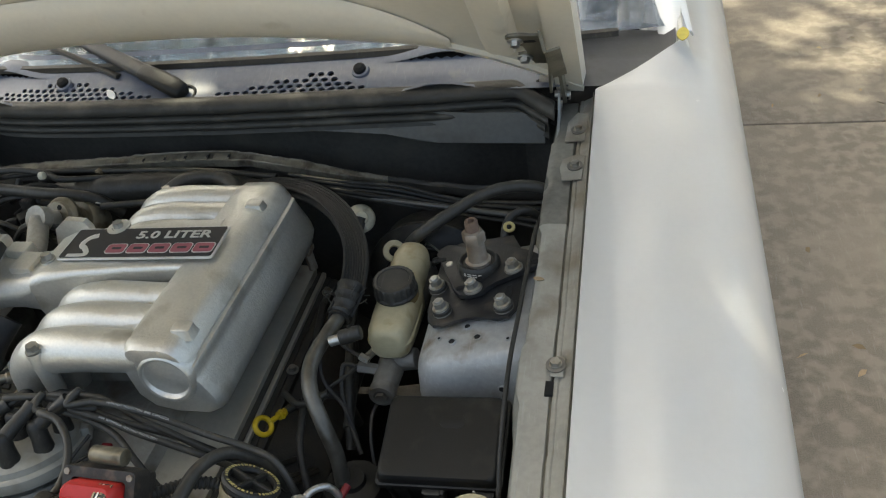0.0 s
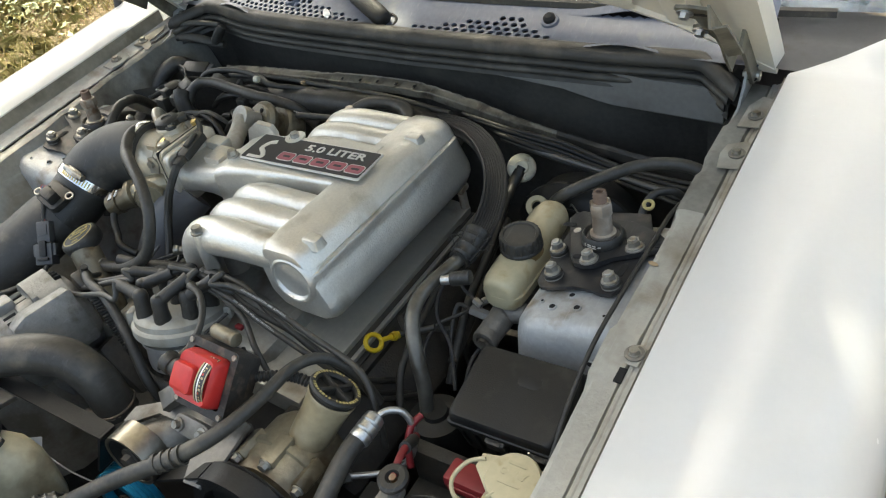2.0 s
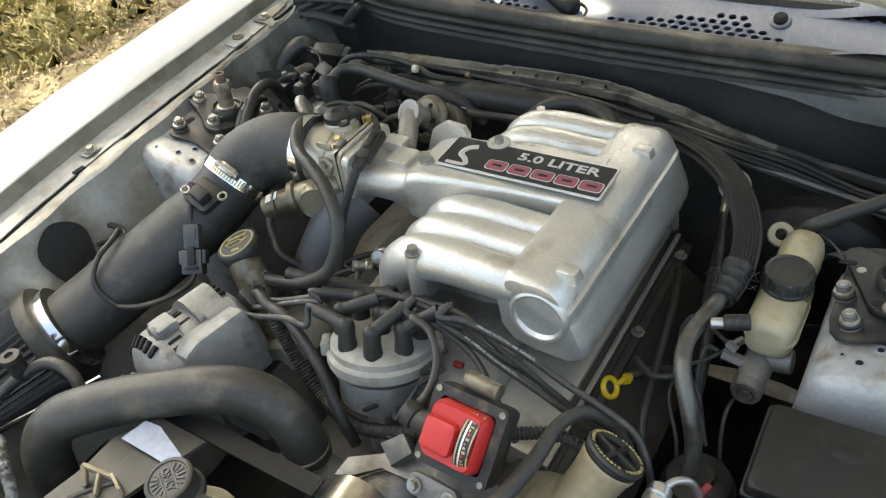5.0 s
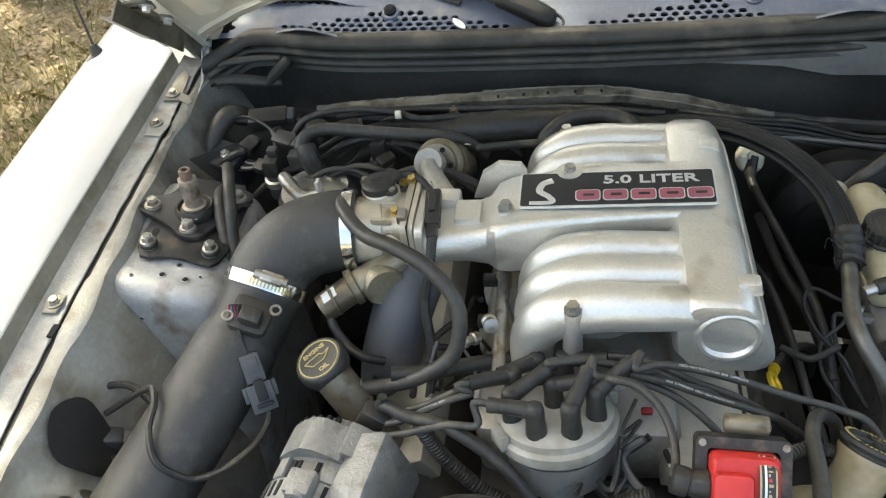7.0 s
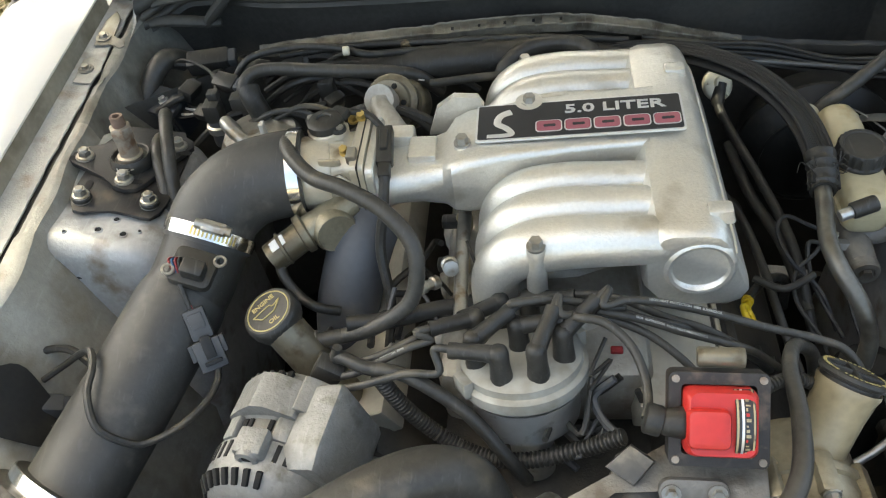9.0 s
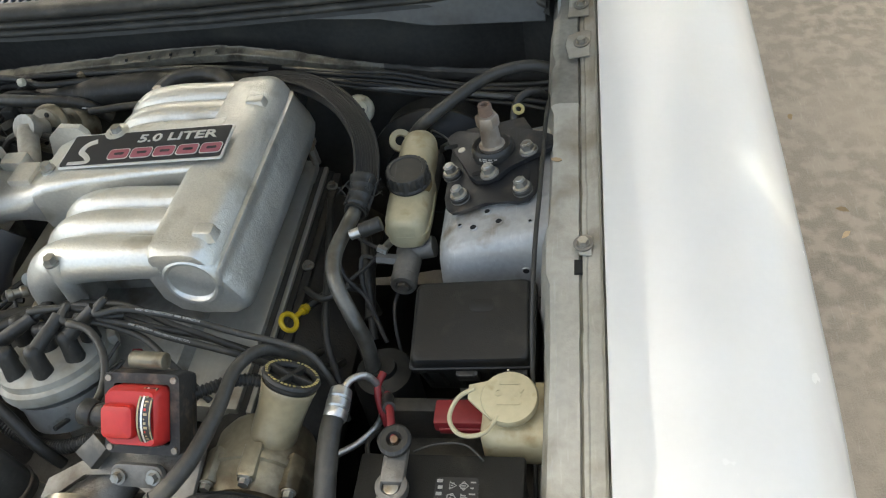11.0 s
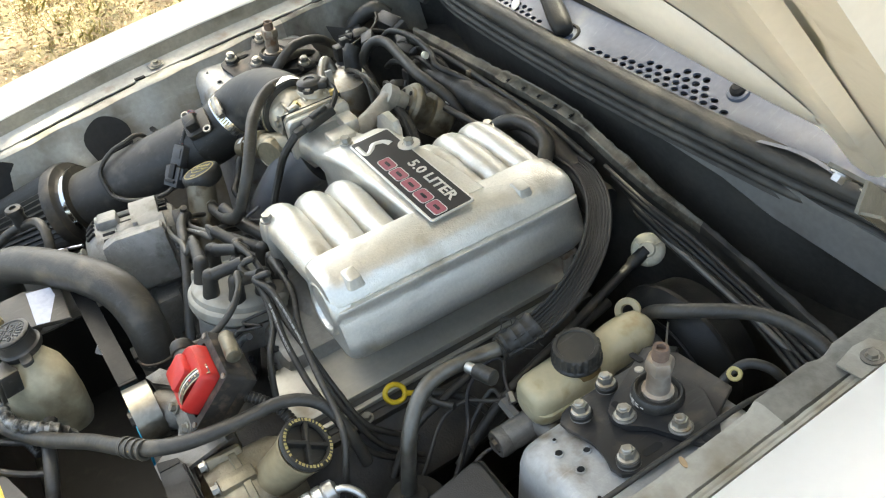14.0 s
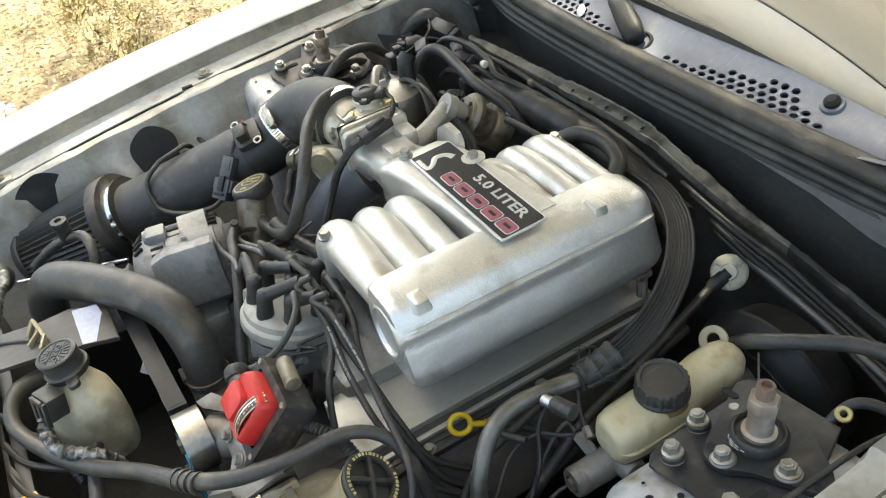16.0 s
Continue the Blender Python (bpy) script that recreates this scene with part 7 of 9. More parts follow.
def apron_connector():
    c = thing("apron_connector", (-0.57, -0.29, 0.72), "grey two-piece connector on a looped black wire", "connector")
    bm = nb()
    m = frame_of((-0.565, -0.275, 0.724), (0.75, 0.25, -0.45))
    box(bm, (0, 0, 0), (0.026, 0.022, 0.045), 0.004, m)
    box(bm, (0, 0, 0.034), (0.022, 0.018, 0.03), 0.003, m)
    part("plug", bm, "greyplastic", c)
    bm = nb()
    tube(bm, [(-0.59, -0.27, 0.735), (-0.585, -0.225, 0.752), (-0.545, -0.215, 0.755), (-0.50, -0.24, 0.75), (-0.47, -0.26, 0.74)], 0.005, 8, 8)
    part("wire", bm, "rubber", c)
    bm = nb()
    loom(bm, [(-0.545, -0.29, 0.712), (-0.53, -0.32, 0.69), (-0.53, -0.36, 0.66)], 0.008)
    part("conduit", bm, "plastic", c)
    return c


apron_connector()


def wall_patch(y, z, r, s=-1):
    """A flat dark teardrop that paints an opening's shade on the inner fender, its lower end drawn out."""
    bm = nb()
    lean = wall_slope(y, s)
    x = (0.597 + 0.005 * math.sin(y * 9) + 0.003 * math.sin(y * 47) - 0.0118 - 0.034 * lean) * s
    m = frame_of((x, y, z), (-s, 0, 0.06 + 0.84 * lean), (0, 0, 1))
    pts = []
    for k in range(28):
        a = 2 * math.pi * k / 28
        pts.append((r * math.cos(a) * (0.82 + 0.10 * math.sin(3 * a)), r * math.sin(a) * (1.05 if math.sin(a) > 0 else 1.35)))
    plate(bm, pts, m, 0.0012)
    return solo("opening_patch", bm, "cavity", "flat dark teardrop painting an opening's shade on the inner fender", "opening", "inner fender openings")


wall_patch(-0.297, 0.760, 0.050)
# This patch stands for the dark region behind the air filter.
wall_patch(-0.50, 0.73, 0.062)


def egr():
    e = thing("egr_valve", (-0.181, 0.159, 0.80), "round tarnished exhaust recirculation valve", "valve")
    c, ax = Vector((-0.181, 0.150, 0.826)), Vector((-0.15, -0.75, 0.62)).normalized()
    bm = nb()
    lathe(bm, ((0, -0.035), (0.024, -0.035), (0.026, -0.01), (0.036, -0.008), (0.0385, -0.004), (0.0385, 0.001), (0.036, 0.004), (0.031, 0.006), (0.029, 0.012), (0.0, 0.012)), c, ax, 30)
    part("diaphragm", bm, "tarnish", e)
    m = frame_of(c, ax)
    for a in range(5):
        bm = nb()
        q = m @ Vector((0.022 * math.cos(a * 1.26), 0.022 * math.sin(a * 1.26), 0.011))
        cyl(bm, q, q + ax * 0.0025, 0.004, seg=10)
        part("vent", bm, "hole", e)
    bm = nb()
    lathe(bm, ((0, 0.01), (0.016, 0.01), (0.017, 0.03), (0.021, 0.034), (0.021, 0.05), (0, 0.05)), c, ax, 18)
    tube(bm, [c + ax * 0.040, c + ax * 0.050 + Vector((0.004, -0.006, -0.012)), (-0.168, 0.075, 0.842), (-0.152, 0.045, 0.842), (-0.15, 0.03, 0.835)], 0.0155, 14, 6)
    part("pipe", bm, "alurough", e)
    bm = nb()
    lathe(bm, ((0, -0.075), (0.034, -0.075), (0.038, -0.07), (0.038, -0.04), (0.034, -0.034), (0, -0.034)), c, ax, 26)
    part("canister", bm, "tarnish", e)
    bm = nb()
    box(bm, (0.015, 0.035, -0.055), (0.03, 0.002, 0.022), 0, m)
    part("sticker", bm, "mark", e)
    return e


egr()
hose("heater_hose", [(-0.392, 0.165, 0.790), (-0.402, 0.178, 0.825), (-0.395, 0.200, 0.846), (-0.365, 0.212, 0.850), (-0.30, 0.205, 0.849), (-0.23, 0.196, 0.848), (-0.19, 0.20, 0.842), (-0.15, 0.21, 0.825), (-0.12, 0.22, 0.79)], 0.0098, "hose", "black heater hose bending over the rear of the engine")
hose("vacuum_line", [(-0.43, 0.225, 0.82), (-0.40, 0.24, 0.852), (-0.33, 0.25, 0.860), (-0.26, 0.245, 0.856), (-0.22, 0.232, 0.852), (-0.17, 0.25, 0.842), (-0.05, 0.262, 0.838)], 0.0055, "rubber", "thin black vacuum line along the firewall", group="vacuum lines")
hose("vacuum_line", [(-0.36, 0.26, 0.84), (-0.25, 0.268, 0.845), (-0.12, 0.272, 0.842), (0.02, 0.276, 0.836), (0.15, 0.27, 0.826)], 0.005, "rubber", "thin black vacuum line along the firewall", group="vacuum lines")
hose("wiring_harness", [(-0.30, 0.24, 0.80), (-0.20, 0.243, 0.815), (-0.08, 0.252, 0.82), (0.05, 0.258, 0.812), (0.2, 0.245, 0.79)], 0.026, "rubber", "thick taped black wiring harness on the firewall", "wiring", rfun=lambda s, d: 1 + 0.08 * math.sin(d * 130))
hose("rear_hose", [(-0.03, 0.205, 0.80), (-0.025, 0.218, 0.825), (0.005, 0.236, 0.842), (0.05, 0.242, 0.846), (0.09, 0.232, 0.840), (0.11, 0.205, 0.82)], 0.0125, "hose", "black hose arching behind the plenum", rfun=lambda s, d: 1.0)
hose("vacuum_line", [(-0.13, 0.19, 0.825), (-0.05, 0.20, 0.825), (0.03, 0.21, 0.82)], 0.006, "rubber", "thin black vacuum line along the firewall", group="vacuum lines")


def purge_can():
    c = thing("vacuum_canister", (-0.36, 0.12, 0.70), "dull steel canister with bent pipe and connectors", "canister")
    bm = nb()
    lathe(bm, ((0, 0), (0.055, 0), (0.058, 0.01), (0.058, 0.07), (0.05, 0.084), (0.02, 0.09), (0, 0.09)), (-0.362, 0.105, 0.735), (0, 0, 1), 26)
    part("can", bm, "steel", c)
    bm = nb()
    tube(bm, [(-0.395, 0.110, 0.815), (-0.402, 0.10, 0.842), (-0.388, 0.085, 0.835), (-0.368, 0.075, 0.826), (-0.345, 0.078, 0.83)], 0.0095, 12, 8)
    part("pipe", bm, "steel", c)
    bm = nb()
    tube(bm, [(-0.362, 0.135, 0.82), (-0.372, 0.14, 0.85), (-0.377, 0.15, 0.862)], 0.015, 12, 6)
    box(bm, (-0.392, 0.148, 0.842), (0.03, 0.022, 0.022), 0.004)
    part("elbow", bm, "rubber", c)
    bm = nb()
    box(bm, (-0.345, 0.08, 0.838), (0.006, 0.012, 0.03), 0.001)
    part("tie", bm, "mark", c, "cut pale cable tie")
    return c


purge_can()


def solenoid(x, y, z, label):
    s = thing("solenoid", (x, y, z - 0.04), label, "solenoid", "vacuum solenoids")
    bm = nb()
    cyl(bm, (x, y, z - 0.045), (x, y, z), 0.016, 0.015, 16, 0.003)
    part("coil_body", bm, "greyplastic", s)
    bm = nb()
    box(bm, (x, y - 0.003, z + 0.014), (0.024, 0.026, 0.03), 0.004)
    box(bm, (x + 0.003, y + 0.006, z + 0.034), (0.016, 0.016, 0.014), 0.003)
    part("plug", bm, "plastic", s)
    bm = nb()
    lathe(bm, ((0.0155, 0), (0.019, 0.002), (0.019, 0.012), (0.0155, 0.014)), (x, y, z - 0.022), (0, 0, 1), 16)
    part("collar", bm, "steel", s)
    return s


solenoid(-0.437, 0.150, 0.815, "grey vacuum solenoid with black plug")
solenoid(-0.285, 0.215, 0.800, "grey vacuum solenoid with black plug")


def relay(x, y, z):
    r = thing("relay", (x, y, z - 0.03), "black relay box with a centre bolt and wires", "relay")
    m = Matrix.Translation((x, y, z)) @ Matrix.Rotation(radians(-24), 4, "Z") @ Matrix.Rotation(radians(16), 4, "X")
    bm = nb()
    box(bm, (0, 0, 0), (0.062, 0.050, 0.010), 0.003, m)
    box(bm, (0, 0.002, -0.030), (0.052, 0.040, 0.056), 0.004, m)
    case = part("case", bm, "slate", r)
    for k in range(3):
        bm = nb()
        box(bm, (-0.016 + 0.016 * k, -0.019, -0.032), (0.004, 0.003, 0.044), 0.001, m)
        part("rib", bm, "slate", case)
    bm = nb()
    hexbolt(bm, m @ Vector((0, 0, 0.005)), m.to_3x3() @ Vector((0, 0, 1)), 0.0055, 0.006, 1.5)
    part("bolt", bm, "satinpipe", r)
    for k in range(5):
        bm = nb()
        tube(bm, [m @ Vector((0.030, -0.012 + 0.006 * k, -0.012)), m @ Vector((0.042, -0.010 + 0.005 * k, -0.010)), m @ Vector((0.066, -0.004 + 0.003 * k, -0.004))], 0.0019, 6, 6)
        part("wire", bm, "mark" if k % 2 else "rubber", r)
    bm = nb()
    box(bm, (0.074, 0.002, -0.003), (0.022, 0.022, 0.016), 0.003, m)
    part("wire_plug", bm, "plastic", r)
    return r


relay(-0.543, 0.215, 0.800)


def plug_block(p, size, turn, name, label):
    b = thing(name, p, label, "connector", "engine bay connectors")
    m = Matrix.Translation(p) @ Matrix.Rotation(radians(turn), 4, "Z") @ Matrix.Rotation(radians(20), 4, "X")
    bm = nb()
    box(bm, (0, 0, 0), size, 0.004, m)
    part("shell", bm, "plastic", b)
    bm = nb()
    box(bm, (size[0] * 0.55, 0, 0), (size[0] * 0.25, size[1] * 0.8, size[2] * 0.8), 0.003, m)
    part("lock", bm, "greyplastic", b)
    bm = nb()
    tube(bm, [m @ Vector((-size[0] * 0.5, 0, 0)), m @ Vector((-size[0] * 0.9, 0.01, -0.005)), m @ Vector((-size[0] * 1.3, 0.03, -0.03))], 0.006, 8, 6)
    part("lead", bm, "rubber", b)
    return b


plug_block((-0.482, 0.280, 0.826), (0.065, 0.03, 0.028), 8, "wiring_plug", "black multi-pin wiring plug near the firewall")
plug_block((-0.43, 0.205, 0.835), (0.04, 0.025, 0.022), -25, "wiring_plug", "black wiring plug on a short lead")
hose("tower_hose", [(-0.53, 0.18, 0.79), (-0.50, 0.13, 0.84), (-0.474, 0.073, 0.858), (-0.463, 0.03, 0.838), (-0.459, 0.005, 0.81), (-0.455, -0.03, 0.76), (-0.45, -0.06, 0.70)], 0.009, "hose", "pair of black hoses beside the strut tower", group="tower hoses")
hose("tower_hose", [(-0.515, 0.15, 0.78), (-0.505, 0.10, 0.82), (-0.488, 0.05, 0.832), (-0.474, 0.012, 0.812), (-0.466, -0.02, 0.77), (-0.46, -0.05, 0.70)], 0.009, "hose", "pair of black hoses beside the strut tower", group="tower hoses")
hose("corner_hose", [(-0.535, 0.305, 0.815), (-0.552, 0.282, 0.832), (-0.572, 0.250, 0.812), (-0.58, 0.225, 0.775), (-0.575, 0.21, 0.72)], 0.0165, "hose", "fat black hose in the rear corner")
hose("tower_wire", [(-0.54, 0.28, 0.825), (-0.52, 0.27, 0.838), (-0.49, 0.255, 0.838), (-0.455, 0.22, 0.838), (-0.437, 0.16, 0.832)], 0.0024, "rubber", "thin looped black wire", "wire")
hose("alternator_cable", [(-0.205, -0.256, 0.786), (-0.192, -0.262, 0.797), (-0.165, -0.275, 0.797), (-0.12, -0.285, 0.795), (-0.06, -0.31, 0.765), (-0.02, -0.335, 0.72), (0.0, -0.34, 0.68)], 0.0075, "rubber", "thick black alternator cable", "cable")
bm = nb()
loom(bm, [(-0.150, -0.285, 0.795), (-0.128, -0.290, 0.742), (-0.088, -0.302, 0.700), (-0.045, -0.318, 0.690), (0.0, -0.325, 0.695), (0.05, -0.325, 0.715), (0.10, -0.325, 0.745)], 0.0095)
solo("corrugated_conduit", bm, "plastic", "black corrugated wiring conduit round the distributor", "conduit")
bm = nb()
loom(bm, [(0.215, -0.315, 0.80), (0.25, -0.29, 0.79), (0.285, -0.285, 0.775), (0.31, -0.30, 0.74)], 0.0075)
solo("corrugated_conduit", bm, "plastic", "black corrugated conduit beside the coil", "conduit")
hose("bypass_lead", [(-0.292, -0.118, 0.80), (-0.285, -0.135, 0.788), (-0.268, -0.150, 0.77), (-0.245, -0.165, 0.765), (-0.22, -0.16, 0.75)], 0.006, "rubber", "short black sensor lead", "wire")
hose("coolant_pipe", [(-0.20, -0.20, 0.775), (-0.15, -0.19, 0.77), (-0.09, -0.17, 0.765), (-0.02, -0.15, 0.75)], 0.010, "rubber", "black coolant pipe under the leads")


def tangle():
    """Thin wires low down round the distributor and beside the manifold."""
    rnd = random.Random(4)
    for k in range(16):
        x, y = rnd.uniform(0.06, 0.13), rnd.uniform(-0.30, -0.22)
        if k > 8:
            x, y = rnd.uniform(-0.15, -0.07), rnd.uniform(-0.2, -0.05)
        p = [Vector((x, y, rnd.uniform(0.70, 0.77)))]
        for _ in range(3):
            p.append(p[-1] + Vector((rnd.uniform(-0.035, 0.035), rnd.uniform(-0.05, 0.05), rnd.uniform(-0.03, 0.02))))
        hose("loose_wire", p, rnd.uniform(0.002, 0.005), "rubber" if k % 4 else "greyplastic", "thin black wire in the tangle below the leads", "wire", "loose wires", 7, 6)
    bm = nb()
    box(bm, (0.098, -0.235, 0.768), (0.013, 0.008, 0.006), 0.0015, None)
    solo("red_plug", bm, "redwire", "small red wiring plug among the wires", "connector")


tangle()


def rear_cluster():
    """Vacuum lines and taped looms heaped behind the passenger strut tower."""
    rnd = random.Random(17)
    for k in range(16):
        x, y = rnd.uniform(-0.50, -0.22), rnd.uniform(0.13, 0.27)
        p = [Vector((x, y, rnd.uniform(0.76, 0.80)))]
        a = rnd.uniform(-0.6, 0.9)
        for n in range(4):
            p.append(p[-1] + Vector((math.cos(a) * 0.045, math.sin(a) * 0.035 * rnd.uniform(-0.3, 1), (0.028, 0.014, -0.012, -0.03)[n] + rnd.uniform(-0.008, 0.008))))
        hose("vacuum_line", p, rnd.choice((0.0032, 0.004, 0.0055, 0.0075)), "hose" if k % 3 else "rubber", "thin black vacuum line in the heap behind the tower", group="vacuum lines", seg=8, per=6)
    for p, sz, tn in (((-0.335, 0.235, 0.838), (0.034, 0.02, 0.018), 15), ((-0.40, 0.262, 0.822), (0.045, 0.022, 0.02), -20), ((-0.27, 0.175, 0.815), (0.026, 0.018, 0.018), 50), ((-0.50, 0.22, 0.815), (0.03, 0.024, 0.02), 70)):
        plug_block(p, sz, tn, "wiring_plug", "black wiring plug among the vacuum lines")
    bm = nb()
    cyl(bm, (-0.255, 0.228, 0.862), (-0.246, 0.229, 0.862), 0.0065, seg=12, bev=0.001)
    solo("hose_joint", bm, "cream", "small cream plastic hose joint", "hose joint")


rear_cluster()


def fuel_rail():
    f = thing("fuel_rail", (-0.075, -0.06, 0.74), "steel fuel rail with injectors and fittings", "fuel rail")
    bm = nb()
    tube(bm, [(-0.072, -0.19, 0.768), (-0.075, -0.08, 0.772), (-0.072, 0.05, 0.772), (-0.06, 0.16, 0.766)], 0.0085, 12, 6)
    part("rail", bm, "steel", f)
    for y in (-0.165, -0.095, -0.02, 0.06):
        bm = nb()
        lathe(bm, ((0, 0), (0.007, 0), (0.008, 0.01), (0.011, 0.012), (0.011, 0.03), (0.008, 0.034), (0, 0.034)), (-0.078, y, 0.735), (0.05, 0, 1), 14)
        inj = part("injector", bm, "beige", f, "tan injector body")
        bm = nb()
        box(bm, (-0.094, y, 0.757), (0.024, 0.016, 0.014), 0.003)
        part("plug", bm, "plastic", inj)
    for p, a, r in (((-0.088, -0.118, 0.785), (0.2, -0.8, 0.5), 0.010), ((-0.10, -0.135, 0.772), (-0.6, -0.6, 0.3), 0.0085)):
        bm = nb()
        lathe(bm, ((0, 0), (r * 0.7, 0), (r, 0.003), (r, 0.010), (r * 0.75, 0.012), (r * 0.75, 0.020), (r * 0.95, 0.022), (r * 0.95, 0.028), (0, 0.030)), p, a, 12)
        part("fitting", bm, "steel", f, "dull steel pressure fitting")
    return f


fuel_rail()


def thin_pipe(pts, r, mat, label):
    p = thing("brake_pipe", pts[0], label, "pipe", "brake pipes")
    bm = nb()
    tube(bm, pts, r, 8, 8)
    part("pipe", bm, mat, p)
    a, b = Vector(pts[0]), Vector(pts[1])
    bm = nb()
    cyl(bm, a, a.lerp(b, min(1.0, 0.014 / (b - a).length)), r * 2.2, seg=6)
    part("union_nut", bm, "steel", p)
    return p


thin_pipe([(0.375, -0.045, 0.735), (0.345, -0.035, 0.745), (0.318, -0.02, 0.748), (0.306, -0.04, 0.74), (0.318, -0.075, 0.725), (0.35, -0.10, 0.70), (0.37, -0.13, 0.66)], 0.0026, "blackpaint", "thin dark steel brake pipe with a union nut")
thin_pipe([(0.376, -0.02, 0.73), (0.35, -0.06, 0.726), (0.322, -0.085, 0.715), (0.32, -0.12, 0.70), (0.345, -0.16, 0.675), (0.36, -0.2, 0.63)], 0.0026, "rubber", "thin black brake pipe with a union nut")
thin_pipe([(0.40, -0.06, 0.70), (0.385, -0.10, 0.69), (0.395, -0.15, 0.66), (0.42, -0.19, 0.60)], 0.0026, "blackpaint", "thin dark steel brake pipe with a union nut")
hose("engine_cable", [(0.255, 0.10, 0.70), (0.275, 0.02, 0.715), (0.288, -0.06, 0.71), (0.30, -0.15, 0.69), (0.32, -0.2, 0.65)], 0.0055, "rubber", "black cable beside the valve cover", "cable", "engine cables")
hose("engine_cable", [(0.29, 0.18, 0.70), (0.305, 0.08, 0.69), (0.33, 0.0, 0.68), (0.345, -0.1, 0.66)], 0.0075, "hose", "black cable beside the valve cover", "cable", "engine cables")
hose("engine_cable", [(0.335, -0.105, 0.735), (0.30, -0.12, 0.728), (0.27, -0.10, 0.725)], 0.0045, "rubber", "black cable beside the valve cover", "cable", "engine cables")


# ---------------------------------------------------------------- cooling system and drive belt
def radiator_hose():
    h = thing("radiator_hose", (-0.2, -0.45, 0.75), "thick grey-black upper radiator hose", "hose")
    bm = nb()
    tube(bm, [(-0.318, -0.560, 0.63), (-0.317, -0.556, 0.69), (-0.309, -0.546, 0.742), (-0.286, -0.524, 0.778), (-0.240, -0.488, 0.791), (-0.185, -0.448, 0.796), (-0.13, -0.414, 0.797), (-0.086, -0.392, 0.786), (-0.054, -0.384, 0.757), (-0.041, -0.384, 0.717), (-0.037, -0.386, 0.690)], 0.0285, 26, 8, lambda s, d: 1 + 0.012 * math.sin(d * 37) + (0.04 if s > 0.965 else 0))
    part("hose", bm, "hose", h, "", 60)
    bm = nb()
    ring(bm, (-0.039, -0.385, 0.703), (0.1, 0, -1), 0.0296, 0.0022, 36, 8)
    part("hose_clamp", bm, "frame", h, "dark spring wire clamp")
    bm = nb()
    box(bm, (-0.052, -0.414, 0.704), (0.026, 0.010, 0.012), 0.002, None)
    part("clamp_tang", bm, "frame", h)
    bm = nb()
    tube(bm, [(-0.037, -0.387, 0.70), (-0.032, -0.388, 0.672), (-0.005, -0.38, 0.64), (0.03, -0.35, 0.62)], 0.027, 16, 6)
    part("thermostat_neck", bm, "alurough", h)
    return h


radiator_hose()


def bypass_hose():
    h = thing("coolant_hose", (0.1, -0.5, 0.70), "long thin grey coolant hose crossing the engine front", "hose")
    bm = nb()
    tube(bm, [(-0.135, -0.575, 0.745), (-0.118, -0.612, 0.752), (-0.075, -0.628, 0.735), (-0.01, -0.595, 0.722), (0.06, -0.55, 0.738), (0.13, -0.498, 0.768), (0.20, -0.452, 0.795), (0.238, -0.405, 0.806), (0.252, -0.345, 0.808), (0.256, -0.285, 0.806), (0.272, -0.248, 0.790), (0.298, -0.232, 0.755), (0.315, -0.225, 0.70)], 0.0102, 14, 8, lambda s, d: 1.0 - 0.25 * min(1, max(0, (s - 0.5) / 0.25)))
    part("hose", bm, "hose", h)
    for k in range(4):
        bm = nb()
        band(bm, (0.187 + 0.009 * k, -0.4605 + 0.006 * k, 0.790 + 0.0032 * k), (0.8, 0.53, 0.28), 0.0104, 0.005)
        part("sleeve_ring", bm, "hose", h)
    return h


bypass_hose()


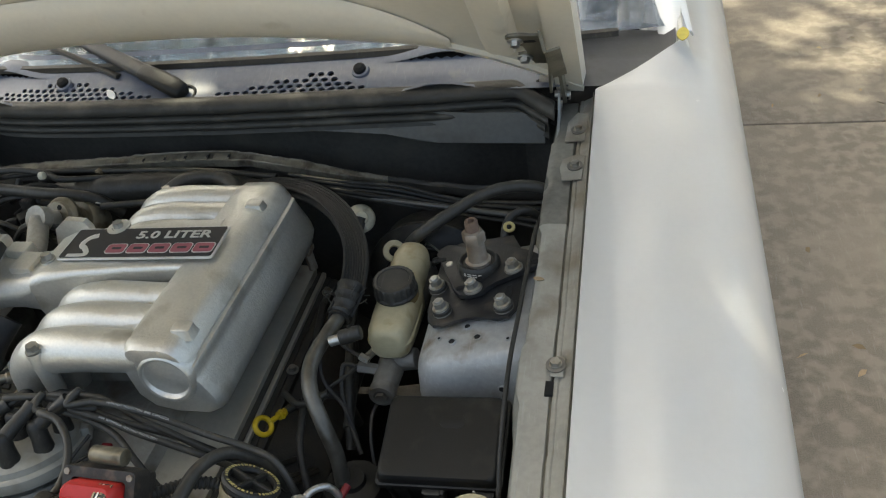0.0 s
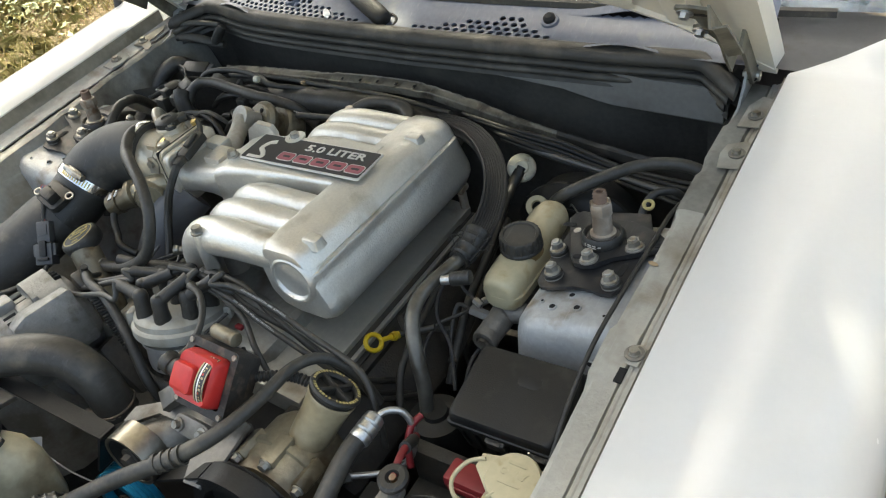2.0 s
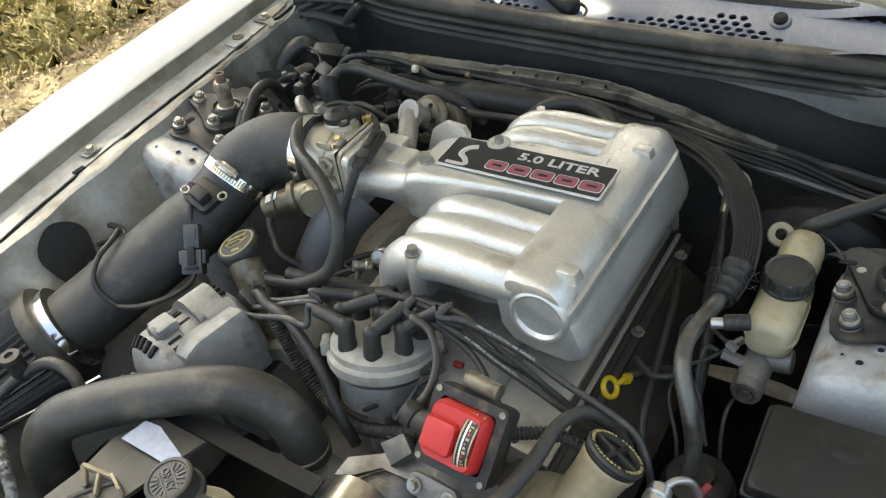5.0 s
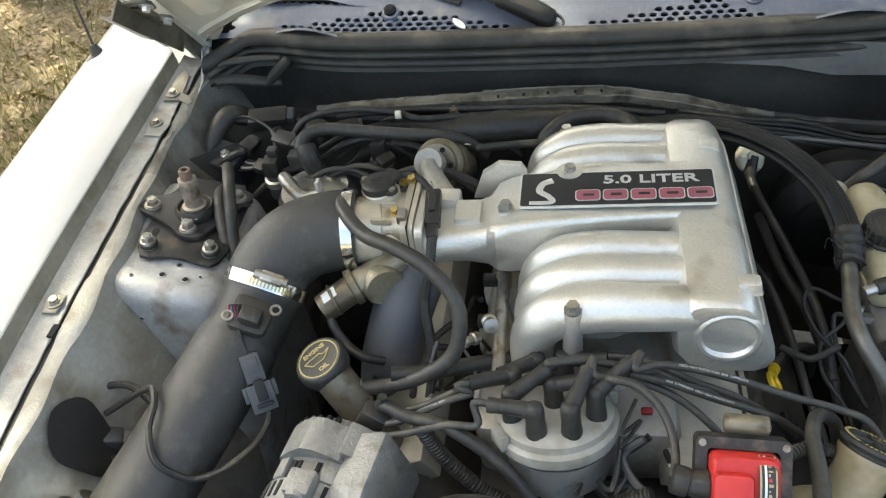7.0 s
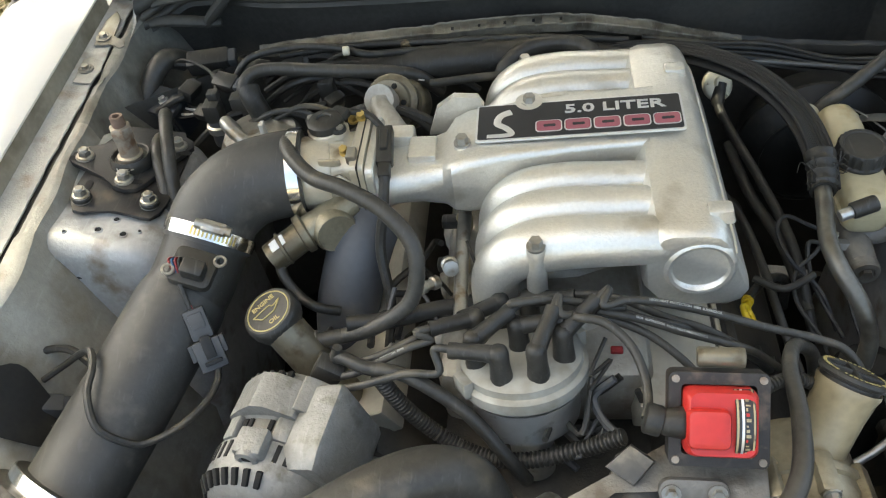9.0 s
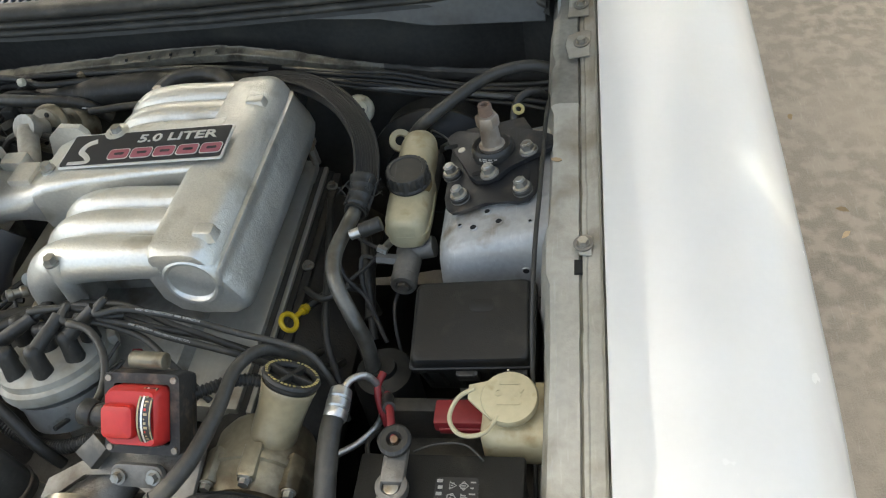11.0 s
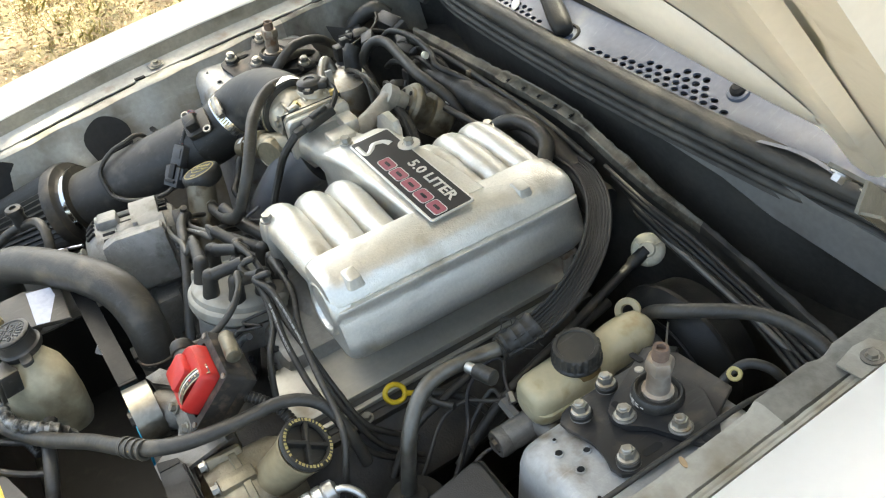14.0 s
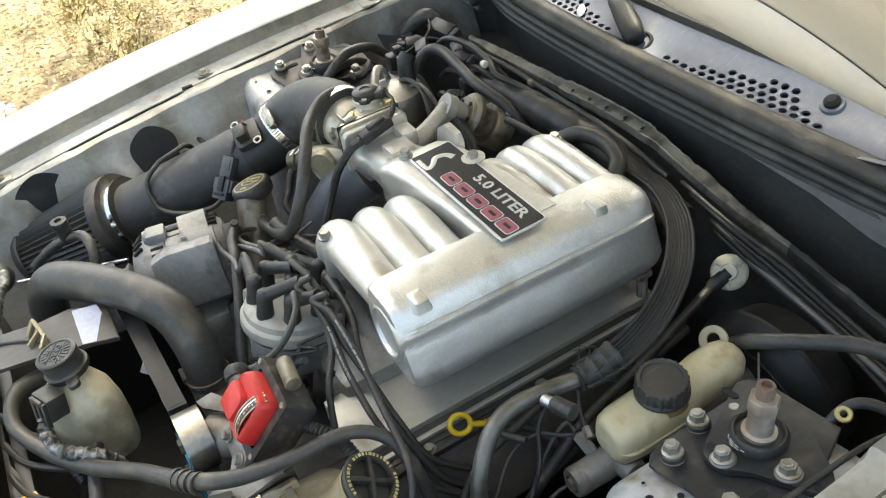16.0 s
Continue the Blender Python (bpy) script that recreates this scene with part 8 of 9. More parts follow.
def coolant_tank():
    t = thing("coolant_reservoir", (-0.04, -0.55, 0.66), "yellowed coolant reservoir with a black pressure cap", "coolant reservoir")
    c = Vector((-0.060, -0.535, 0.806))
    bm = nb()
    lathe(bm, ((0, 0.0), (0.040, 0.0), (0.044, 0.012), (0.047, 0.05), (0.047, 0.084), (0.042, 0.108), (0.030, 0.124), (0.023, 0.132), (0.022, 0.152), (0, 0.152)), c + Vector((0.010, -0.004, -0.150)), Vector((-0.06, 0.03, 1)), 36)
    for v in bm.verts:
        v.co.y += 0.35 * (v.co.x - (c.x + 0.02)) * max(0, min(1, (0.80 - v.co.z) / 0.05))
    part("tank", bm, "tankbeige", t)
    bm = nb()
    up = Vector((-0.06, -0.10, 1)).normalized()
    lathe(bm, ((0, -0.012), (0.0270, -0.012), (0.0285, -0.009), (0.0285, -0.003), (0.0255, -0.001), (0.0250, 0.0), (0.0250, 0.016), (0.0262, 0.0175), (0.0262, 0.0205), (0.0245, 0.022), (0.0215, 0.0222), (0.0205, 0.0208), (0, 0.0208)), c, up, 36)
    m = frame_of(c + up * 0.0208, up, (0.5, 0.85, 0))
    tank_cap = part("cap", bm, "plastic", t)
    words("ONLY", 0.0115, m @ Matrix.Translation((0, -0.0002, 0.0004)), 0.0010, "greyplastic", "lettering", tank_cap)
    for k, y in enumerate((0.0070, -0.0070)):
        bm = nb()
        box(bm, (0, y, 0.0004), (0.036, 0.0012, 0.0016), 0, m)
        part("raised_line", bm, "greyplastic", tank_cap)
    for k in range(18):
        a = radians(20 * k)
        if abs(math.sin(a)) < 0.5:
            continue
        bm = nb()
        box(bm, (0.0145, 0, 0.0006), (0.0085, 0.0022, 0.0014), 0.0003, m @ Matrix.Rotation(a, 4, "Z"))
        part("raised_bar", bm, "greyplastic", tank_cap)
    for a in (35, 215):
        bm = nb()
        q = m @ Matrix.Rotation(radians(a), 4, "Z")
        plate(bm, rounded(0.026, 0.015, 0.006, 4, 0.0335, 0), q @ Matrix.Translation((0, 0, -0.030)), 0.006, 0.0015)
        part("grip_ear", bm, "plastic", tank_cap)
    bm = nb()
    q = Matrix.Translation((-0.026, -0.566, 0.786)) @ Matrix.Rotation(radians(25), 4, "Z") @ Matrix.Rotation(radians(-12), 4, "X")
    box(bm, (0, 0, 0), (0.034, 0.026, 0.034), 0.003, q)
    for k in range(3):
        box(bm, (-0.012 + 0.012 * k, -0.0145, -0.004), (0.006, 0.006, 0.036), 0.001, q)
    box(bm, (0, -0.016, 0.012), (0.022, 0.004, 0.008), 0.001, q)
    part("level_sensor", bm, "plastic", t)
    bm = nb()
    tube(bm, [(-0.022, -0.580, 0.772), (-0.008, -0.586, 0.760), (0.015, -0.580, 0.748), (0.036, -0.556, 0.742), (0.047, -0.532, 0.728), (0.05, -0.52, 0.69)], 0.0088, 10, 10, lambda s, d: 1 + 0.16 * math.sin(d * 620) + 0.08 * math.sin(d * 1700))
    part("sensor_lead", bm, "foil", t, "silvery crumpled heat tape")
    bm = nb()
    tube(bm, [(0.005, -0.545, 0.715), (0.04, -0.555, 0.712), (0.09, -0.57, 0.69), (0.12, -0.60, 0.62)], 0.0095, 10, 8)
    part("overflow_hose", bm, "hose", t)
    bm = nb()
    loom(bm, [(-0.03, -0.60, 0.70), (0.0, -0.585, 0.695), (0.03, -0.575, 0.69)], 0.006)
    part("conduit", bm, "plastic", t)
    return t


coolant_tank()


def radiator():
    r = thing("radiator", (-0.1, -0.68, 0.30), "aluminium radiator with black fan shroud and stickers", "radiator")
    bm = nb()
    box(bm, (-0.02, -0.712, 0.53), (0.86, 0.05, 0.40), 0.004)
    part("core", bm, "block", r)
    bm = nb()
    m = Matrix.Translation((0.0, -0.680, 0.733)) @ Matrix.Rotation(radians(4), 4, "X")
    box(bm, (0.0, 0.0, 0), (0.80, 0.030, 0.026), 0.003, m)
    part("top_tank", bm, "steel", r, "bare aluminium top rail")
    bm = nb()
    box(bm, (0.0, -0.735, 0.735), (0.84, 0.06, 0.016), 0.003)
    part("support_cover", bm, "tower", r)
    # shroud deck
    bm = nb()
    outline = [(-0.235, -0.73), (-0.218, -0.655), (-0.197, -0.557), (-0.202, -0.515), (-0.170, -0.466), (-0.094, -0.466), (-0.112, -0.515), (-0.128, -0.571), (-0.145, -0.66), (-0.155, -0.73)]
    plate(bm, outline, Matrix.Translation((0, 0, 0.776)), 0.006, 0.002)
    deck = part("shroud_deck", bm, "plastic", r)
    bm = nb()
    tube(bm, [(-0.205, -0.69, 0.783), (-0.195, -0.630, 0.783), (-0.175, -0.585, 0.783), (-0.15, -0.555, 0.783)], 0.003, 8, 6)
    part("deck_rib", bm, "plastic", deck)
    bm = nb()
    for a, b, w, h in (((-0.184, -0.560, 0.798), (-0.150, -0.552, 0.786), 0.010, 0.005), ((-0.184, -0.560, 0.798), (-0.176, -0.572, 0.785), 0.008, 0.006), ((-0.150, -0.552, 0.787), (-0.130, -0.560, 0.786), 0.018, 0.004), ((-0.166, -0.556, 0.792), (-0.156, -0.574, 0.784), 0.009, 0.004)):
        a, b = Vector(a), Vector(b)
        box(bm, (0, 0, 0), (h, w, (b - a).length + 0.004), 0.0012, frame_of((a + b) / 2, b - a, (0, 0, 1)))
    part("clip", bm, "tan", r, "broken tan plastic retaining clip")
    bm = nb()
    plate(bm, [(-0.03, -0.016), (0.03, -0.016), (0.034, 0.012), (0.0, 0.018), (-0.028, 0.014)], frame_of((-0.147, -0.494, 0.783), (0.05, 0.15, 1)) @ Matrix.Diagonal((1.25, 1.1, 1, 1)), 0.001)
    part("sticker", bm, "bluepaper", r, "faded pale blue paper sticker")
    bm = nb()
    plate(bm, [(-0.34, -0.66), (0.40, -0.66), (0.42, -0.60), (0.30, -0.56), (0.16, -0.545), (0.10, -0.60), (-0.05, -0.655)], Matrix.Translation((0, 0, 0.695)), 0.005, 0.002)
    box(bm, (0.0, -0.64, 0.60), (0.8, 0.02, 0.2), 0.005)
    shroud = part("fan_shroud", bm, "plastic", r)
    for k in range(6):
        bm = nb()
        x = -0.10 + 0.06 * k
        tube(bm, [(x - 0.05, -0.655, 0.700), (x, -0.635, 0.7025), (x + 0.035, -0.60, 0.700), (x + 0.05, -0.565, 0.69)], 0.0045, 8, 6)
        part("moulded_rib", bm, "plastic", shroud)
    bm = nb()
    plate(bm, rounded(0.074, 0.040, 0.003, 2), frame_of((0.052, -0.646, 0.7015), (0, 0.1, 1)) @ Matrix.Rotation(radians(4), 4, "Z"), 0.0012)
    lab = part("warning_label", bm, "yellow", r, "yellow warning label with rows of print")
    for k in range(4):
        bm = nb()
        plate(bm, rounded(0.040 - 0.005 * (k % 2), 0.0022, 0.0005, 1, 0, 0.013 - 0.008 * k), frame_of((0.052, -0.646, 0.7028), (0, 0.1, 1)) @ Matrix.Rotation(radians(4), 4, "Z"), 0.0004)
        part("print_bar", bm, "goldprint", lab)
    return r


radiator()


def washer_motor():
    m_ = thing("fan_motor_plug", (-0.36, -0.59, 0.74), "black round motor cover with a frayed taped lead", "motor")
    bm = nb()
    lathe(bm, ((0, 0), (0.020, 0), (0.023, 0.005), (0.023, 0.024), (0.019, 0.031), (0.010, 0.033), (0.008, 0.038), (0, 0.038)), (-0.358, -0.595, 0.765), (0.3, -0.2, 0.9), 26)
    part("cover", bm, "plastic", m_)
    bm = nb()
    tube(bm, [(-0.34, -0.585, 0.790), (-0.31, -0.585, 0.795), (-0.285, -0.60, 0.788), (-0.26, -0.615, 0.77), (-0.24, -0.64, 0.74)], 0.0075, 10, 8, lambda s, d: 1 + 0.12 * math.sin(d * 700))
    part("taped_lead", bm, "foil", m_, "frayed silvery tape")
    return m_


washer_motor()


def front_panel():
    bm = nb()
    box(bm, (0, -0.86, 0.52), (1.22, 0.10, 0.46), 0.03)
    return solo("radiator_support", bm, "panel", "black front radiator support panel", "panel")


front_panel()


def filter_stay():
    f = thing("filter_stay", (-0.43, -0.49, 0.72), "black rubber knob, hose and thin bright rod by the filter", "bracket")
    bm = nb()
    cyl(bm, (-0.429, -0.488, 0.745), (-0.429, -0.490, 0.785), 0.013, 0.011, 16, 0.003)
    lathe(bm, ((0, 0), (0.014, 0), (0.015, 0.004), (0.013, 0.010), (0.006, 0.011), (0.005, 0.006), (0, 0.006)), (-0.429, -0.490, 0.778), (0, 0, 1), 18)
    part("knob", bm, "rubber", f)
    bm = nb()
    tube(bm, [(-0.47, -0.56, 0.70), (-0.445, -0.52, 0.735), (-0.425, -0.49, 0.752), (-0.395, -0.465, 0.765), (-0.36, -0.46, 0.755), (-0.34, -0.47, 0.72)], 0.0085, 10, 8)
    part("hose", bm, "hose", f)
    bm = nb()
    cyl(bm, (-0.50, -0.60, 0.665), (-0.385, -0.42, 0.695), 0.0035, seg=8)
    part("rod", bm, "chrome", f)
    return f


filter_stay()


def pulley(name, c, r, w, mat, label, hub="steel", ribs=5):
    p = thing(name, (c[0], c[1], c[2] - r), label, "pulley", "belt pulleys")
    c = Vector(c)
    ax = Vector((0.03, -1, 0.06))
    face = 0.90 if ribs == 0 else 0.78
    prof = [(r * face, w * 0.5), (r, w * 0.5)]
    for k in range(ribs):
        z = w * (0.42 - 0.84 * k / max(1, ribs - 1))
        prof += [(r, z + w * 0.05), (r - 0.0015, z), (r, z - w * 0.05)]
    prof += [(r, -w * 0.5), (r * face, -w * 0.5), (r * (face - 0.04), -w * 0.1), (r * (face - 0.04), w * 0.1), (r * face, w * 0.5)]
    bm = nb()
    lathe(bm, prof, c, ax, 44)
    part("rim", bm, mat, p)
    bm = nb()
    lathe(bm, ((0, w * 0.3), (r * 0.2, w * 0.3), (r * 0.22, w * 0.15), (r * 0.5, w * (0.3 if ribs == 0 else 0.05)), (r * (face - 0.03), w * 0.46 if ribs == 0 else w * 0.1), (r * (face - 0.03), -w * 0.1), (0, -w * 0.1)), c, ax, 32)
    part("web", bm, hub, p)
    bm = nb()
    hexbolt(bm, c + ax.normalized() * w * 0.3, ax, min(0.011, r * 0.28), 0.01)
    part("bolt", bm, "block", p)
    return p


pulley("idler_pulley", (0.075, -0.432, 0.714), 0.041, 0.034, "brightsteel", "belt-polished steel idler pulley with a black face", "lidblack", 0)
pulley("water_pump_pulley", (0.000, -0.447, 0.583), 0.058, 0.03, "blue", "bright blue anodised water pump pulley", "lidblack")
pulley("steering_pump_pulley", (0.262, -0.428, 0.688), 0.076, 0.030, "lidblack", "black power steering pump pulley", "lidblack", 6)
bm = nb()
tube(bm, [(0.08, -0.415, 0.714), (0.10, -0.385, 0.713), (0.115, -0.34, 0.71)], 0.027, 18, 6)
solo("tensioner_arm", bm, "castgrey", "dull cast belt tensioner arm behind the idler", "tensioner")


# Added black sheet: paints the unlit void in front of the lower apron.
def void_sheet():
    s = thing("void_sheet", (-0.5, -0.4, 0.2), "added black sheet standing in for the dark void below the inner fender", "splash shield")
    bm = nb()
    box(bm, (-0.515, -0.36, 0.33), (0.006, 0.56, 0.26), 0.002)
    part("sheet", bm, "lidblack", s)
    bm = nb()
    box(bm, (-0.50, -0.36, 0.203), (0.03, 0.56, 0.006), 0.002)
    part("flange", bm, "lidblack", s)
    return s


void_sheet()


def belt():
    """The ribbed belt: two visible runs, each a flat band with thickness."""
    b = thing("drive_belt", (0.0, -0.45, 0.66), "black ribbed serpentine drive belt", "belt")

    def run(p, q, n):
        p, q, n = Vector(p), Vector(q), Vector(n).normalized()
        w = Vector((0.03, -1, 0.06)).normalized() * 0.0125
        return [[p - w, p + w, p + w + n * 0.004, p - w + n * 0.004], [q - w, q + w, q + w + n * 0.004, q - w + n * 0.004]]

    bm = nb()
    loft(bm, run((-0.275, -0.450, 0.772), (0.030, -0.436, 0.733), (0.1, 0, 1)))
    part("upper_run", bm, "belt", b)
    bm = nb()
    loft(bm, run((0.030, -0.436, 0.736), (-0.038, -0.44, 0.63), (-0.8, 0, 0.5)))
    part("pump_run", bm, "belt", b)
    bm = nb()
    rings = []
    for k in range(19):
        a = radians(-50 + 9.6 * k)
        c = Vector((0.262, -0.428, 0.688))
        d = Vector((math.cos(a), 0, math.sin(a)))
        w = Vector((0.03, -1, 0.06)).normalized() * 0.0135
        rings.append([c + d * 0.0765 - w, c + d * 0.0765 + w, c + d * 0.0805 + w, c + d * 0.0805 - w])
    loft(bm, rings)
    part("pulley_wrap", bm, "belt", b)
    bm = nb()
    loft(bm, run((0.219, -0.429, 0.7525), (0.086, -0.434, 0.672), (-0.5, 0, 0.86)))
    part("lower_run", bm, "belt", b)
    return b


belt()


def steering_pump():
    p = thing("steering_pump", (0.27, -0.38, 0.60), "oily tan power steering pump with a filler neck", "steering pump")
    top, low = Vector((0.320, -0.281, 0.798)), Vector((0.276, -0.342, 0.708))
    ax = (top - low).normalized()
    bm = nb()
    lathe(bm, ((0, -0.02), (0.046, -0.02), (0.040, -0.004), (0.031, 0.014), (0.0265, 0.034), (0.0275, 0.070), (0.0295, 0.090), (0.0315, 0.098), (0.031, 0.101), (0.028, 0.099), (0, 0.099)), low, ax, 30)
    part("filler_neck", bm, "tan", p)
    bm = nb()
    lathe(bm, ((0, -0.06), (0.052, -0.06), (0.06, -0.045), (0.062, 0.02), (0.056, 0.04), (0.03, 0.055), (0, 0.055)), (0.268, -0.362, 0.690), (0.03, -1, 0.06), 32)
    part("pump_body", bm, "gold", p)
    bm = nb()
    box(bm, (0.222, -0.385, 0.700), (0.03, 0.045, 0.06), 0.008)
    part("bracket", bm, "alurough", p)
    bm = nb()
    box(bm, (0.305, -0.385, 0.665), (0.04, 0.045, 0.08), 0.01)
    part("bracket", bm, "alurough", p)
    # lugs, ribs and bolts cast on the body
    ax2 = Vector((0.03, -1, 0.06)).normalized()
    pm = frame_of((0.268, -0.362, 0.690), ax2)
    for k, deg in enumerate((35, 80, 125, 160)):
        q = pm @ Matrix.Rotation(radians(deg), 4, "Z")
        bm = nb()
        box(bm, (0.060, 0, 0.010), (0.020, 0.020, 0.044), 0.004, q)
        lug = part("cast_lug", bm, "gold", p)
        bm = nb()
        hexbolt(bm, q @ Vector((0.064, 0, 0.032)), ax2, 0.0062, 0.007, 1.3)
        part("bolt", bm, "steel", lug)
    bm = nb()
    lathe(bm, ((0.058, -0.004), (0.0665, -0.002), (0.0665, 0.006), (0.058, 0.008)), (0.268, -0.362, 0.690), ax2, 36)
    part("casting_seam", bm, "gold", p)
    # cap with its grip cross
    m = frame_of(low + ax * 0.108, ax)
    bm = nb()
    ring(bm, low + ax * 0.109, ax, 0.0290, 0.0045, 36, 8)
    cyl(bm, low + ax * 0.100, low + ax * 0.105, 0.0285, seg=28)
    cap = part("cap", bm, "plastic", p, "black cap with a cross grip and pale ring print")
    bm = nb()
    box(bm, (0, 0, 0.0), (0.054, 0.006, 0.012), 0.002, m @ Matrix.Rotation(radians(20), 4, "Z"))
    box(bm, (0, 0, 0.0), (0.006, 0.054, 0.012), 0.002, m @ Matrix.Rotation(radians(20), 4, "Z"))
    part("grip", bm, "plastic", cap)
    for k in range(40):
        if k % 9 == 8:
            continue
        bm = nb()
        q = m @ Matrix.Rotation(radians(9 * k), 4, "Z")
        box(bm, (0.0290, 0, 0.0056), (0.0034, 0.0018 + 0.0009 * (k % 3), 0.0005), 0, q)
        part("print_bar", bm, "goldprint", cap)
    return p


steering_pump()
hose("pressure_hose", [(0.366, -0.300, 0.758), (0.362, -0.33, 0.755), (0.364, -0.38, 0.742), (0.368, -0.45, 0.71), (0.36, -0.52, 0.64), (0.34, -0.56, 0.56)], 0.0122, "hose", "thick dark rubber pressure hose")


def pressure_pipe():
    p = thing("pressure_pipe", (0.34, -0.28, 0.62), "bright bent metal pipe with a crimped ferrule", "pipe")
    bm = nb()
    tube(bm, [(0.366, -0.300, 0.761), (0.374, -0.274, 0.765), (0.390, -0.260, 0.757), (0.401, -0.262, 0.732), (0.396, -0.275, 0.690), (0.366, -0.296, 0.668), (0.318, -0.322, 0.664)], 0.0044, 12, 8)
    part("pipe", bm, "satinpipe", p)
    bm = nb()
    lathe(bm, ((0, 0), (0.0122, 0), (0.0136, 0.003), (0.0136, 0.010), (0.0118, 0.012), (0.0136, 0.014), (0.0136, 0.022), (0.0118, 0.024), (0.0136, 0.026), (0.0124, 0.036), (0.007, 0.04), (0, 0.04)), (0.3645, -0.318, 0.757), (0.05, 0.95, 0.1), 22)
    part("ferrule", bm, "satinpipe", p)
    bm = nb()
    cyl(bm, (0.325, -0.316, 0.664), (0.308, -0.330, 0.664), 0.0095, seg=6)
    part("nut", bm, "steel", p)
    return p


pressure_pipe()


# ---------------------------------------------------------------- driver side
def harness():
    h = thing("flat_wiring_harness", (0.34, 0.0, 0.78), "flat black ribbed wiring harness curving round the plenum", "wiring")
    path = [(0.08, 0.252, 0.81), (0.16, 0.240, 0.828), (0.235, 0.205, 0.838), (0.298, 0.150, 0.838), (0.338, 0.085, 0.828), (0.352, 0.02, 0.814), (0.347, -0.035, 0.805)]
    for k in range(9):
        bm = nb()
        o = (k - 4) * 0.0037
        tube(bm, path, 0.0027, 8, 8, side=(0, 0.2, 1), shift=(o, 0.0022 * (abs(k - 4) ** 1.5) * 0.35))
        part("conductor", bm, "belt", h)
    bm = nb()
    tube(bm, path, 0.0145, 10, 8, flat=0.55, side=(0, 0.2, 1), shift=(0, -0.008))
    part("backing_sleeve", bm, "belt", h)
    bm = nb()
    tube(bm, [(0.351, 0.012, 0.818), (0.350, -0.012, 0.811), (0.347, -0.036, 0.805)], 0.0165, 12, 6, lambda s, d: 1.1 - 0.2 * s + 0.08 * math.sin(d * 900))
    part("frayed_sleeve", bm, "rubber", h)
    rnd = random.Random(12)
    for k in range(14):
        a = rnd.uniform(0, 6.28)
        p = Vector((0.349 + 0.016 * math.cos(a), rnd.uniform(-0.03, 0.012), 0.812 + 0.016 * math.sin(a)))
        bm = nb()
        tube(bm, [p, p + Vector((0.006 * math.cos(a), rnd.uniform(-0.01, 0.01), 0.006 * math.sin(a))), p + Vector((0.014 * math.cos(a), rnd.uniform(-0.02, 0.01), 0.013 * math.sin(a)))], 0.0006, 5, 3)
        part("loose_strand", bm, "rubber", h)
    return h


harness()


def fuel_line():
    f = thing("refrigerant_line", (0.34, -0.1, 0.66), "dull metal line with a capped service port", "pipe")
    bm = nb()
    tube(bm, [(0.347, -0.030, 0.805), (0.340, -0.070, 0.806), (0.333, -0.115, 0.803), (0.340, -0.150, 0.792), (0.360, -0.180, 0.765), (0.373, -0.195, 0.725), (0.372, -0.205, 0.66)], 0.0098, 14, 8)
    part("line", bm, "line", f, "dull grey line")
    bm = nb()
    band(bm, (0.346, -0.036, 0.805), (-0.1, -1, 0), 0.0125, 0.008)
    part("collar", bm, "plastic", f)
    bm = nb()
    cyl(bm, (0.350, -0.087, 0.811), (0.364, -0.083, 0.814), 0.0068, seg=12, bev=0.001)
    part("service_port", bm, "satinpipe", f)
    bm = nb()
    cyl(bm, (0.363, -0.083, 0.814), (0.390, -0.076, 0.820), 0.0098, seg=12, bev=0.002)
    part("port_cap", bm, "plastic", f)
    return f


fuel_line()


def accumulator():
    bm = nb()
    lathe(bm, ((0, 0), (0.04, 0), (0.042, 0.01), (0.042, 0.16), (0.036, 0.175), (0.018, 0.18), (0.016, 0.186), (0, 0.186)), (0.385, -0.200, 0.505), (0, 0, 1), 26)
    return solo("accumulator", bm, "lidblack", "black cylindrical accumulator below the line", "accumulator")


accumulator()


def dipstick():
    d = thing("dipstick", (0.27, -0.145, 0.69), "yellow plastic dipstick handle with looped grip", "dipstick")
    c = Vector((0.256, -0.149, 0.716))
    view = Vector((0.80, 0.10, 0.58)).normalized()
    e = Vector((0.290, -0.090, 0.704))
    along = (e - c) - view * (e - c).dot(view)
    along.normalize()
    side = view.cross(along)
    loop = []
    for k in range(15):
        a = radians(4 + 350 * k / 14)
        loop.append(c + along * (0.0140 * math.cos(a)) + side * (0.0115 * math.sin(a)))
    bm = nb()
    tube(bm, loop, 0.0036, 10, 4)
    tube(bm, [c + along * 0.013, c + along * 0.026, c + along * 0.038], 0.0038, 10, 4)
    part("grip_loop", bm, "yellow", d)
    bm = nb()
    tube(bm, [c + along * 0.034, c + along * 0.042, c + along * 0.050], 0.0062, 12, 4, lambda s, dd: 1.0 - 0.1 * s)
    ring(bm, c + along * 0.040, along, 0.0062, 0.0013, 16, 6)
    part("stopper", bm, "yellow", d)
    bm = nb()
    g = c + along * 0.048
    tube(bm, [g, g + Vector((0.030, 0.036, -0.008)), g + Vector((0.060, 0.055, -0.030)), g + Vector((0.070, 0.06, -0.09))], 0.0060, 10, 6)
    part("guide_tube", bm, "rubber", d)
    return d


dipstick()


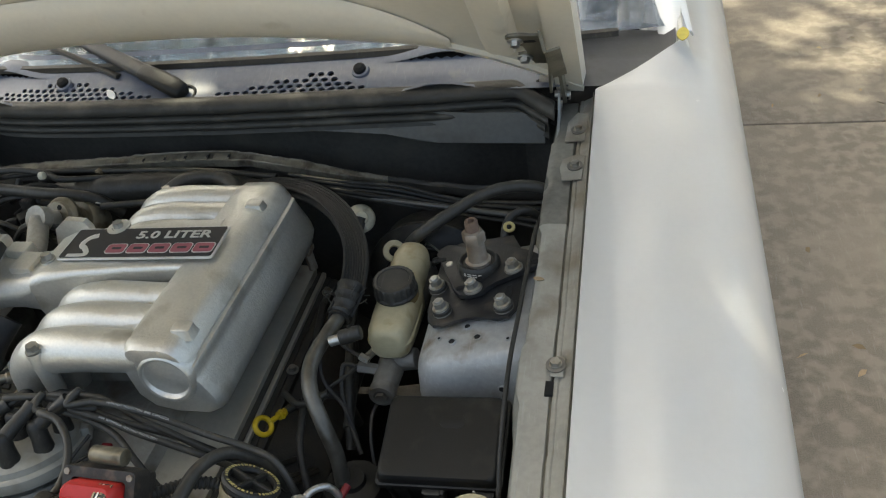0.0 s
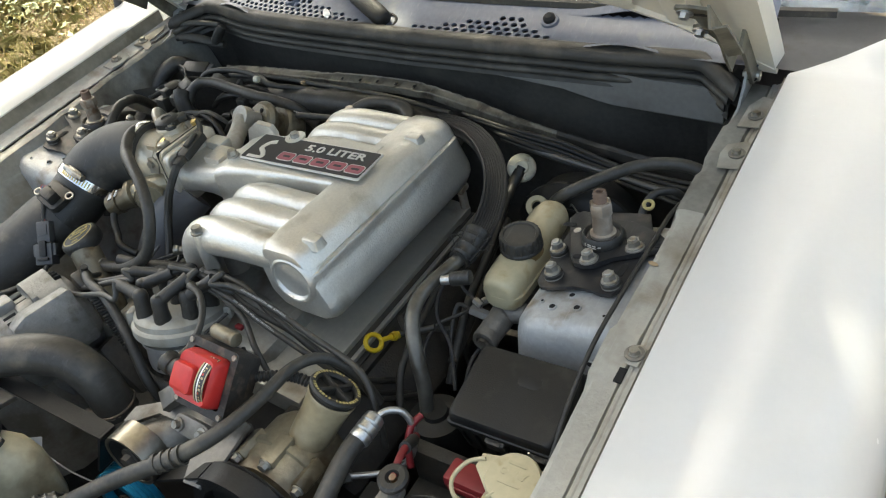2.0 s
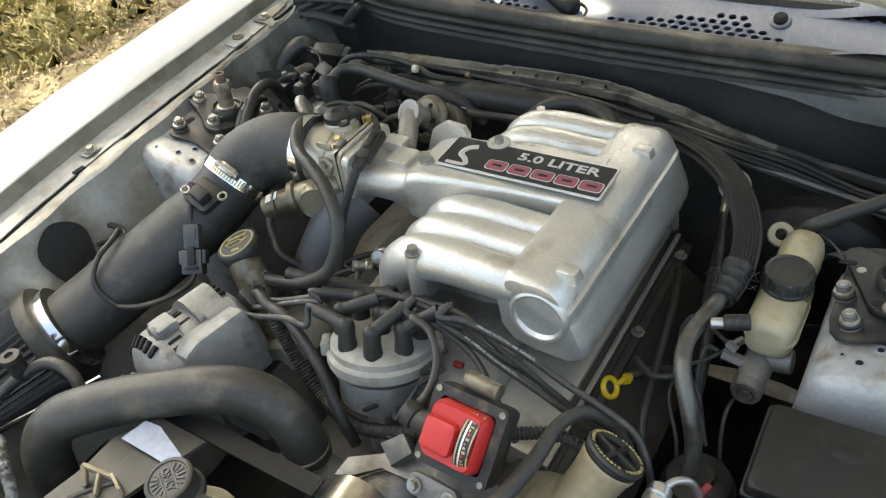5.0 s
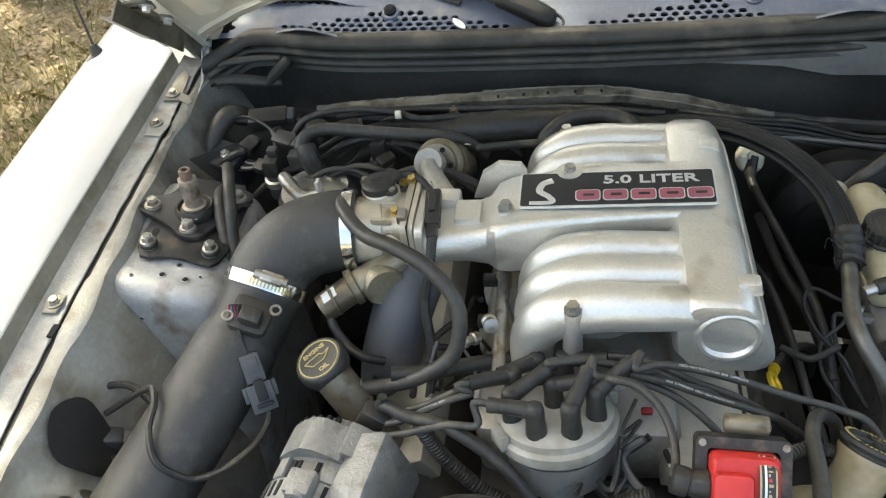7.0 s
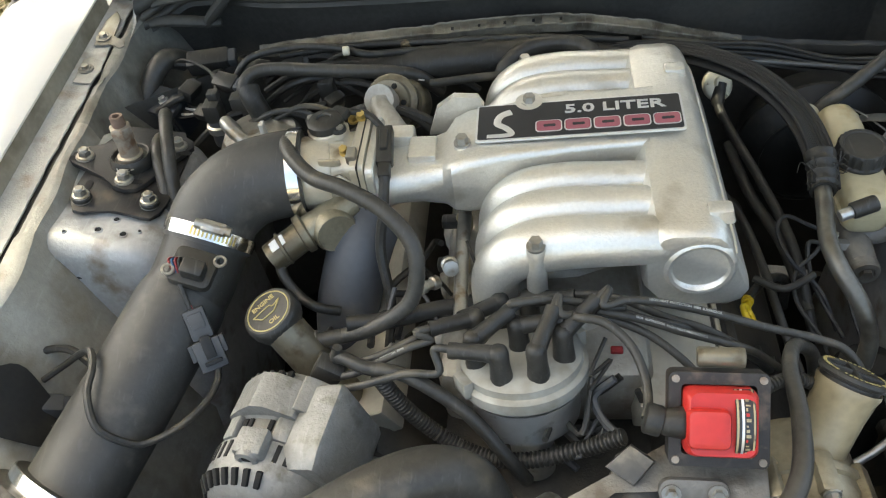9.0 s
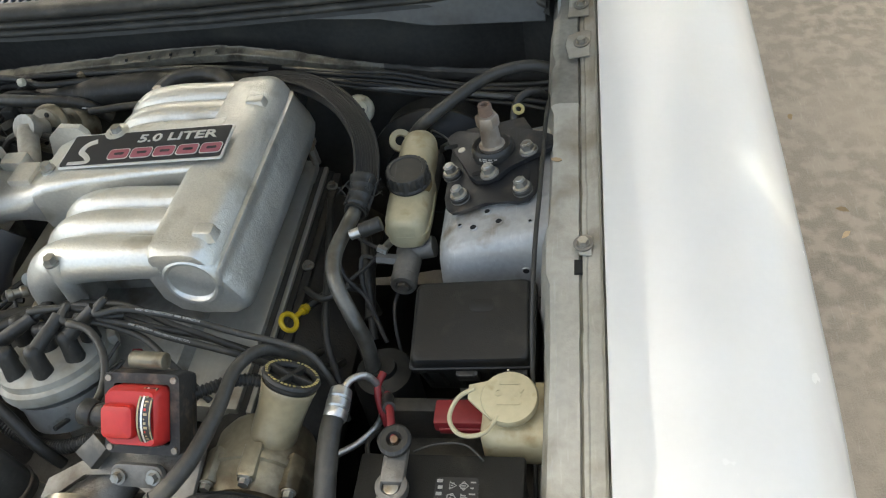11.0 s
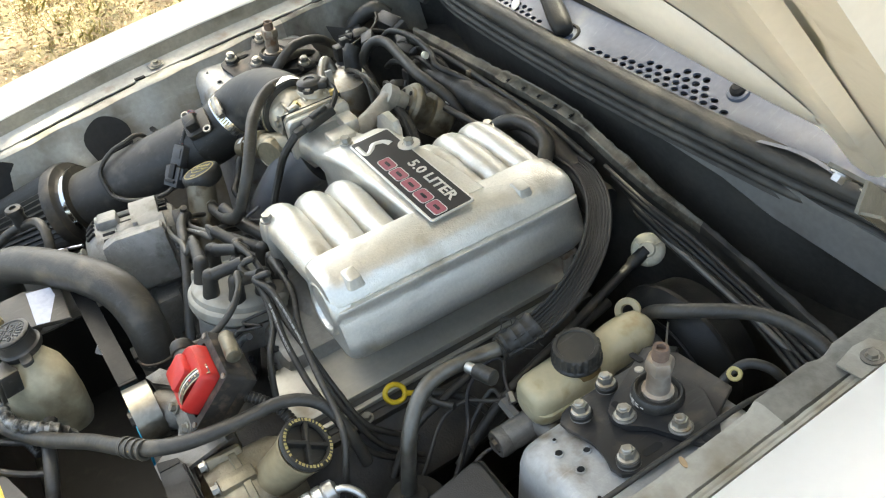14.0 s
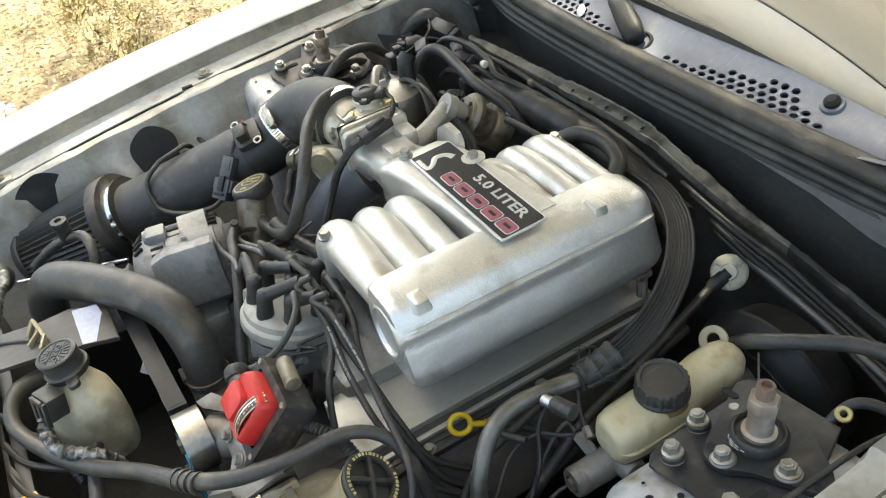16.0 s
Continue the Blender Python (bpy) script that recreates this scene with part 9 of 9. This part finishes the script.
def fuse_box():
    f = thing("fuse_box", (0.505, -0.19, 0.66), "black plastic fuse box with a moulded lid", "fuse box")
    FL, FR, BL, BR = Vector((0.434, -0.238, 0.752)), Vector((0.576, -0.240, 0.760)), Vector((0.440, -0.140, 0.776)), Vector((0.574, -0.132, 0.780))
    c = (FL + FR + BL + BR) / 4
    n = (FR - FL).cross(BL - FL).normalized()
    ux = (FR - FL).normalized()
    uy = n.cross(ux)
    W, D = 0.142, 0.106
    m = Matrix((ux, uy, n)).transposed().to_4x4()
    m.translation = c

    def level(w, d, z, r):
        return [m @ Vector((x, y, z)) for x, y in rounded(w, d, r, 4)]

    bm = nb()
    loft(bm, [level(W * 1.05, D * 1.05, -0.024, 0.006), level(W * 1.05, D * 1.05, -0.016, 0.006), level(W * 1.045, D * 1.045, -0.0145, 0.006), level(W * 1.01, D * 1.01, -0.0135, 0.007), level(W * 0.995, D * 0.99, -0.006, 0.008), level(W * 0.975, D * 0.965, -0.0015, 0.009), level(W * 0.945, D * 0.93, 0.0006, 0.009), level(W * 0.90, D * 0.87, 0.0008, 0.009)])
    lid = part("lid", bm, "lidblack", f, "", 40)
    bm = nb()
    plate(bm, rounded(0.030, 0.016, 0.007, 4, 0.012, 0.018), m @ Matrix.Translation((0, 0, 0.0008)), 0.0006, 0.0003)
    part("moulded_mark", bm, "lidblack", lid)
    bm = nb()
    loft(bm, [level(W * 0.99, D * 0.98, -0.024, 0.006), level(W * 0.97, D * 0.95, -0.09, 0.006)])
    tray = part("tray", bm, "lidblack", f)
    for k in range(7):
        bm = nb()
        box(bm, (-0.060 + 0.020 * k, -D * 0.49, -0.050), (0.004, 0.005, 0.045), 0.001, m)
        part("rib", bm, "lidblack", tray)
    for x in (-0.006, 0.052):
        bm = nb()
        box(bm, (x, -D * 0.53, -0.030), (0.026, 0.010, 0.020), 0.002, m)
        box(bm, (x, -D * 0.56, -0.022), (0.018, 0.006, 0.006), 0.001, m)
        part("latch", bm, "plastic", f)
    bm = nb()
    box(bm, (0.045, -D * 0.57, -0.012), (0.0025, 0.002, 0.012), 0.0004, m)
    part("pin", bm, "satinpipe", f)
    return f


fuse_box()


def brake_master():
    b = thing("brake_master_cylinder", (0.405, 0.03, 0.66), "brake master cylinder with yellowed fluid reservoir", "master cylinder")

    def chamber(y, w, z0, z1, r):
        return [Vector((px, y, pz)) for px, pz in rounded(w, z1 - z0, r, 5, 0.406, (z0 + z1) / 2)]

    bm = nb()
    loft(bm, [chamber(-0.047, 0.030, 0.748, 0.780, 0.010), chamber(-0.0455, 0.040, 0.742, 0.786, 0.014), chamber(-0.040, 0.050, 0.737, 0.7895, 0.016), chamber(-0.030, 0.056, 0.735, 0.791, 0.017), chamber(0.0, 0.059, 0.734, 0.7925, 0.018), chamber(0.050, 0.059, 0.736, 0.7935, 0.018),
              chamber(0.062, 0.052, 0.742, 0.7955, 0.019), chamber(0.072, 0.049, 0.746, 0.7985, 0.020), chamber(0.090, 0.053, 0.748, 0.803, 0.023), chamber(0.115, 0.053, 0.750, 0.804, 0.024), chamber(0.130, 0.046, 0.753, 0.801, 0.021), chamber(0.139, 0.032, 0.760, 0.793, 0.014), chamber(0.142, 0.018, 0.767, 0.786, 0.008)])
    res = part("reservoir", bm, "beige", b, "yellowed translucent reservoir", 50)
    bm = nb()
    loft(bm, [[Vector((px, py, z)) for px, py in rounded(0.063 - e, 0.101 - e, 0.020, 5, 0.406, 0.003)] for z, e in ((0.7605, 0.004), (0.7615, 0.0005), (0.7635, 0.0005), (0.7645, 0.004))])
    part("moulded_seam", bm, "beige", res)
    bm = nb()
    lathe(bm, ((0.030, -0.004), (0.0275, 0.000), (0.0265, 0.008), (0, 0.008)), (0.406, 0.030, 0.789), (0, -0.05, 1), 30)
    part("filler_neck", bm, "oilybrown", res, "brake fluid stain round the neck")
    bm = nb()
    up = Vector((0.0, -0.05, 1)).normalized()
    lathe(bm, ((0, 0.004), (0.0285, 0.004), (0.0305, 0.006), (0.0305, 0.009), (0.0285, 0.011), (0.0282, 0.026), (0.0268, 0.0282), (0.0225, 0.0286), (0.0215, 0.0270), (0, 0.0270)), (0.406, 0.030, 0.789), up, 96)
    mm = frame_of((0.406, 0.030, 0.789), up)
    for v in bm.verts:
        q = v.co - mm.translation
        a = math.atan2(q.dot(mm.col[1].xyz), q.dot(mm.col[0].xyz))
        if 0.0095 < q.dot(up) < 0.0275 and (q - up * q.dot(up)).length > 0.0255:
            v.co += (q - up * q.dot(up)).normalized() * 0.0010 * (1 if math.cos(24 * a) > 0 else -0.4)
    part("cap", bm, "plastic", b, "black ribbed cap")
    bm = nb()
    m = frame_of((0.374, 0.138, 0.777), (0.25, -0.62, 0.75), (0, 0, 1))
    lathe(bm, ((0.0085, -0.004), (0.0160, -0.004), (0.0170, -0.002), (0.0170, 0.002), (0.0160, 0.004), (0.0085, 0.004), (0.0075, 0.002), (0.0075, -0.002), (0.0085, -0.004)), m.translation, m.col[2].xyz, 26)
    tube(bm, [(0.386, 0.132, 0.775), (0.394, 0.125, 0.776)], 0.008, 8, 2)
    part("ear", bm, "beige", b, "moulded round ear")
    bm = nb()
    cyl(bm, (0.400, -0.080, 0.716), (0.406, 0.16, 0.724), 0.0175, 0.024, 24, 0.003)
    box(bm, (0.404, -0.018, 0.732), (0.034, 0.030, 0.02), 0.005)
    box(bm, (0.405, 0.045, 0.734), (0.034, 0.030, 0.02), 0.005)
    part("cylinder", bm, "castgrey", b)
    bm = nb()
    lathe(bm, ((0, 0), (0.0175, 0), (0.0182, 0.003), (0.0182, 0.012), (0.0165, 0.016), (0.011, 0.0165), (0.010, 0.014), (0, 0.014)), (0.400, -0.074, 0.7155), (0, -1, 0.02), 28)
    plug = part("end_plug", bm, "castgrey", b)
    bm = nb()
    cyl(bm, (0.400, -0.0895, 0.716), (0.400, -0.0945, 0.716), 0.0085, 0.008, 6)
    part("plug_hex", bm, "castgrey", plug)
    bm = nb()
    cyl(bm, (0.36, -0.05, 0.728), (0.40, -0.05, 0.722), 0.008, seg=6)
    cyl(bm, (0.438, -0.03, 0.728), (0.40, -0.03, 0.722), 0.015, 0.016, 14, 0.002)
    part("fitting", bm, "castgrey", b)
    bm = nb()
    tube(bm, [(0.355, -0.05, 0.73), (0.34, -0.055, 0.732), (0.345, -0.09, 0.70), (0.375, -0.14, 0.66)], 0.003, 8, 8)
    part("brake_line", bm, "rubber", b)
    return b


brake_master()


def booster():
    b = thing("brake_booster", (0.41, 0.20, 0.60), "large round black brake booster on the firewall", "brake booster")
    bm = nb()
    lathe(bm, ((0, 0), (0.05, 0.0), (0.075, 0.006), (0.098, 0.022), (0.104, 0.032), (0.108, 0.036), (0.108, 0.042), (0.102, 0.048), (0.096, 0.085), (0, 0.085)), (0.412, 0.158, 0.680), (0, 1, 0.02), 44)
    part("shell", bm, "lidblack", b)
    bm = nb()
    ring(bm, (0.412, 0.166, 0.680), (0, 1, 0.02), 0.080, 0.0022, 44, 6)
    part("pressed_ring", bm, "lidblack", b)
    return b


booster()


def check_valve():
    c = thing("check_valve", (0.282, 0.255, 0.74), "white plastic valve with a black rod and hose", "valve")
    bm = nb()
    p = Vector((0.283, 0.258, 0.750))
    ax = Vector((0.42, -0.62, 0.66)).normalized()
    lathe(bm, ((0, -0.014), (0.018, -0.014), (0.0235, -0.008), (0.0245, -0.002), (0.0235, 0.001), (0.019, 0.004), (0.012, 0.0055), (0.010, 0.010), (0, 0.011)), p, ax, 26)
    disc = part("valve_disc", bm, "cream", c)
    m = frame_of(p, ax)
    for a in (40, 160, 280):
        bm = nb()
        box(bm, (0.016, 0, 0.004), (0.012, 0.003, 0.004), 0.001, m @ Matrix.Rotation(radians(a), 4, "Z"))
        part("rib", bm, "cream", disc)
    bm = nb()
    tube(bm, [p + ax * 0.004, p + Vector((-0.003, -0.03, -0.016)), (0.292, 0.17, 0.725), (0.314, 0.08, 0.716), (0.335, -0.03, 0.70), (0.35, -0.12, 0.64)], 0.0085, 10, 8, lambda s, d: 1.15 if s < 0.2 else 0.8)
    part("rod", bm, "rubber", c)
    return c


check_valve()
hose("booster_vacuum_hose", [(0.376, 0.147, 0.750), (0.398, 0.154, 0.782), (0.425, 0.160, 0.803), (0.463, 0.186, 0.817), (0.500, 0.215, 0.824), (0.540, 0.226, 0.830), (0.578, 0.230, 0.827), (0.610, 0.228, 0.812)], 0.0092, "hose", "thick black vacuum hose from the brake booster")
for k in range(5):
    hose("firewall_cable", [(0.17 + 0.02 * k, 0.276 - 0.002 * k, 0.826 - 0.007 * k), (0.26, 0.272 - 0.003 * k, 0.813 - 0.004 * k), (0.345, 0.276 - 0.004 * k, 0.802 - 0.006 * k), (0.41, 0.285 - 0.005 * k, 0.776 - 0.004 * k), (0.46, 0.286 - 0.006 * k, 0.764 - 0.003 * k), (0.54, 0.262 - 0.006 * k, 0.776 - 0.005 * k), (0.605, 0.24 - 0.008 * k, 0.792 - 0.008 * k)], (0.0035, 0.0045, 0.003, 0.005, 0.0035)[k], "lidblack" if k % 2 else "rubber", "black cable strung along the firewall", "cable", "firewall cables")
hose("firewall_rod", [(0.289, 0.262, 0.790), (0.425, 0.257, 0.773), (0.565, 0.247, 0.758)], 0.0042, "satinrod", "dull grey rod across the corner", "rod")
hose("fender_cable", [(0.600, 0.21, 0.80), (0.597, 0.16, 0.832), (0.592, 0.10, 0.846), (0.589, 0.03, 0.842), (0.586, -0.05, 0.836), (0.582, -0.13, 0.822), (0.579, -0.20, 0.785), (0.579, -0.26, 0.74), (0.580, -0.36, 0.66)], 0.0029, "rubber", "thin black cable along the inner fender", "cable")
hose("bent_wire", [(0.413, 0.170, 0.764), (0.418, 0.164, 0.772), (0.440, 0.140, 0.778), (0.468, 0.112, 0.768)], 0.0013, "steel", "thin bare wire arching beside the brake booster", "wire")


def corner_cable():
    c = thing("tower_cable", (0.56, 0.12, 0.80), "looped black cable with a brass eyelet", "cable")
    bm = nb()
    tube(bm, [(0.595, 0.17, 0.81), (0.575, 0.155, 0.838), (0.553, 0.14, 0.838), (0.545, 0.12, 0.82), (0.55, 0.10, 0.80)], 0.0058, 10, 8)
    part("cable", bm, "rubber", c)
    bm = nb()
    ring(bm, (0.552, 0.125, 0.832), (0.2, -0.5, 0.8), 0.006, 0.0025, 14, 6)
    part("eyelet", bm, "goldprint", c)
    return c


corner_cable()
bm = nb()
loft(bm, [[Vector(c) + Vector((0.3, 0.35, -0.1)) * w + Vector((0, 0, h)) for w, h in ((-0.026, 0), (0.026, 0.002), (0.026, 0.0035), (-0.026, 0.0015))] for c in ((0.434, 0.152, 0.742), (0.440, 0.142, 0.764), (0.452, 0.126, 0.778), (0.468, 0.108, 0.790), (0.486, 0.092, 0.802))])
solo("bracket_tab", bm, "satinpipe", "thin bent bare metal tab beside the tower", "bracket")


def battery():
    b = thing("battery", (0.48, -0.45, 0.54), "black car battery with clamps and labels", "battery")
    bm = nb()
    box(bm, (0.484, -0.457, 0.630), (0.175, 0.225, 0.18), 0.006)
    part("case", bm, "lidblack", b)
    bm = nb()
    box(bm, (0.484, -0.457, 0.724), (0.18, 0.23, 0.016), 0.004)
    part("lid", bm, "lidblack", b)
    bm = nb()
    plate(bm, rounded(0.046, 0.085, 0.004, 2), Matrix.Translation((0.504, -0.412, 0.7322)), 0.0008)
    lab = part("label", bm, "plateblack", b, "dark label with white print")
    # worn, crowded warning print
    rnd = random.Random(21)
    for k in range(11):
        bm = nb()
        box(bm, (0.4855 + rnd.uniform(0, 0.002), -0.374 - 0.0072 * k, 0.7333), (rnd.uniform(0.003, 0.007), 0.0035, 0.0006))
        part("print_bar", bm, "leadprint", lab)
    for k in range(8):
        cx, cy = 0.499 + 0.0125 * (k % 2), -0.379 - 0.0135 * (k // 2)
        bm = nb()
        ring(bm, (cx, cy, 0.7333), (0, 0, 1), 0.0048, 0.0007, 3 + k % 3, 5)
        part("print_mark", bm, "leadprint", lab)
        for n in range(3):
            bm = nb()
            box(bm, (cx + rnd.uniform(-0.001, 0.001), cy - 0.0026 + 0.0026 * n, 0.7333), (rnd.uniform(0.002, 0.006), 0.0011, 0.0006))
            part("print_bar", bm, "leadprint", lab)
    for k in range(9):
        bm = nb()
        box(bm, (0.521 + rnd.uniform(-0.001, 0.001), -0.375 - 0.0065 * k, 0.7333), (rnd.uniform(0.003, 0.007), 0.0014, 0.0006))
        part("print_bar", bm, "leadprint", lab)
    bm = nb()
    cyl(bm, (0.439, -0.392, 0.73), (0.439, -0.392, 0.752), 0.010, 0.009, 18, 0.002)
    part("post", bm, "steel", b)
    bm = nb()
    box(bm, (0.440, -0.368, 0.752), (0.026, 0.044, 0.012), 0.004)
    lathe(bm, ((0.010, 0), (0.0165, 0), (0.0175, 0.004), (0.0170, 0.013), (0.0115, 0.014), (0.010, 0.012), (0.010, 0)), (0.440, -0.392, 0.742), (0, 0, 1), 24)
    box(bm, (0.430, -0.414, 0.748), (0.010, 0.022, 0.014), 0.003)
    box(bm, (0.450, -0.414, 0.748), (0.010, 0.022, 0.014), 0.003)
    clamp = part("terminal_clamp", bm, "castgrey", b, "dull corroded terminal clamp")
    bm = nb()
    lathe(bm, ((0.0075, 0.001), (0.0155, 0.0), (0.0180, 0.003), (0.0180, 0.008), (0.0150, 0.0105), (0.0085, 0.0105), (0.0065, 0.007), (0.0060, 0.003), (0, 0.003)), (0.440, -0.348, 0.763), (0, -0.1, 1), 28)
    part("knob", bm, "plastic", clamp, "black round terminal knob")
    bm = nb()
    cyl(bm, (0.440, -0.348, 0.764), (0.440, -0.349, 0.7725), 0.0042, seg=10)
    part("stud", bm, "rustysteel", clamp)
    bm = nb()
    cyl(bm, (0.422, -0.417, 0.748), (0.460, -0.417, 0.748), 0.0052, seg=6)
    part("clamp_bolt", bm, "gold", clamp)
    return b


battery()
tray_thing = thing("battery_tray", (0.487, -0.40, 0.52), "black battery tray under the battery", "tray")
for nm, c, sz in (("shelf", (0.487, -0.300, 0.630), (0.19, 0.16, 0.02)), ("floor_plate", (0.487, -0.40, 0.53), (0.20, 0.32, 0.02)), ("back_plate", (0.487, -0.26, 0.61), (0.19, 0.02, 0.18))):
    bm = nb()
    box(bm, c, sz, 0.004)
    part(nm, bm, "block", tray_thing)


def washer():
    w = thing("washer_reservoir", (0.56, -0.29, 0.66), "yellowed washer fluid reservoir with tethered cap", "washer reservoir")
    bm = nb()
    box(bm, (0.565, -0.29, 0.712), (0.085, 0.08, 0.06), 0.014, None, 3)
    part("tank", bm, "beige", w)
    bm = nb()
    up = Vector((0.0, -0.12, 1)).normalized()
    lathe(bm, ((0, 0), (0.026, 0), (0.027, 0.004), (0.027, 0.014), (0.031, 0.016), (0.032, 0.022), (0.030, 0.026), (0.0, 0.029)), (0.556, -0.287, 0.738), up, 28)
    m = frame_of((0.556, -0.287, 0.766), up)
    plate(bm, [(-0.045, -0.005), (-0.02, -0.028), (0.0, -0.012), (-0.01, 0.02), (-0.045, 0.012)], m @ Matrix.Translation((0, 0, -0.008)), 0.004, 0.001)
    cap = part("cap", bm, "beige", w, "cream cap with worn raised lettering")
    words("ONLY", 0.012, m @ Matrix.Translation((0, 0, 0.0002)), 0.0005, "beige", "lettering", cap)
    for k, wd in ((0, 0.022), (2, 0.026)):
        bm = nb()
        plate(bm, rounded(wd, 0.004, 0.001, 1, 0, 0.012 - 0.012 * k), m @ Matrix.Translation((0, 0, 0.0005)), 0.0008)
        part("raised_bar", bm, "beige", cap)
    bm = nb()
    tube(bm, [(0.518, -0.280, 0.764), (0.500, -0.290, 0.760), (0.492, -0.312, 0.754), (0.505, -0.330, 0.752), (0.530, -0.330, 0.755), (0.545, -0.312, 0.760)], 0.0026, 8, 8)
    part("tether", bm, "beige", w)
    return w


washer()
bm = nb()
box(bm, (0.500, -0.290, 0.724), (0.062, 0.032, 0.020), 0.004)
box(bm, (0.500, -0.306, 0.719), (0.050, 0.004, 0.010), 0.002)
solo("red_terminal_cover", bm, "redwire", "red plastic terminal cover behind the battery", "terminal cover")


def red_cables():
    r = thing("battery_cable", (0.42, -0.28, 0.71), "red battery cables with taped ends", "cable")
    for pts in ([(0.437, -0.345, 0.766), (0.433, -0.328, 0.770), (0.428, -0.310, 0.766), (0.420, -0.295, 0.752), (0.412, -0.270, 0.735)], [(0.405, -0.245, 0.742), (0.400, -0.262, 0.738), (0.404, -0.280, 0.725), (0.410, -0.292, 0.70)]):
        bm = nb()
        tube(bm, pts, 0.0045, 10, 8)
        part("red_cable", bm, "redwire", r)
    bm = nb()
    tube(bm, [(0.426, -0.306, 0.763), (0.421, -0.296, 0.754), (0.416, -0.280, 0.742)], 0.0075, 10, 6)
    part("taped_end", bm, "rubber", r)
    bm = nb()
    tube(bm, [(0.405, -0.36, 0.70), (0.392, -0.32, 0.71), (0.40, -0.29, 0.69)], 0.003, 8, 6)
    part("thin_lead", bm, "rubber", r)
    bm = nb()
    tube(bm, [(0.455, -0.345, 0.742), (0.48, -0.338, 0.745), (0.51, -0.338, 0.745), (0.53, -0.350, 0.733)], 0.0013, 8, 6)
    part("thin_lead", bm, "rubber", r)
    return r


red_cables()


# ---------------------------------------------------------------- fallen leaves on the car
def fallen(name, p, size, mat, label, seed):
    rnd = random.Random(seed)
    bm = nb()
    a = rnd.uniform(0, 6.3)
    pts = []
    for k in range(16):
        t = 2 * math.pi * k / 16
        u, v = size * math.cos(t), 0.42 * size * math.sin(t) * abs(math.sin(t)) ** 0.4
        pts.append((u * math.cos(a) - v * math.sin(a), u * math.sin(a) + v * math.cos(a)))
    plate(bm, pts, frame_of(p, (rnd.uniform(-0.2, 0.2), rnd.uniform(-0.2, 0.2), 1)), 0.0012)
    return solo(name, bm, mat, label, "leaf")


fallen("fallen_leaf", (0.79, 0.452, 0.955), 0.022, "yleaf", "yellow leaf stuck beside the fender edge", 3)
fallen("fallen_leaf", tuple(cowl_at(-0.165, 0.02) + Vector((0, 0, 0.004))), 0.016, "paper", "pale dry leaf on the cowl vents", 8)
fallen("fallen_leaf", (0.606, -0.004, fall(0.0) - 0.0385), 0.007, "dryleaf", "brown leaf scrap on the fender flange", 9)


def paper_tag():
    g = thing("paper_tag", (-0.206, -0.46, 0.60), "small white paper tag tied to a thin cable", "tag")
    m = frame_of((-0.206, -0.46, 0.611), (0.78, -0.15, 0.6))
    bm = nb()
    plate(bm, rounded(0.026, 0.02, 0.002, 2), m @ Matrix.Rotation(radians(-35), 4, "Z"), 0.0008)
    part("tag", bm, "paper", g)
    bm = nb()
    tube(bm, [(-0.196, -0.46, 0.606), (-0.16, -0.462, 0.600), (-0.12, -0.46, 0.588), (-0.07, -0.45, 0.57)], 0.0013, 6, 5)
    part("thin_cable", bm, "mark", g)
    return g


paper_tag()
